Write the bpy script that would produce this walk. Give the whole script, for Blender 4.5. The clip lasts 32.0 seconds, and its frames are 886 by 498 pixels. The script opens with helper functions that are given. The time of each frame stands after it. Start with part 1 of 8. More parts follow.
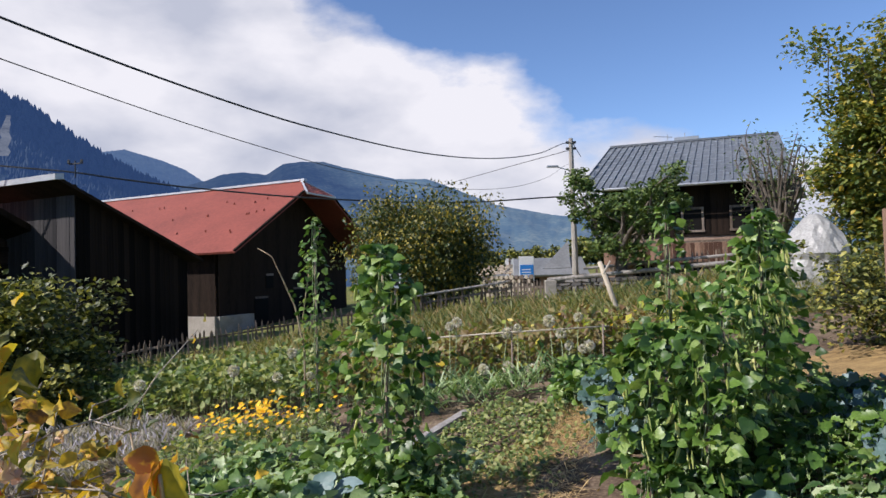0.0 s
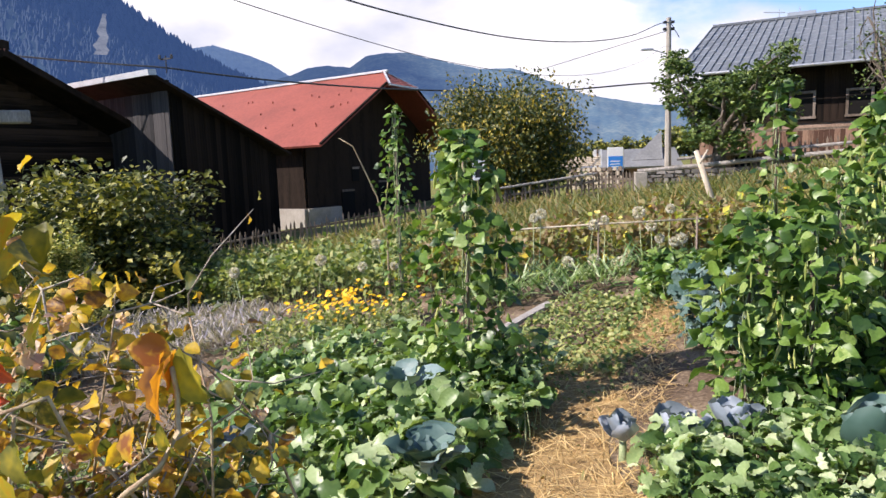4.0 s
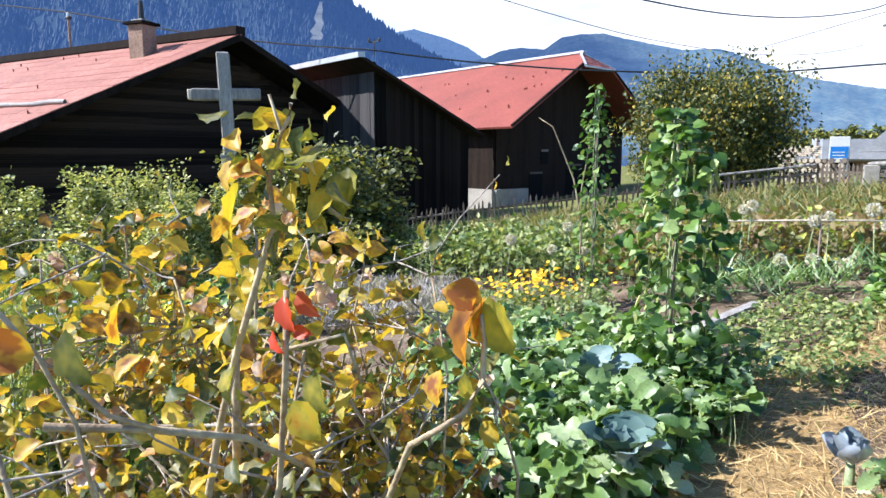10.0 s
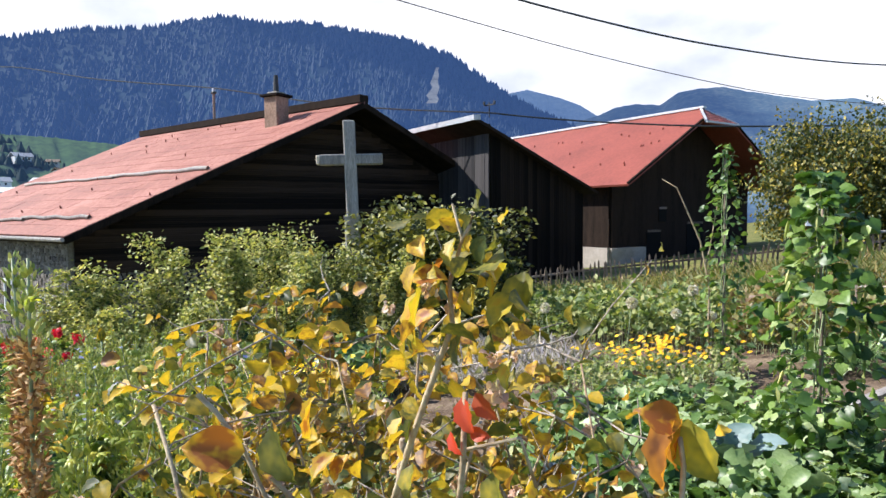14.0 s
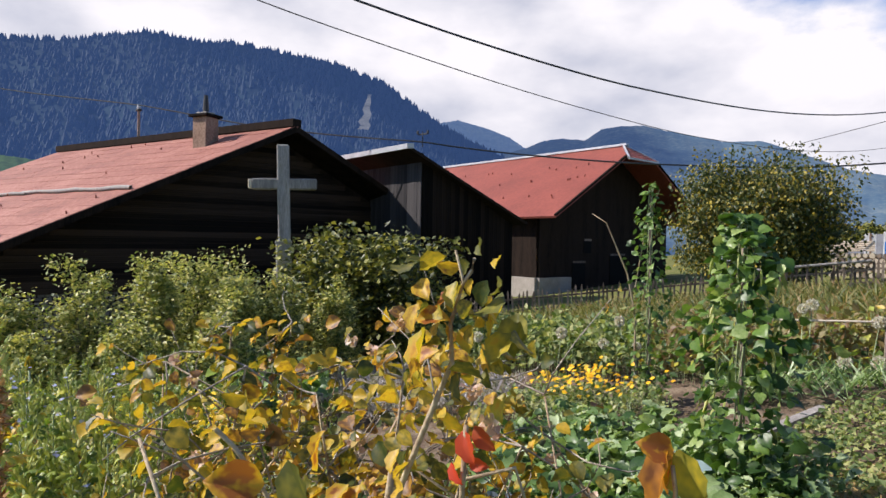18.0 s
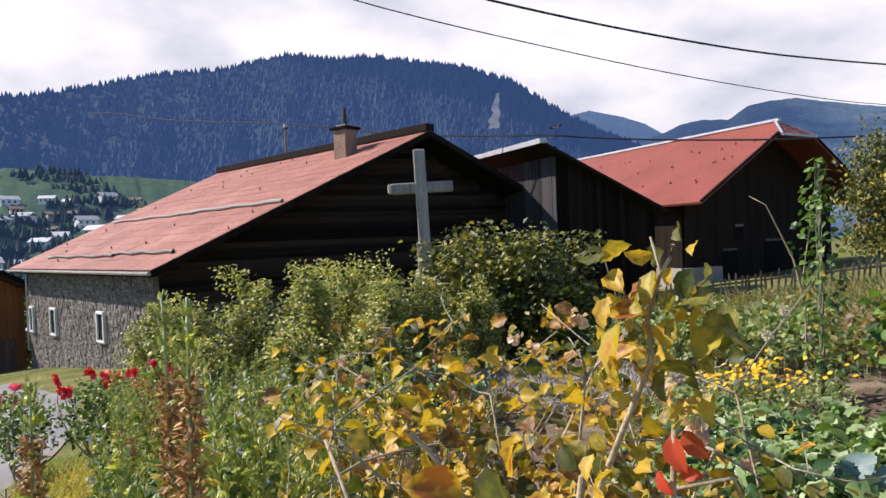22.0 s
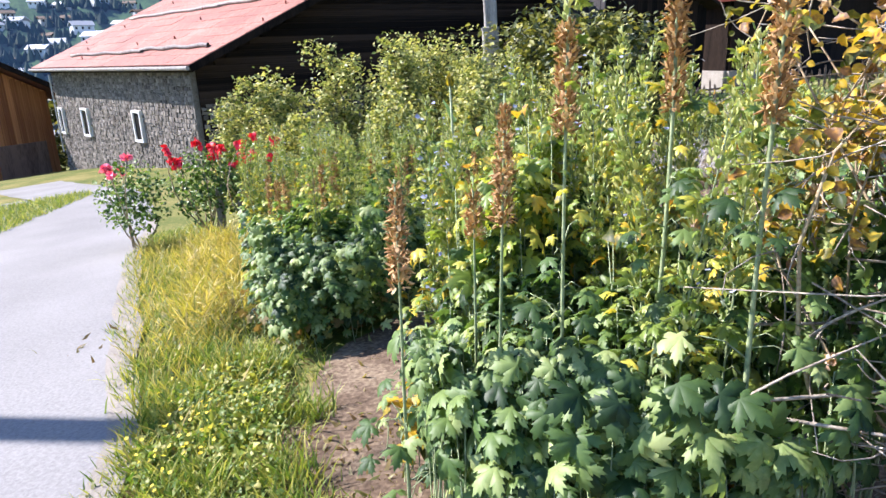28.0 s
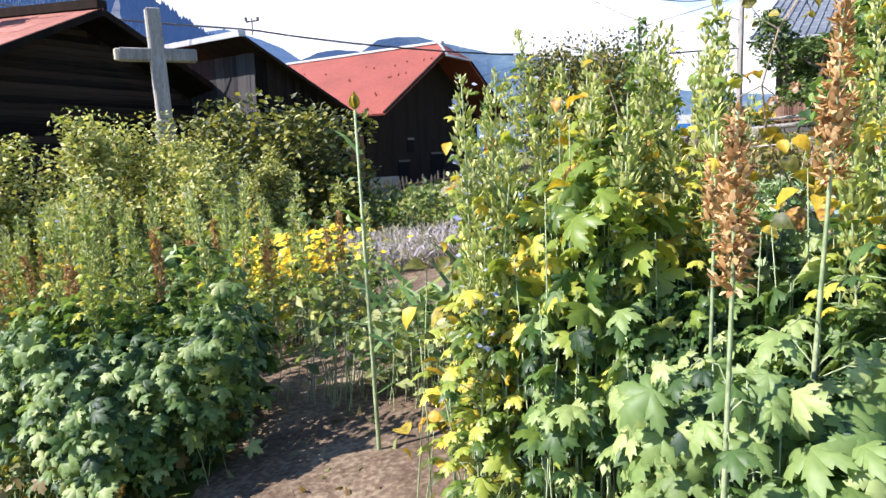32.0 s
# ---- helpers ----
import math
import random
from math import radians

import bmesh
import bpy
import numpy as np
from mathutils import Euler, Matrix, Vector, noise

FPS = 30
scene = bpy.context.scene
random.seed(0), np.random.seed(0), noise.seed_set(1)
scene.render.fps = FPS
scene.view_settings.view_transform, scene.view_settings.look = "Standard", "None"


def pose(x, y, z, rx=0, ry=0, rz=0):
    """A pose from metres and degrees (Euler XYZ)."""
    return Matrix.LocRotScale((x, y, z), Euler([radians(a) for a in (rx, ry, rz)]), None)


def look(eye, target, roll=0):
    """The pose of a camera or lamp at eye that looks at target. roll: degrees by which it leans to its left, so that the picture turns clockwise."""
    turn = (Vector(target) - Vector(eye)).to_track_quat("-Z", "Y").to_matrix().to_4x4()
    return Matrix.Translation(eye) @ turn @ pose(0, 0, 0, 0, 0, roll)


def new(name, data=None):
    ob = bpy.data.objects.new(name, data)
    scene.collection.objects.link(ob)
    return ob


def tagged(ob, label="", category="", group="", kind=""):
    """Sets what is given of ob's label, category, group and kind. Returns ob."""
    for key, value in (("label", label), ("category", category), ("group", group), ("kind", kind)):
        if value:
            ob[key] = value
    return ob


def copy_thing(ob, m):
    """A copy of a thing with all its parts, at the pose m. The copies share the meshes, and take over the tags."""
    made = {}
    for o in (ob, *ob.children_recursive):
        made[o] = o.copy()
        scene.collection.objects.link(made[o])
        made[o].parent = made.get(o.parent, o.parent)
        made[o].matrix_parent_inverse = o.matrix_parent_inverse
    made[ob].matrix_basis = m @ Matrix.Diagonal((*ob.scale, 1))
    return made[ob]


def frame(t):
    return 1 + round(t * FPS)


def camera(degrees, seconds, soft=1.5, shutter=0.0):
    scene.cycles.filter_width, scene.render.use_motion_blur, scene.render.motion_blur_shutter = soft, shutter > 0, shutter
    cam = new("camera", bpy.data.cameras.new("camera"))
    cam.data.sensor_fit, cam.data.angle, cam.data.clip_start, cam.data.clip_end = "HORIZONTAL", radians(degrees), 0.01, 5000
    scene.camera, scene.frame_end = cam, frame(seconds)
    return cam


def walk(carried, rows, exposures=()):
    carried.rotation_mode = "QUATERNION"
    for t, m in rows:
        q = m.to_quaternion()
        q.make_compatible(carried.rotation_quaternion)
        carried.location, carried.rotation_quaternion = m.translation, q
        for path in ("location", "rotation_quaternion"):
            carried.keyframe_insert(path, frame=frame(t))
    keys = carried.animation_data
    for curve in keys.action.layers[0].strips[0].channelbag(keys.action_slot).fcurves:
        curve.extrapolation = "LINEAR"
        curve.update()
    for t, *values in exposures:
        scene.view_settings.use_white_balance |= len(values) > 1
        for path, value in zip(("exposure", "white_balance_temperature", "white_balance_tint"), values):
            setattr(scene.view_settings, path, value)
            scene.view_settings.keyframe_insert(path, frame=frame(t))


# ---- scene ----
cam = camera(67.4, 32.0)
PATH = [
    (0, (-0.580, 0.161, 1.492), (-0.533, 2.160, 1.560), -1.7),
    (0.5, (-0.586, 0.156, 1.454), (-0.530, 2.154, 1.524), -0.8),
    (1, (-0.573, 0.161, 1.439), (-0.492, 2.159, 1.490), -0.3),
    (1.5, (-0.589, 0.201, 1.426), (-0.501, 2.198, 1.495), -0.8),
    (2, (-0.625, 0.292, 1.445), (-0.549, 2.290, 1.493), -2.2),
    (2.5, (-0.594, 0.368, 1.463), (-0.753, 2.362, 1.469), -1.8),
    (3, (-0.571, 0.279, 1.444), (-0.942, 2.244, 1.408), -3.0),
    (3.5, (-0.575, 0.366, 1.453), (-0.939, 2.327, 1.300), -2.2),
    (4, (-0.567, 0.387, 1.441), (-0.781, 2.360, 1.198), -2.0),
    (4.5, (-0.544, 0.378, 1.402), (-0.633, 2.350, 1.080), -2.4),
    (6.5, (-0.561, 0.423, 1.371), (-0.733, 2.343, 0.837), -5.1),
    (7, (-0.576, 0.436, 1.373), (-0.938, 2.338, 0.874), -4.2),
    (7.5, (-0.600, 0.430, 1.375), (-1.043, 2.323, 0.906), -4.2),
    (8, (-0.623, 0.420, 1.395), (-1.152, 2.299, 0.960), -3.3),
    (8.5, (-0.665, 0.389, 1.414), (-1.250, 2.262, 1.032), -0.9),
    (9, (-0.682, 0.389, 1.408), (-1.312, 2.250, 1.033), -0.1),
    (9.5, (-0.693, 0.396, 1.412), (-1.369, 2.249, 1.082), 0.1),
    (10, (-0.720, 0.391, 1.407), (-1.457, 2.229, 1.124), -0.1),
    (10.5, (-0.712, 0.370, 1.420), (-1.511, 2.192, 1.213), -0.7),
    (11, (-0.704, 0.368, 1.432), (-1.559, 2.168, 1.263), -1.0),
    (11.5, (-0.712, 0.355, 1.426), (-1.565, 2.156, 1.254), -1.1),
    (12, (-0.716, 0.360, 1.428), (-1.582, 2.156, 1.271), -1.2),
    (12.5, (-0.706, 0.360, 1.439), (-1.639, 2.124, 1.304), -2.0),
    (13, (-0.730, 0.358, 1.442), (-1.697, 2.102, 1.281), -1.9),
    (13.5, (-0.771, 0.339, 1.451), (-1.845, 2.020, 1.311), -2.7),
    (14, (-0.795, 0.338, 1.475), (-1.837, 2.042, 1.365), -0.5),
    (14.5, (-0.780, 0.312, 1.482), (-1.701, 2.085, 1.389), 0.7),
    (16.5, (-0.815, 0.176, 1.504), (-1.788, 1.924, 1.479), -0.4),
    (17, (-0.834, 0.183, 1.509), (-1.718, 1.976, 1.455), -0.1),
    (17.5, (-0.872, 0.166, 1.509), (-1.709, 1.981, 1.466), 1.2),
    (18, (-0.856, 0.217, 1.503), (-1.711, 2.025, 1.475), 0.9),
    (18.5, (-0.862, 0.198, 1.503), (-1.725, 2.003, 1.460), 0.6),
    (19, (-0.874, 0.191, 1.503), (-1.779, 1.975, 1.477), 0.4),
    (19.5, (-0.845, 0.158, 1.504), (-1.794, 1.918, 1.473), 0.4),
    (20, (-0.870, 0.162, 1.503), (-1.794, 1.936, 1.479), 1.5),
    (20.5, (-0.892, 0.182, 1.493), (-1.777, 1.975, 1.461), 2.1),
    (21, (-0.900, 0.199, 1.496), (-1.853, 1.957, 1.443), 0.6),
    (21.5, (-0.914, 0.185, 1.490), (-1.989, 1.871, 1.441), -0.7),
    (22, (-0.949, 0.234, 1.495), (-2.152, 1.831, 1.465), -2.2),
    (22.5, (-0.953, 0.244, 1.481), (-2.176, 1.822, 1.356), 0.8),
    (23, (-1.009, 0.174, 1.473), (-2.261, 1.726, 1.320), -1.3),
    (23.5, (-1.054, -0.001, 1.450), (-2.384, 1.475, 1.224), -0.3),
    (24, (-1.265, -0.013, 1.355), (-2.669, 1.365, 0.994), -1.0),
    (24.5, (-1.354, 0.021, 1.313), (-2.845, 1.294, 0.917), -2.3),
    (25, (-1.455, -0.029, 1.255), (-3.034, 1.115, 0.807), -2.3),
    (25.5, (-1.563, -0.195, 1.171), (-3.133, 0.889, 0.571), -0.2),
    (27.5, (-1.982, -0.537, 0.989), (-3.373, 0.778, 0.409), -5.0),
    (28, (-2.075, -0.671, 0.950), (-3.263, 0.830, 0.373), -2.1),
    (28.5, (-2.159, -0.739, 0.849), (-3.137, 0.933, 0.349), -1.1),
    (29, (-2.297, -0.789, 0.862), (-3.135, 0.988, 0.487), -0.2),
    (29.5, (-2.525, -0.917, 0.818), (-3.294, 0.910, 0.553), -1.0),
    (30, (-2.705, -0.921, 0.765), (-3.371, 0.939, 0.454), -1.0),
    (30.5, (-2.941, -0.799, 0.697), (-3.486, 1.104, 0.414), -2.0),
    (31, (-3.231, -0.723, 0.626), (-3.665, 1.210, 0.350), 0.3),
    (31.5, (-3.522, -0.672, 0.543), (-3.875, 1.263, 0.179), 0.0),
    (32, (-3.790, -0.508, 0.508), (-4.035, 1.457, 0.223), -1.8),
]
EXPOSURES = [(0.0, 0.25, 6210, 17.0), (2.0, 0.25, 6260, 17.0), (3.0, 0.33, 6435, 18.5), (4.0, 0.8, 6500, 20.0), (4.5, 1.0, 6500, 19.2), (6.5, 1.3, 6160, 16.0), (8.0, 1.37, 5920, 14.2), (9.0, 1.32, 5760, 13.0), (11.0, 1.05, 5760, 13.0), (13.0, 0.95, 6035, 13.5), (15.5, 0.7, 6310, 15.5), (17.0, 0.45, 6410, 17.0), (19.0, 0.42, 6410, 18.3), (21.0, 0.45, 6435, 19.0), (23.0, 0.8, 6485, 19.0), (24.0, 1.23, 6500, 19.0), (25.5, 1.45, 6310, 19.0), (27.5, 1.33, 6060, 21.0), (29.0, 1.52, 5930, 21.0), (30.0, 1.25, 5985, 21.0), (32.0, 1.2, 6100, 18.5)]
walk(cam, [(t, look(eye, target, roll)) for t, eye, target, roll in PATH], EXPOSURES)

# ---- world, sun, exposure ----
SUN_FROM = Vector((-0.92, -0.39, 0.86)).normalized()
SUN_ELEV = math.asin(SUN_FROM.z)
world = bpy.data.worlds.new("sky_world")
scene.world = world
world.use_nodes = True
wn = world.node_tree.nodes
wl = world.node_tree.links
sky = wn.new("ShaderNodeTexSky")
sky.sky_type = "NISHITA"
sky.sun_disc = False
sky.sun_elevation = SUN_ELEV
sky.sun_rotation = math.atan2(SUN_FROM.x, SUN_FROM.y)
sky.altitude = 900
sky.dust_density = 0.1
sky.ozone_density = 5.0
wn["Background"].inputs["Strength"].default_value = 0.125
wl.new(sky.outputs[0], wn["Background"].inputs["Color"])
sun = new("sun", bpy.data.lights.new("sun", "SUN"))
sun.data.energy = 5.0
sun.data.angle = radians(0.55)
sun.data.color = (1.0, 0.95, 0.86)
sun.matrix_basis = look(SUN_FROM * 60, (0, 0, 0))

# ---- materials ----


def nodes_of(name):
    m = bpy.data.materials.new(name)
    m.use_nodes = True
    n = m.node_tree.nodes
    return m, n, m.node_tree.links, n["Principled BSDF"]


def ramp(n, stops):
    r = n.new("ShaderNodeValToRGB")
    r.color_ramp.elements[0].position, r.color_ramp.elements[0].color = stops[0][0], (*stops[0][1], 1)
    r.color_ramp.elements[1].position, r.color_ramp.elements[1].color = stops[-1][0], (*stops[-1][1], 1)
    for p, c in stops[1:-1]:
        r.color_ramp.elements.new(p).color = (*c, 1)
    return r


def surface(name, a, b, scale=6.0, rough=0.85, bump=0.15, stretch=(1, 1, 1), fine=8.0, c=None, metal=0.0, per_piece=0.0):
    """Noise at two scales between two or three colours, with a fine relief."""
    m, n, l, p = nodes_of(name)
    tc = n.new("ShaderNodeTexCoord")
    mp = n.new("ShaderNodeMapping")
    mp.inputs["Scale"].default_value = stretch
    l.new(tc.outputs["Object"], mp.inputs["Vector"])
    big, small = n.new("ShaderNodeTexNoise"), n.new("ShaderNodeTexNoise")
    for t, s, d in ((big, scale, 5), (small, scale * fine, 4)):
        t.inputs["Scale"].default_value, t.inputs["Detail"].default_value = s, d
        l.new(mp.outputs[0], t.inputs["Vector"])
    mix = n.new("ShaderNodeMath")
    mix.operation = "ADD"
    l.new(big.outputs[0], mix.inputs[0])
    l.new(small.outputs[0], mix.inputs[1])
    half = n.new("ShaderNodeMath")
    half.operation = "MULTIPLY_ADD"
    half.inputs[1].default_value, half.inputs[2].default_value = 0.5, 0.0
    l.new(mix.outputs[0], half.inputs[0])
    out = half
    if per_piece:
        info = n.new("ShaderNodeObjectInfo")
        add = n.new("ShaderNodeMath")
        add.operation = "MULTIPLY_ADD"
        add.inputs[1].default_value = per_piece
        l.new(info.outputs["Random"], add.inputs[0])
        l.new(half.outputs[0], add.inputs[2])
        out = n.new("ShaderNodeMath")
        out.operation = "SUBTRACT"
        out.inputs[1].default_value = per_piece / 2
        l.new(add.outputs[0], out.inputs[0])
    stops = [(0.36, a), (0.62, b)] if c is None else [(0.34, a), (0.5, b), (0.64, c)]
    r = ramp(n, stops)
    l.new(out.outputs[0], r.inputs[0])
    l.new(r.outputs[0], p.inputs["Base Color"])
    p.inputs["Roughness"].default_value = rough
    p.inputs["Metallic"].default_value = metal
    if rough >= 0.85:
        p.inputs["Specular IOR Level"].default_value = 0.08
    bp = n.new("ShaderNodeBump")
    bp.inputs["Strength"].default_value = bump
    bp.inputs["Distance"].default_value = 0.02
    l.new(small.outputs[0], bp.inputs["Height"])
    l.new(bp.outputs[0], p.inputs["Normal"])
    return m


def leafy(name, stops, through_light=0.35, rough=0.5, vein=60.0, mottle=0.35):
    """Leaf tissue: each leaf its own tone, lit through from behind."""
    m, n, l, p = nodes_of(name)
    g = n.new("ShaderNodeNewGeometry")
    tc = n.new("ShaderNodeTexCoord")
    nz = n.new("ShaderNodeTexNoise")
    nz.inputs["Scale"].default_value = vein
    l.new(tc.outputs["Object"], nz.inputs["Vector"])
    mx = n.new("ShaderNodeMath")
    mx.operation = "MULTIPLY_ADD"
    mx.inputs[1].default_value = mottle
    l.new(nz.outputs[0], mx.inputs[0])
    info = n.new("ShaderNodeObjectInfo")
    both = n.new("ShaderNodeMath")
    l.new(g.outputs["Random Per Island"], both.inputs[0])
    l.new(info.outputs["Random"], both.inputs[1])
    wrap = n.new("ShaderNodeMath")
    wrap.operation = "FRACT"
    l.new(both.outputs[0], wrap.inputs[0])
    l.new(wrap.outputs[0], mx.inputs[2])
    sb = n.new("ShaderNodeMath")
    sb.operation = "SUBTRACT"
    sb.inputs[1].default_value = mottle * 0.5
    l.new(mx.outputs[0], sb.inputs[0])
    r = ramp(n, stops)
    l.new(sb.outputs[0], r.inputs[0])
    l.new(r.outputs[0], p.inputs["Base Color"])
    p.inputs["Roughness"].default_value = rough
    p.inputs["Specular IOR Level"].default_value = 0.42
    tr = n.new("ShaderNodeBsdfTranslucent")
    glow = n.new("ShaderNodeVectorMath")
    glow.operation = "MULTIPLY"
    glow.inputs[1].default_value = (1.5, 1.5, 0.7)
    l.new(r.outputs[0], glow.inputs[0])
    l.new(glow.outputs[0], tr.inputs["Color"])
    ms = n.new("ShaderNodeMixShader")
    ms.inputs[0].default_value = through_light
    l.new(p.outputs[0], ms.inputs[1])
    l.new(tr.outputs[0], ms.inputs[2])
    l.new(ms.outputs[0], n["Material Output"].inputs["Surface"])
    return m


def plain(name, c, rough=0.6, metal=0.0):
    return surface(name, tuple(v * 0.86 for v in c), c, 14.0, rough, 0.05, metal=metal)


SOIL = surface("garden_soil", (0.06, 0.041, 0.028), (0.14, 0.10, 0.068), 2.2, 0.95, 0.6, fine=14, c=(0.27, 0.21, 0.14))
MEADOW = surface("meadow_ground", (0.05, 0.08, 0.018), (0.13, 0.14, 0.04), 0.6, 0.95, 0.6, fine=22, c=(0.26, 0.21, 0.08))
ROAD = surface("road_asphalt", (0.19, 0.184, 0.175), (0.275, 0.268, 0.256), 0.45, 0.92, 0.35, fine=90)
GRAVEL = surface("road_shoulder_grit", (0.21, 0.19, 0.16), (0.30, 0.272, 0.23), 3.0, 0.95, 0.5, fine=20)
STRAW = surface("straw_ground", (0.17, 0.11, 0.055), (0.44, 0.30, 0.13), 3.0, 0.9, 0.6, stretch=(1, 3, 1), fine=16)
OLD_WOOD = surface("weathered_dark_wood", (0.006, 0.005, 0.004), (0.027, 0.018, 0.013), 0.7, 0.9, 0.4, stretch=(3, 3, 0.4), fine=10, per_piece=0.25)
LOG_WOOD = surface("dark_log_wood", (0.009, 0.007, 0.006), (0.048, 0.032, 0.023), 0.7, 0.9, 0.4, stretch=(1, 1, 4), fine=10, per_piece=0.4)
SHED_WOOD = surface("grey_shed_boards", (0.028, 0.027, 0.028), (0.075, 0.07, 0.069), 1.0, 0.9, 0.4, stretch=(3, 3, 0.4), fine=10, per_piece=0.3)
GREY_WOOD = surface("grey_weathered_wood", (0.20, 0.18, 0.16), (0.42, 0.39, 0.35), 2.0, 0.85, 0.5, stretch=(5, 5, 0.6), fine=9, per_piece=0.2)
ORANGE_WOOD = surface("orange_brown_wood", (0.28, 0.10, 0.040), (0.66, 0.275, 0.10), 0.35, 0.85, 0.4, stretch=(3, 3, 0.5), fine=12, per_piece=0.22)
PALE_WOOD = surface("pale_cut_wood", (0.42, 0.34, 0.24), (0.62, 0.53, 0.40), 3.0, 0.8, 0.3, stretch=(4, 4, 1))
FENCE_WOOD = surface("fence_wood", (0.10, 0.075, 0.055), (0.24, 0.19, 0.15), 2.5, 0.9, 0.4, stretch=(4, 4, 0.7), per_piece=0.3)
RED_METAL = surface("red_painted_roof_sheet", (0.168, 0.034, 0.020), (0.255, 0.056, 0.034), 0.35, 0.75, 0.08, fine=14)
PINK_METAL = surface("faded_red_roof_sheet", (0.185, 0.055, 0.034), (0.27, 0.088, 0.055), 0.35, 0.75, 0.1, fine=16, c=(0.36, 0.145, 0.10), per_piece=0.09)
RUBBLE = leafy("dark_rubble_stones", [(0.0, (0.06, 0.055, 0.05)), (0.5, (0.12, 0.11, 0.10)), (1.0, (0.22, 0.20, 0.18))], 0.0, 0.9, vein=8)
BARN_WOOD = surface("brown_barn_planks", (0.075, 0.04, 0.028), (0.26, 0.16, 0.11), 0.8, 0.9, 0.4, stretch=(3, 3, 0.4), fine=10, per_piece=0.5)
CABIN_METAL = surface("dull_red_roof_sheet", (0.13, 0.055, 0.048), (0.21, 0.10, 0.088), 0.5, 0.85, 0.1, fine=9)
RED_TILE = surface("old_red_tile", (0.15, 0.035, 0.03), (0.34, 0.10, 0.075), 1.2, 0.8, 0.4, fine=6, per_piece=0.3)
WHITE_METAL = surface("pale_metal_edge", (0.36, 0.37, 0.38), (0.52, 0.53, 0.54), 1.5, 0.4, 0.05)
GREY_METAL = surface("grey_roof_metal", (0.10, 0.112, 0.125), (0.17, 0.185, 0.20), 0.5, 0.55, 0.08, fine=12, per_piece=0.25)
HUT_METAL = surface("pale_sheet_roof", (0.12, 0.125, 0.125), (0.20, 0.205, 0.205), 0.8, 0.6, 0.08, fine=10)
# Village roofs: their brightness in the sun is put into the pale colour.
PALE_ROOF = surface("sunlit_village_roof", (0.30, 0.32, 0.34), (0.52, 0.53, 0.54), 0.3, 0.7, 0.0, fine=6, per_piece=0.6)
STONE = surface("rubble_stone", (0.20, 0.18, 0.15), (0.42, 0.38, 0.33), 1.2, 0.92, 0.5, fine=8, per_piece=0.5)
MORTAR = surface("lime_mortar", (0.13, 0.117, 0.097), (0.24, 0.22, 0.187), 2.5, 0.95, 0.4)
CONCRETE = surface("concrete_block", (0.25, 0.225, 0.19), (0.38, 0.345, 0.30), 1.6, 0.9, 0.2, fine=12)
PLASTER = surface("pale_plaster", (0.46, 0.44, 0.40), (0.62, 0.60, 0.55), 0.8, 0.9, 0.1)
CHIM = surface("chimney_render", (0.20, 0.13, 0.09), (0.36, 0.25, 0.18), 1.6, 0.9, 0.3)
WHITE = plain("white_paint", (0.78, 0.77, 0.74), 0.5)
BLACK = plain("black_rubber", (0.02, 0.02, 0.02), 0.6)
BLUE = plain("blue_sign_paint", (0.03, 0.22, 0.62), 0.4)
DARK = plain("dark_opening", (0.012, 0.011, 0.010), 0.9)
METAL = plain("galvanised_metal", (0.42, 0.43, 0.44), 0.45, 0.7)
CABLE = plain("black_cable", (0.015, 0.015, 0.016), 0.5)
BARK = surface("tree_bark", (0.07, 0.055, 0.042), (0.19, 0.16, 0.13), 4.0, 0.95, 0.7, stretch=(2, 2, 0.6))
CANE = surface("rose_cane", (0.24, 0.15, 0.08), (0.44, 0.36, 0.22), 9.0, 0.7, 0.3)
TWIG = surface("dry_twig", (0.17, 0.135, 0.10), (0.46, 0.40, 0.32), 9.0, 0.85, 0.3)
STEM = surface("green_stem", (0.15, 0.20, 0.08), (0.34, 0.385, 0.20), 7.0, 0.6, 0.1)
TARP = surface("white_plastic_sheet", (0.24, 0.235, 0.22), (0.40, 0.39, 0.36), 2.5, 0.4, 0.5)
# Distant slopes; haze also tints the mountain base colours blue.
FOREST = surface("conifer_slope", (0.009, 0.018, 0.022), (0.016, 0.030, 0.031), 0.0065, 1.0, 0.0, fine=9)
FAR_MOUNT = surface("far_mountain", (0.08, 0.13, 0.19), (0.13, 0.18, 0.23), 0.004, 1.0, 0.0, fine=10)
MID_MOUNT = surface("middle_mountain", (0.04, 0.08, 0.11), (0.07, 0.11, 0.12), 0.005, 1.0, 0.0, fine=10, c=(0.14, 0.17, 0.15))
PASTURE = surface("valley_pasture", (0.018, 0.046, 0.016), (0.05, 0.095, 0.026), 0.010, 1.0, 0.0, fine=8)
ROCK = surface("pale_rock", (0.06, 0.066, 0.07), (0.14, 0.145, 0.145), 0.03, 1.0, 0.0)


def paint_haze(material, colour, strength):
    """Paints airlight haze onto a distant material as blue emission."""
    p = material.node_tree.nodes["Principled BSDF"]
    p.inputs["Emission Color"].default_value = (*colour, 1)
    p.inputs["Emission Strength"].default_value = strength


paint_haze(FOREST, (0.16, 0.34, 0.88), 0.112)
paint_haze(FAR_MOUNT, (0.30, 0.50, 0.95), 0.13)
paint_haze(MID_MOUNT, (0.22, 0.40, 0.95), 0.10)
paint_haze(PASTURE, (0.25, 0.45, 0.90), 0.055)
paint_haze(ROCK, (0.25, 0.42, 0.90), 0.07)

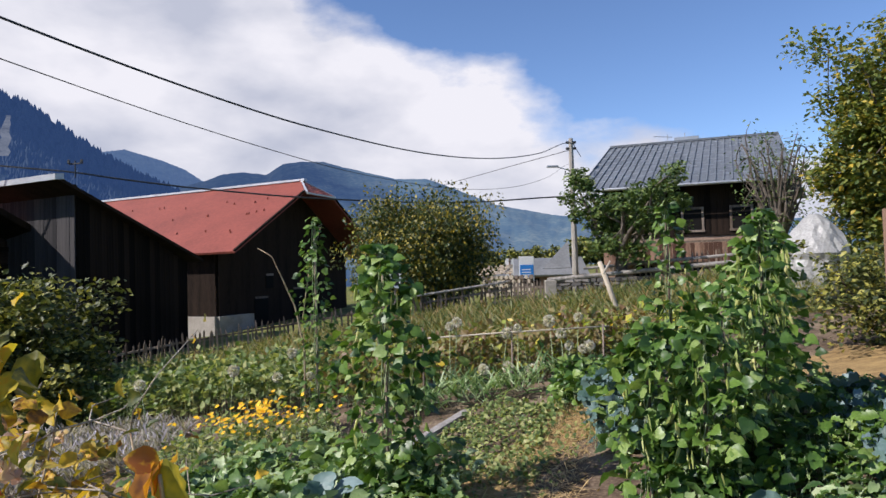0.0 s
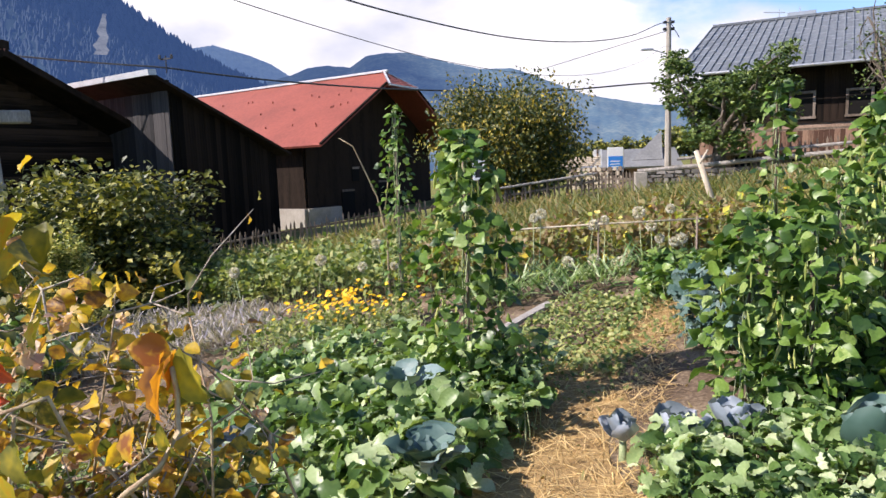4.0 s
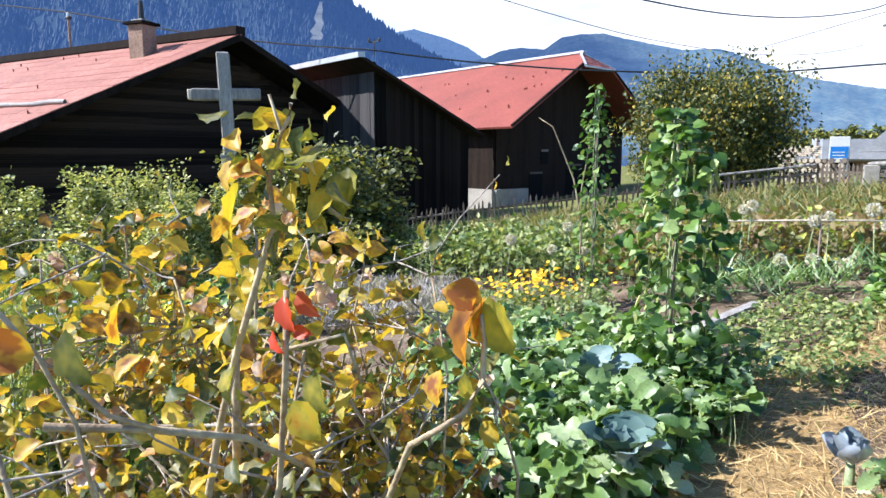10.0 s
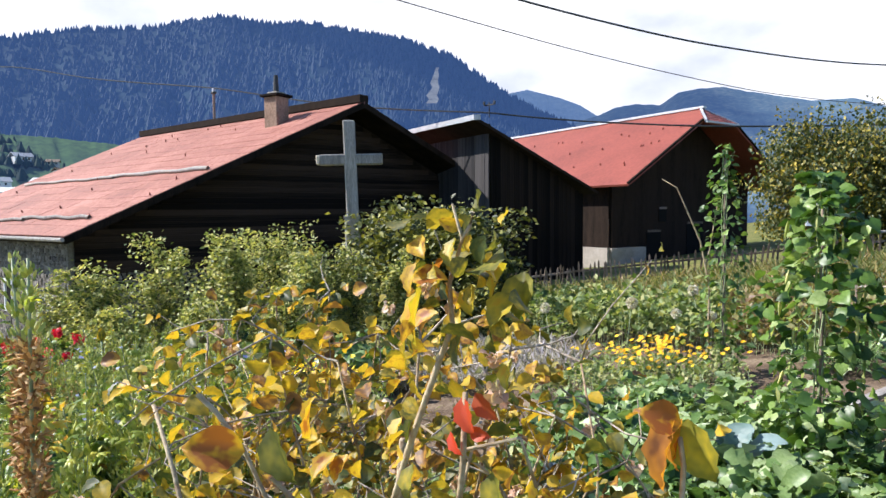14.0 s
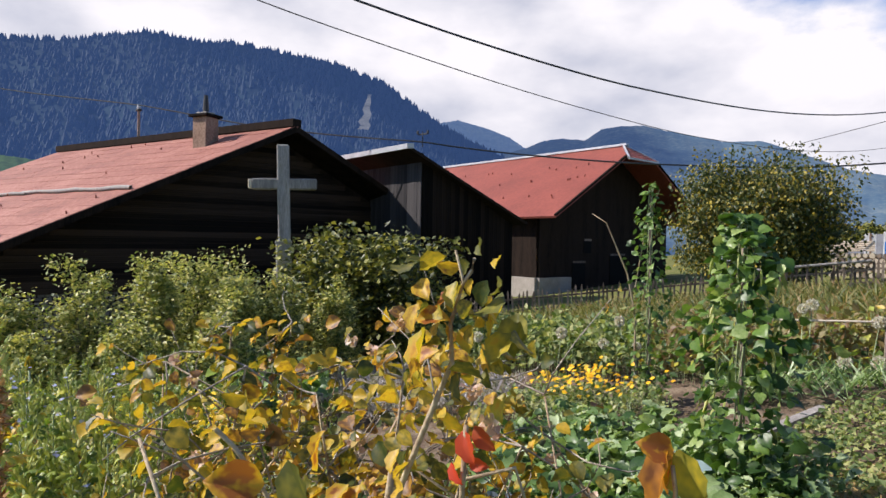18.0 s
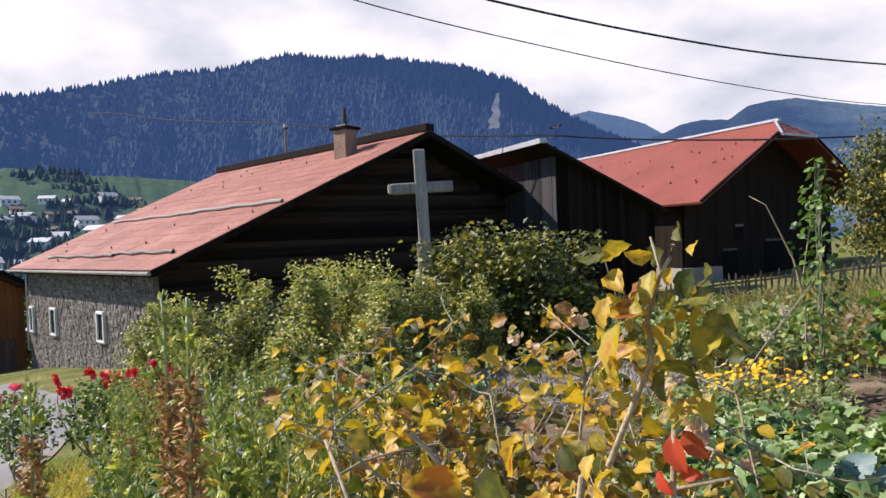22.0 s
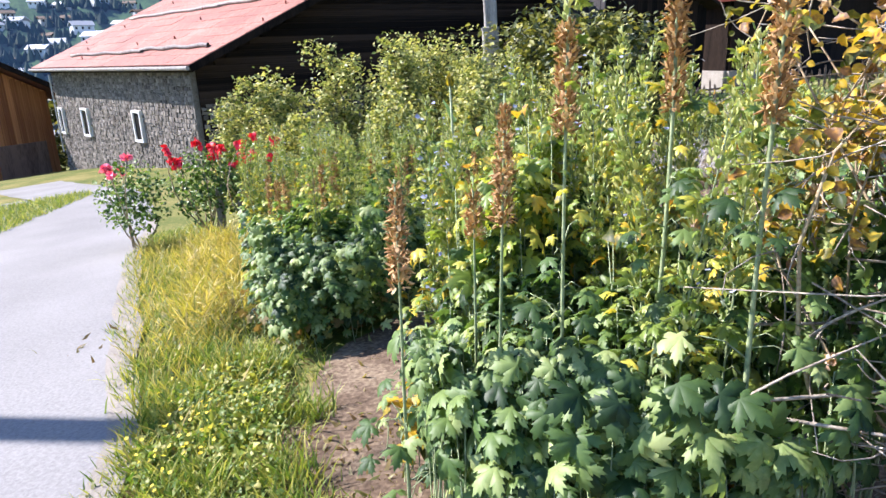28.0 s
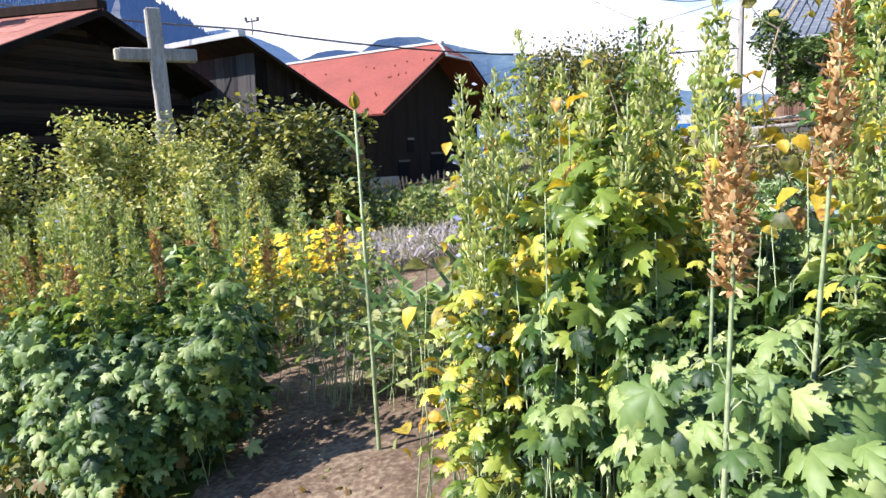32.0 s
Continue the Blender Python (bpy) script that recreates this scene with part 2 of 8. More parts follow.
L_BEAN = leafy("bean_leaf", [(0.0, (0.022, 0.055, 0.012)), (0.45, (0.065, 0.135, 0.022)), (0.8, (0.16, 0.26, 0.045)), (1.0, (0.32, 0.40, 0.14))], 0.3, 0.4, mottle=0.45)
L_KALE = leafy("kale_leaf", [(0.0, (0.028, 0.07, 0.02)), (0.42, (0.125, 0.215, 0.055)), (0.75, (0.28, 0.375, 0.155)), (1.0, (0.52, 0.59, 0.36))], 0.32, 0.40)
L_BLUE = leafy("blue_cabbage_leaf", [(0.0, (0.05, 0.10, 0.08)), (0.6, (0.11, 0.18, 0.155)), (1.0, (0.23, 0.31, 0.31))], 0.15)
L_RED = leafy("red_cabbage_leaf", [(0.0, (0.12, 0.15, 0.17)), (0.5, (0.22, 0.26, 0.30)), (0.85, (0.33, 0.37, 0.43)), (1.0, (0.40, 0.41, 0.48))], 0.12)
L_ROSE = leafy("yellowing_rose_leaf", [(0.0, (0.04, 0.06, 0.012)), (0.25, (0.125, 0.12, 0.02)), (0.45, (0.38, 0.285, 0.03)), (0.72, (0.60, 0.39, 0.03)), (0.9, (0.36, 0.18, 0.03)), (1.0, (0.16, 0.08, 0.03))], 0.34, vein=55, mottle=0.75)
L_SHOOT = leafy("yellow_green_shoot_leaf", [(0.0, (0.10, 0.11, 0.02)), (0.3, (0.24, 0.22, 0.03)), (0.6, (0.50, 0.38, 0.03)), (0.85, (0.55, 0.30, 0.02)), (1.0, (0.30, 0.10, 0.02))], 0.40, vein=30, mottle=1.5)
L_ORANGE = leafy("orange_dying_leaf", [(0.0, (0.55, 0.36, 0.05)), (0.5, (0.48, 0.20, 0.02)), (1.0, (0.16, 0.06, 0.015))], 0.45, vein=28, mottle=2.2)
L_REDLEAF = leafy("red_dying_leaf", [(0.0, (0.62, 0.06, 0.02)), (1.0, (0.45, 0.10, 0.03))], 0.4)
L_SOFT = leafy("soft_yellow_green_leaf", [(0.0, (0.035, 0.085, 0.018)), (0.4, (0.19, 0.265, 0.042)), (0.75, (0.40, 0.44, 0.08)), (0.92, (0.58, 0.52, 0.08)), (1.0, (0.62, 0.40, 0.03))], 0.4, 0.42)
L_DELPH = leafy("delphinium_leaf", [(0.0, (0.014, 0.042, 0.012)), (0.45, (0.092, 0.165, 0.040)), (0.8, (0.225, 0.305, 0.092)), (1.0, (0.40, 0.455, 0.18))], 0.32, 0.52)
L_POD = leafy("green_seed_pod", [(0.0, (0.22, 0.29, 0.07)), (0.6, (0.46, 0.49, 0.15)), (1.0, (0.66, 0.63, 0.30))], 0.32)
L_DRY = leafy("dry_seed_pod", [(0.0, (0.24, 0.12, 0.04)), (0.5, (0.52, 0.31, 0.12)), (1.0, (0.72, 0.54, 0.30))], 0.3, 0.7)
L_SHRUB = leafy("shrub_leaf", [(0.0, (0.02, 0.035, 0.010)), (0.5, (0.085, 0.10, 0.021)), (0.8, (0.24, 0.235, 0.045)), (1.0, (0.42, 0.375, 0.08))], 0.2)
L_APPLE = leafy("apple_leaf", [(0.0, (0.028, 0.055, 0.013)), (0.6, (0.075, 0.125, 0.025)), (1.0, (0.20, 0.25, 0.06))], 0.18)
L_GOLD = leafy("golden_berry_leaf", [(0.0, (0.03, 0.055, 0.015)), (0.5, (0.055, 0.075, 0.018)), (0.78, (0.18, 0.165, 0.028)), (1.0, (0.42, 0.31, 0.03))], 0.2)
L_FRUIT = leafy("fruit_tree_leaf", [(0.0, (0.05, 0.085, 0.02)), (0.6, (0.15, 0.185, 0.04)), (0.88, (0.30, 0.27, 0.05)), (1.0, (0.50, 0.34, 0.04))], 0.3)
L_RASP = leafy("upright_shrub_leaf", [(0.0, (0.06, 0.095, 0.024)), (0.4, (0.25, 0.285, 0.08)), (0.75, (0.50, 0.48, 0.15)), (1.0, (0.64, 0.57, 0.25))], 0.28)
L_WEED = leafy("herb_leaf", [(0.0, (0.06, 0.105, 0.03)), (0.5, (0.16, 0.22, 0.06)), (0.85, (0.35, 0.37, 0.13)), (1.0, (0.48, 0.47, 0.22))])
L_SILVER = leafy("silvery_leaf", [(0.0, (0.10, 0.14, 0.07)), (0.5, (0.24, 0.28, 0.18)), (1.0, (0.48, 0.52, 0.42))], 0.2)
L_RUST = leafy("rust_dry_herb", [(0.0, (0.16, 0.09, 0.04)), (0.5, (0.26, 0.20, 0.08)), (1.0, (0.22, 0.25, 0.08))])
L_GRASS = leafy("grass_blade", [(0.0, (0.07, 0.14, 0.02)), (0.5, (0.19, 0.25, 0.04)), (1.0, (0.46, 0.42, 0.11))])
L_MEAD = leafy("border_herb", [(0.0, (0.05, 0.08, 0.02)), (0.5, (0.14, 0.16, 0.04)), (0.8, (0.26, 0.22, 0.07)), (1.0, (0.30, 0.18, 0.08))])
L_YGRASS = leafy("dry_yellow_grass", [(0.0, (0.20, 0.22, 0.04)), (0.5, (0.40, 0.33, 0.07)), (1.0, (0.58, 0.45, 0.16))])
L_LAV = leafy("grey_lilac_bloom", [(0.0, (0.16, 0.16, 0.09)), (0.5, (0.31, 0.28, 0.28)), (1.0, (0.46, 0.42, 0.50))])
L_STRAW = leafy("straw_stalk", [(0.0, (0.28, 0.17, 0.06)), (1.0, (0.72, 0.54, 0.26))], 0.2)
F_YELLOW = leafy("yellow_petal", [(0.0, (0.74, 0.52, 0.015)), (1.0, (0.85, 0.72, 0.04))], 0.3)
F_ORANGE = leafy("orange_petal", [(0.0, (0.78, 0.34, 0.01)), (0.4, (0.82, 0.52, 0.01)), (1.0, (0.85, 0.64, 0.03))], 0.3)
F_RED = leafy("red_rose_petal", [(0.0, (0.55, 0.01, 0.02)), (1.0, (0.80, 0.04, 0.10))], 0.25)
F_PINK = leafy("pink_rose_petal", [(0.0, (0.70, 0.05, 0.18)), (1.0, (0.85, 0.20, 0.35))], 0.25)
F_FADED = leafy("faded_bloom_petal", [(0.0, (0.42, 0.24, 0.16)), (0.5, (0.62, 0.42, 0.32)), (1.0, (0.70, 0.58, 0.46))], 0.3)
F_BLUE = leafy("pale_blue_petal", [(0.0, (0.30, 0.32, 0.60)), (1.0, (0.55, 0.56, 0.78))], 0.3)
F_ALLIUM = leafy("allium_floret", [(0.0, (0.46, 0.42, 0.34)), (1.0, (0.76, 0.72, 0.63))], 0.2)

# ---- mesh helpers ----
rng = np.random.default_rng(7)


def ground_z(x, y):
    x, y = np.asarray(x, float), np.asarray(y, float)
    z = np.where(x > -16, -0.45 + 0.12 * x, -2.37 + 0.10 * (x + 16))
    z = np.where(x < -46, -5.37 + 0.25 * (x + 46), z)
    z = np.where(x > 14, 1.23 + 0.02 * (x - 14), z)
    z = np.maximum(z, -40)
    return z + 0.35 * np.exp(-(((x + 1.0) / 1.6) ** 2) - ((y - 0.2) / 1.4) ** 2)


def gz(x, y):
    return float(ground_z(x, y))


def obj(name, verts, faces, material, parent=None, label="", smooth=False):
    me = bpy.data.meshes.new(name)
    me.from_pydata([tuple(v) for v in np.asarray(verts, float).tolist()] if len(verts) else [], [], faces.tolist() if hasattr(faces, "tolist") else faces)
    if material is not None:
        me.materials.append(material)
    if smooth:
        me.shade_smooth()
    ob = new(name, me)
    if parent is not None:
        ob.parent = parent
    if label:
        ob["label"] = label
    return ob


def part(name, bm, material, parent, label=""):
    me = bpy.data.meshes.new(name)
    bm.to_mesh(me)
    bm.free()
    me.materials.append(material)
    ob = new(name, me)
    ob.parent = parent
    if label:
        ob["label"] = label
    return ob


def thing(name, label, category, at=(0, 0, 0), group="", kind="", turn=0.0):
    ob = new(name)
    ob.matrix_basis = pose(*at, 0, 0, turn)
    return tagged(ob, label, category, group, kind)


def box(bm, x0, x1, y0, y1, z0, z1, bevel=0.0, m=None):
    made = bmesh.ops.create_cube(bm, size=1.0)["verts"]
    bmesh.ops.transform(bm, matrix=Matrix.Translation(((x0 + x1) / 2, (y0 + y1) / 2, (z0 + z1) / 2)) @ Matrix.Diagonal((abs(x1 - x0), abs(y1 - y0), abs(z1 - z0), 1)), verts=made)
    if bevel:
        edges = list({e for v in made for e in v.link_edges})
        made = [v for v in bmesh.ops.bevel(bm, geom=edges, offset=bevel, segments=1, affect="EDGES")["verts"]]
    if m is not None:
        bmesh.ops.transform(bm, matrix=m, verts=made)
    return made


def box_part(name, x0, x1, y0, y1, z0, z1, material, parent, bevel=0.0, label="", m=None):
    bm = bmesh.new()
    box(bm, x0, x1, y0, y1, z0, z1, bevel, m)
    return part(name, bm, material, parent, label)


def prism(name, corners, thick, material, parent=None, label=""):
    """A flat slab through the corners, as thick as given below them."""
    c = np.array(corners, float)
    n = np.cross(c[1] - c[0], c[2] - c[0])
    n = n / np.linalg.norm(n)
    if n[2] < 0 and abs(n[2]) > 0.02:
        n = -n
    k = len(c)
    v = np.vstack([c, c - n * thick])
    f = [list(range(k)), list(range(2 * k - 1, k - 1, -1))] + [[i, k + i, k + (i + 1) % k, (i + 1) % k] for i in range(k)]
    bm = bmesh.new()
    vs = [bm.verts.new(p) for p in v]
    for q in f:
        bm.faces.new([vs[i] for i in q])
    bmesh.ops.recalc_face_normals(bm, faces=bm.faces)
    if parent is not None:
        return part(name, bm, material, parent, label)
    ob = part(name, bm, material, None, label)
    return ob


def beam(bm, a, b, w, h=None, sides=4):
    """A squared or round bar from a to b."""
    a, b = Vector(a), Vector(b)
    d = b - a
    made = bmesh.ops.create_cone(bm, cap_ends=True, segments=sides, radius1=0.5, radius2=0.5, depth=1.0)["verts"]
    turn = d.to_track_quat("Z", "Y").to_matrix().to_4x4()
    spin = Matrix.Rotation(math.pi / 4, 4, "Z") if sides == 4 else Matrix.Identity(4)
    k = math.sqrt(2) if sides == 4 else 1.0
    bmesh.ops.transform(bm, matrix=Matrix.Translation((a + b) / 2) @ turn @ Matrix.Diagonal((w, h or w, d.length, 1)) @ Matrix.Diagonal((k, k, 1, 1)) @ spin, verts=made)
    return made


def beam_part(name, a, b, w, material, parent, h=None, sides=4, label=""):
    bm = bmesh.new()
    beam(bm, a, b, w, h, sides)
    return part(name, bm, material, parent, label)


def tubes(lines, sides=5):
    """Tapered tubes along many polylines; each line is a list of (x, y, z, radius)."""
    V, F, base = [], [], 0
    ang = np.arange(sides) * 2 * np.pi / sides
    for line in lines:
        a = np.array(line, float)
        p, r = a[:, :3], a[:, 3]
        d = np.gradient(p, axis=0)
        d /= np.linalg.norm(d, axis=1)[:, None] + 1e-9
        ref = np.where(np.abs(d[:, 2:3]) > 0.9, [[1.0, 0, 0]], [[0, 0, 1.0]])
        s = np.cross(d, ref)
        s /= np.linalg.norm(s, axis=1)[:, None] + 1e-9
        t = np.cross(d, s)
        ring = p[:, None] + r[:, None, None] * (np.cos(ang)[None, :, None] * s[:, None] + np.sin(ang)[None, :, None] * t[:, None])
        V.append(ring.reshape(-1, 3))
        k = len(p)
        for i in range(k - 1):
            for j in range(sides):
                q = (j + 1) % sides
                F.append((base + i * sides + j, base + i * sides + q, base + (i + 1) * sides + q, base + (i + 1) * sides + j))
        F.append(tuple(base + (k - 1) * sides + j for j in range(sides)))
        base += k * sides
    return (np.vstack(V) if V else np.zeros((0, 3))), F


def unit(a):
    return a / (np.linalg.norm(a, axis=-1, keepdims=True) + 1e-9)


def template(kind):
    """Leaf blades: vertices with x across, y along, z up, and their faces."""
    if kind == "diamond":
        return np.array([(0, 0, 0), (0.32, 0.45, 0.06), (0, 1, -0.06), (-0.32, 0.45, 0.06)]), [(0, 1, 2), (0, 2, 3)]
    if kind == "blade":
        return np.array([(-0.5, 0, 0), (0.5, 0, 0), (0.35, 0.6, 0.04), (0, 1, -0.05), (-0.35, 0.6, 0.04)]), [(0, 1, 2, 4), (4, 2, 3)]
    if kind == "ovate":
        rows = [(0.0, 0.0), (0.15, 0.27), (0.42, 0.40), (0.72, 0.27), (1.0, 0.0)]
        v, f = [(0, 0, 0)], []
        for y, w in rows[1:-1]:
            dip = 0.12 * y - 0.62 * max(0.0, y - 0.2) ** 2
            v += [(-w, y, 0.17 * w / 0.4 + dip + 0.02 * math.sin(9 * y)), (0, y + 0.02, dip), (w, y, 0.14 * w / 0.4 + dip - 0.03 * math.sin(8 * y))]
        v.append((0.03, 0.98, -0.30))
        f += [(0, 2, 1), (0, 3, 2)]
        for i in (1, 4):
            f += [(i, i + 1, i + 4, i + 3), (i + 1, i + 2, i + 5, i + 4)]
        f += [(7, 8, 10), (8, 9, 10)]
        return np.array(v), f
    if kind == "palmate":
        pts, n = [], 0
        for k, ang in enumerate((-118, -62, 0, 62, 118)):
            r = (0.55, 0.8, 1.0, 0.8, 0.55)[k]
            for da, rr in ((-30, 0.52), (-21, 0.84), (-11, 0.80), (0, 1.0), (11, 0.80), (21, 0.84)):
                a = radians(ang + da)
                pts.append((math.sin(a) * r * rr * 0.62, 0.42 + math.cos(a) * r * rr * 0.60, -0.20 * (r * rr) ** 2 + 0.05 * (abs(da) < 5)))
        v = [(0, 0.38, 0.03)] + pts
        return np.array(v), [(0, i + 1, i) for i in range(1, len(pts))]
    if kind == "lobed":
        # five toothed lobes, each folded along its rib and drooping outward
        v, f = [(0, 0.34, 0.05)], []
        for ang, r in ((-122, 0.62), (-60, 0.86), (0, 1.0), (60, 0.86), (122, 0.62)):
            k = len(v)
            for da, rr, up in ((0, 0.52, 0.05), (-31, 0.40, -0.05), (-27, 0.66, -0.02), (-17, 0.63, 0.0), (-16, 0.86, -0.03), (-8, 0.82, 0.0), (0, 1.0, -0.03), (8, 0.82, 0.0), (16, 0.86, -0.03), (17, 0.63, 0.0), (27, 0.66, -0.02), (31, 0.40, -0.05)):
                a, q = radians(ang + da), r * rr
                v.append((math.sin(a) * q * 0.64, 0.38 + math.cos(a) * q * 0.62, up - 0.34 * q * q + 0.02 * math.sin(3 * a)))
            f += [(k, k + i + 1, k + i) for i in range(1, 11)] + [(0, k, k + 1), (0, k + 11, k)]
        return np.array(v), f
    if kind == "rose_leaf":
        # a broad toothed blade folded along its rib, curling down at the tip
        rows = ((0.10, 0.17), (0.24, 0.33), (0.40, 0.41), (0.56, 0.40), (0.71, 0.32), (0.84, 0.21), (0.94, 0.10))
        v, f = [(0, 0, 0)], []
        for i, (y, w) in enumerate(rows):
            dip = 0.10 * y - 0.34 * max(0.0, y - 0.35) ** 2
            e, g = 0.030 * (-1) ** i, 0.16 * w / 0.4
            v += [(-w - 0.012 * (i % 2), y - 0.02, g + dip + e), (-w * 0.5, y, g * 0.35 + dip), (0, y + 0.015, dip - 0.015), (w * 0.5, y, g * 0.35 + dip + 0.01), (w + 0.012 * (i % 2), y - 0.02, g + dip - e)]
        v.append((0.02, 1.0, -0.10))
        f += [(0, 2 + j, 1 + j) for j in range(4)]
        for i in range(len(rows) - 1):
            f += [(1 + 5 * i + j, 2 + 5 * i + j, 7 + 5 * i + j, 6 + 5 * i + j) for j in range(4)]
        k = 1 + 5 * (len(rows) - 1)
        f += [(k + j, k + j + 1, k + 5) for j in range(4)]
        return np.array(v), f
    if kind == "heart":
        # bean leaflet: wide heart-shaped blade with a raised quilted surface
        rows = ((-0.06, 0.20), (0.08, 0.42), (0.24, 0.50), (0.42, 0.45), (0.60, 0.33), (0.78, 0.19), (0.92, 0.07))
        v, f = [(0, 0, 0)], []
        for i, (y, w) in enumerate(rows):
            dip = 0.06 * y - 0.40 * max(0.0, y - 0.3) ** 2
            v += [(-w, y - 0.02, 0.16 * w + dip + 0.02 * (-1) ** i), (-w * 0.5, y, 0.10 * w + dip + 0.015), (0, y + 0.02 + (0.08 if i == 0 else 0), dip - 0.01), (w * 0.5, y, 0.10 * w + dip + 0.015), (w, y - 0.02, 0.13 * w + dip - 0.02 * (-1) ** i)]
        v.append((0, 1.0, -0.18))
        for i in range(len(rows) - 1):
            f += [(1 + 5 * i + j, 2 + 5 * i + j, 7 + 5 * i + j, 6 + 5 * i + j) for j in range(4)]
        k = 1 + 5 * (len(rows) - 1)
        f += [(k + j, k + j + 1, k + 5) for j in range(4)]
        v[0] = (0, 0.02, -0.02)
        f += [(0, 3, 2), (0, 4, 3)]
        return np.array(v), f
    if kind == "round":
        v, f, nr, nc = [(0, 0, 0)], [], 7, 9
        for i in range(nr):
            y = (i + 0.6) / nr
            w = 0.50 * math.sin(math.pi * y ** 0.75) ** 0.6
            for j in range(nc):
                s = -1 + 2 * j / (nc - 1)
                rim = max(0.0, (abs(s) - 0.6) / 0.4) + (1.0 if i == nr - 1 else 0.0)
                v.append((s * w, y + 0.06 * (1 - s * s), 0.20 * s * s + 0.16 * y * y + 0.035 * math.sin(3.1 * i + 2.3 * j) * rim - 0.02 * (j == nc // 2)))
        f += [(0, 2 + j, 1 + j) for j in range(nc - 1)]
        f += [(1 + nc * i + j, 2 + nc * i + j, 2 + nc * (i + 1) + j, 1 + nc * (i + 1) + j) for i in range(nr - 1) for j in range(nc - 1)]
        return np.array(v), f
    if kind == "wavy":
        rows = ((0.16, 0.07), (0.30, 0.24), (0.42, 0.19), (0.56, 0.34), (0.70, 0.29), (0.84, 0.32), (0.95, 0.16))
        v, f = [(0, 0, 0)], []
        for i, (y, w) in enumerate(rows):
            dip = 0.30 * y - 0.42 * y * y
            v += [(-w, y + 0.03 * (i % 2), dip + 0.10 * w / 0.3 + 0.05 * (-1) ** i), (0, y, dip), (w, y + 0.03 * ((i + 1) % 2), dip + 0.10 * w / 0.3 - 0.05 * (-1) ** i)]
        v.append((0, 1, -0.14))
        f += [(0, 2, 1), (0, 3, 2)]
        for i in range(len(rows) - 1):
            k = 1 + 3 * i
            f += [(k, k + 1, k + 4, k + 3), (k + 1, k + 2, k + 5, k + 4)]
        k = 1 + 3 * (len(rows) - 1)
        f += [(k, k + 1, k + 3), (k + 1, k + 2, k + 3)]
        return np.array(v), f
    if kind == "curl":
        v, f, n = [(0, 0, 0)], [], 14
        for i in range(n):
            a = radians(-150 + 300 * i / (n - 1))
            r = 0.5 * (1 + 0.16 * (i % 2))
            v.append((math.sin(a) * r * 0.75, 0.5 + math.cos(a) * r, 0.10 * (1 if i % 2 else -1) - 0.05))
        v.append((0, 0.5, 0.06))
        return np.array(v), [(n + 1, i + 1, i) for i in range(1, n)] + [(0, 1, n + 1), (0, n + 1, n)]
    if kind == "pod":
        v = [(0, 0, 0), (0.16, 0.35, 0.05), (-0.16, 0.35, 0.05), (0, 0.35, -0.16), (0.07, 0.9, 0.02), (-0.07, 0.9, 0.02), (0, 0.95, -0.05)]
        return np.array(v), [(0, 1, 2), (0, 3, 1), (0, 2, 3), (1, 4, 5, 2), (3, 6, 4, 1), (2, 5, 6, 3), (4, 6, 5)]
    raise ValueError(kind)


TEMPLATES = {}


def spread(kind, P, D, U, S, width=1.0):
    """Copies of a blade at P, along D, facing U, S long: vertices and faces of one mesh."""
    if kind not in TEMPLATES:
        TEMPLATES[kind] = template(kind)
    tv, tf = TEMPLATES[kind]
    P, D, U = np.asarray(P, float), unit(np.asarray(D, float)), np.asarray(U, float)
    S = np.broadcast_to(np.asarray(S, float), (len(P),))
    X = unit(np.cross(D, U))
    Z = np.cross(X, D)
    V = P[:, None] + S[:, None, None] * (tv[None, :, 0:1] * width * X[:, None] + tv[None, :, 1:2] * D[:, None] + tv[None, :, 2:3] * Z[:, None])
    k = len(tv)
    F = []
    for i in range(len(P)):
        o = i * k
        F += [tuple(o + j for j in q) for q in tf]
    return V.reshape(-1, 3), F


def dirs(n, lift=0.3, wild=0.6):
    """Blade directions outward, and faces turned mostly to the sky."""
    a = rng.uniform(0, 2 * np.pi, n)
    D = np.stack([np.cos(a), np.sin(a), lift + wild * rng.normal(size=n)], 1)
    U = np.stack([wild * rng.normal(size=n), wild * rng.normal(size=n), np.ones(n)], 1)
    return D, U


def ball(n, centre, radii, hollow=0.5):
    q = unit(rng.normal(size=(n, 3))) * (hollow + (1 - hollow) * rng.random((n, 1))) ** 0.6
    return np.asarray(centre) + q * np.asarray(radii)


LEAF_MESH = {}
BROAD = ("ovate", "round", "wavy", "curl", "palmate", "lobed", "rose_leaf", "heart")


